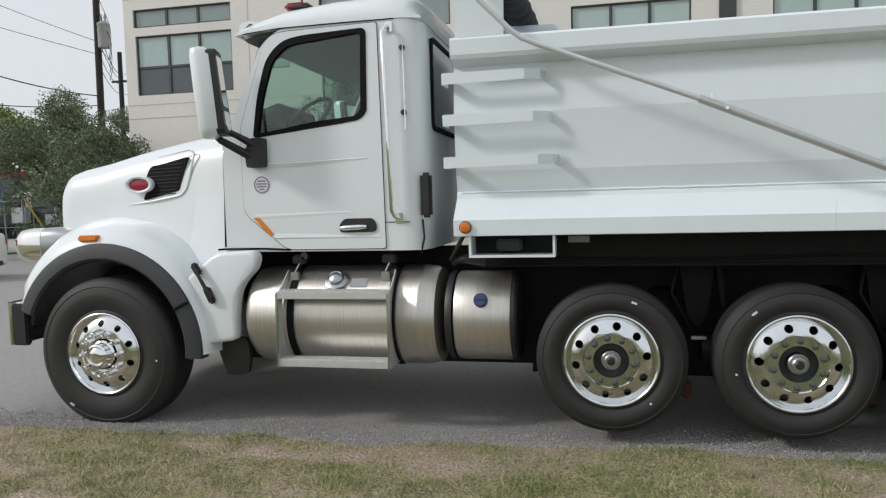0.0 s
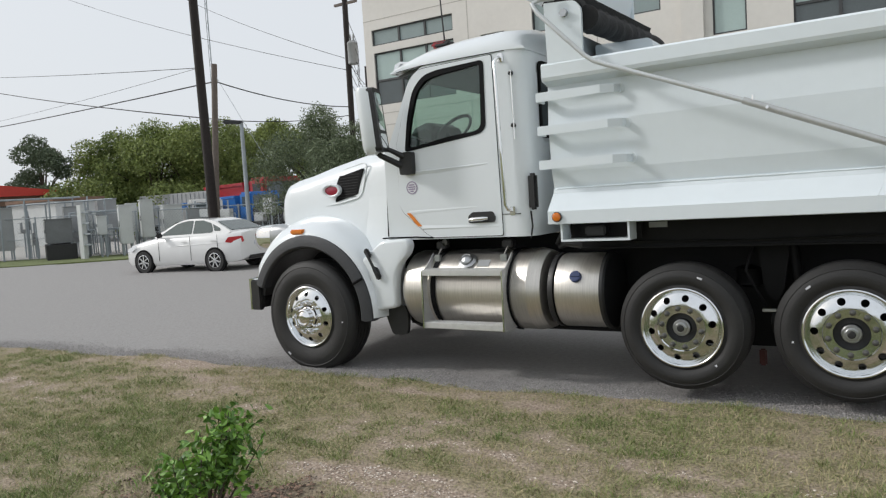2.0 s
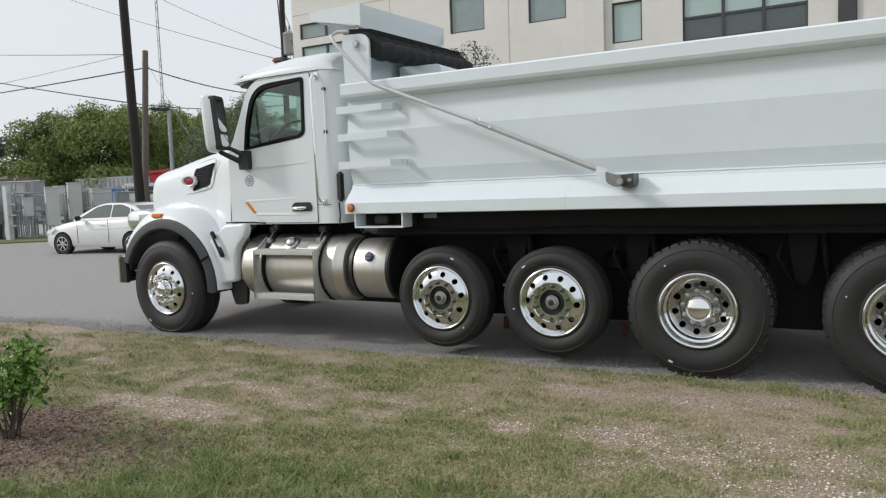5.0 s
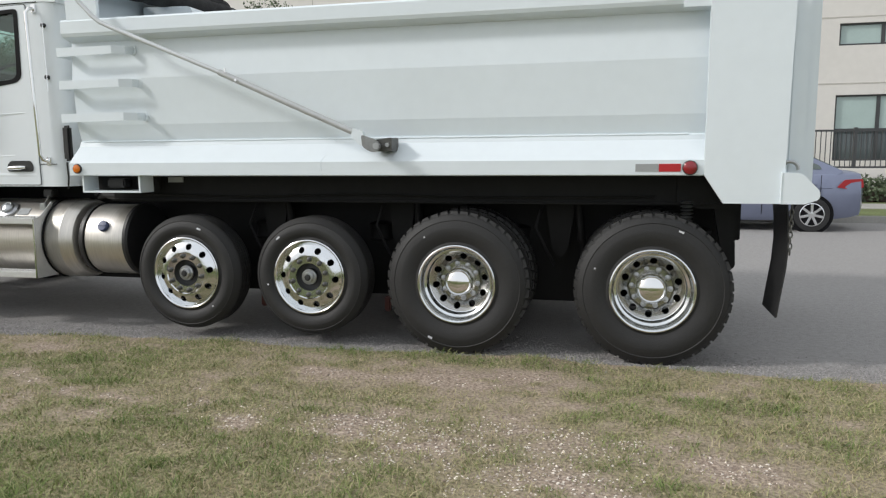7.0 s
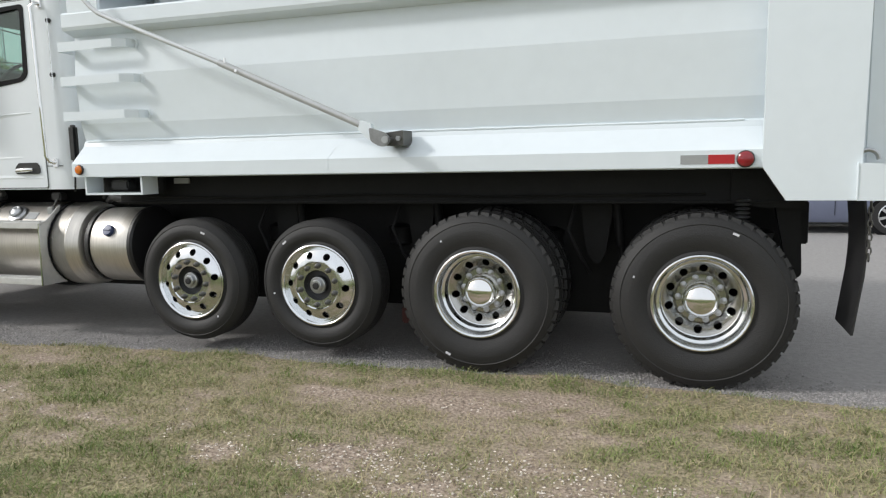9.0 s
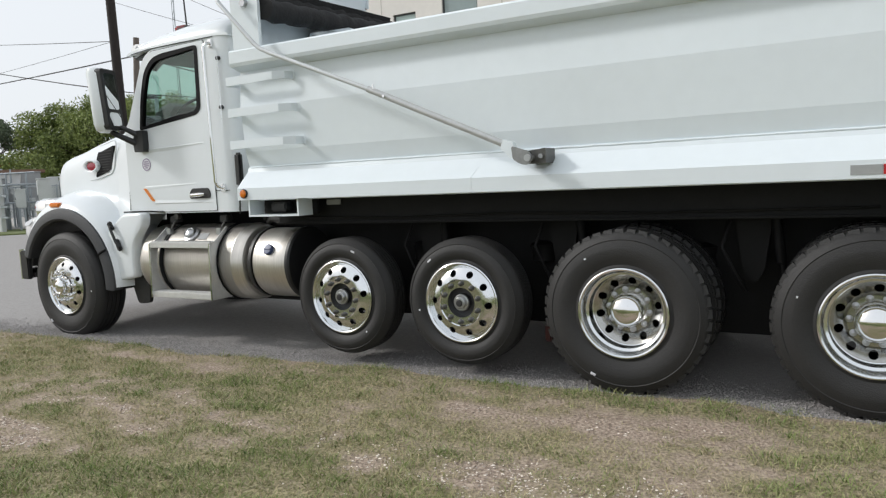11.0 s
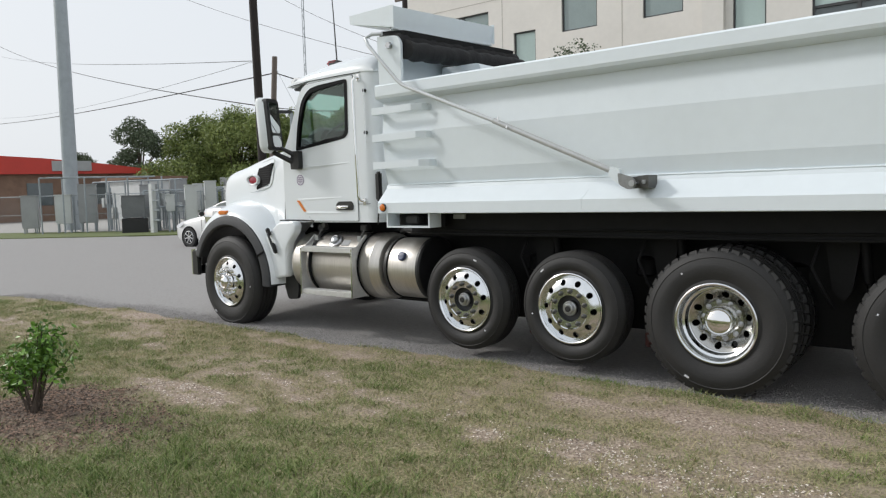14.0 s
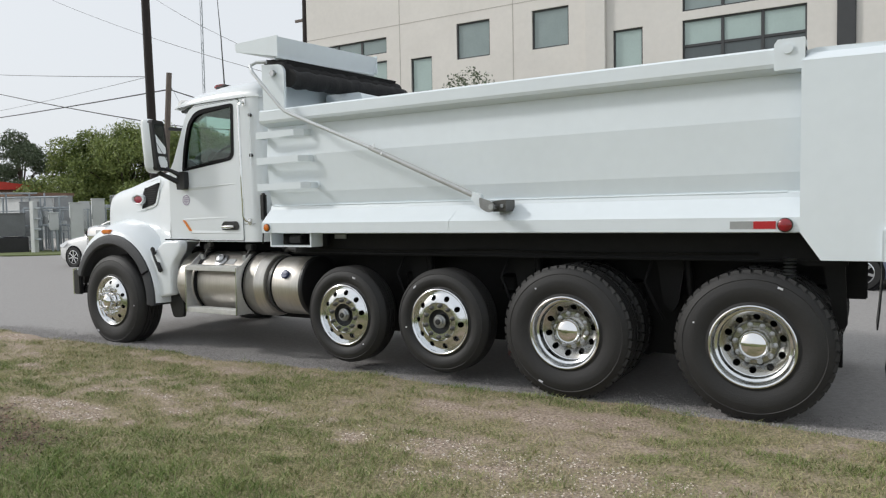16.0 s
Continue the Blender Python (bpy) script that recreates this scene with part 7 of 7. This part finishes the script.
def far_truck(at, yaw, bedm, cabm, label, s=1.0):
    t = thing("truck", (0, 0, 0), label, "truck", "trucks in the yard")
    part("bed", loft(B(), [[(x, y, z) for y, z in ((-1.15, 1.2), (-1.25, 2.6), (1.25, 2.6), (1.15, 1.2))] for x in (-0.2, 4.2)]), bedm, t)
    for k in range(6):
        part("rib", box(B(), (0.0 + k * 0.75, -1.30, 1.25), (0.12 + k * 0.75, -1.2, 2.55)), bedm, t)
    part("top_rail", box(B(), (-0.25, -1.32, 2.55), (4.25, 1.32, 2.72), 0.02), bedm, t)
    part("cab", box(B(), (-2.0, -1.1, 1.0), (-0.5, 1.1, 2.9), 0.12), cabm, t)
    part("windscreen", box(B(), (-2.03, -0.9, 1.95), (-1.98, 0.9, 2.65), 0.02), PANE_LOW, t)
    for s_ in (-1, 1):
        part("side_window", box(B(), (-1.7, s_ * 1.1 - 0.015, 1.95), (-0.9, s_ * 1.1 + 0.015, 2.6), 0.01), PANE_LOW, t)
    part("hood", loft(B(), [[(x, y, z) for y, z in ((-w, 0.8), (-w, zt - 0.15), (-w * 0.8, zt), (w * 0.8, zt), (w, zt - 0.15), (w, 0.8))] for x, w, zt in ((-2.0, 1.0, 1.95), (-3.3, 0.85, 1.7), (-3.5, 0.7, 1.5))]), BLACK, t)
    part("chassis", box(B(), (-3.4, -0.45, 0.6), (4.0, 0.45, 1.0)), CHASSIS, t)
    for x in (-2.8, 1.9, 3.2):
        for s_ in (-1, 1):
            part("wheel", lathe(B(), [(0.2, s_ * 0.85), (0.48, s_ * 0.85), (0.52, s_ * 0.9), (0.52, s_ * 1.15), (0.3, s_ * 1.17), (0.05, s_ * 1.15)], at=(x, 0, 0.52), seg=20), RUBBER, t)
    t.matrix_world = pose(*at, 0, 0, yaw) @ Matrix.Scale(s, 4)
    return t


BLUEM = mat("blue_truck_paint", (0.03, 0.17, 0.50), 0.35, vary=0.08, coat=0.3)
REDM = mat("red_truck_paint", (0.38, 0.02, 0.03), 0.35, vary=0.08, coat=0.3)
far_truck((-36.9, 31.4, 0), 150, BLUEM, CARWHITE, "blue dump truck with white cab in the yard", 0.9)
far_truck((-34.9, 33.8, 0), 165, BLUEM, BLUEM, "blue dump truck parked in the yard", 1.0)
far_truck((-36.5, 36.6, 0), 165, REDM, REDM, "red dump truck parked in the yard", 1.35)
far_truck((-33.0, 36.2, 0), 165, CARWHITE, CARWHITE, "white dump truck parked in the yard", 0.9)

# hedge before the terrace
hd = thing("hedge", (11, 19.7, 0.12), "clipped dark green hedge along the terrace wall", "hedge")
leaves("foliage", [(7.6 + 0.4 * k, 19.6, 0.45, 0.42) for k in range(24)], 9000, 0.05, LEAF_C, hd, 31)
part("stem", box(B(), (7.3, 19.5, 0.1), (17, 19.7, 0.5), 0.05), BARK, hd)
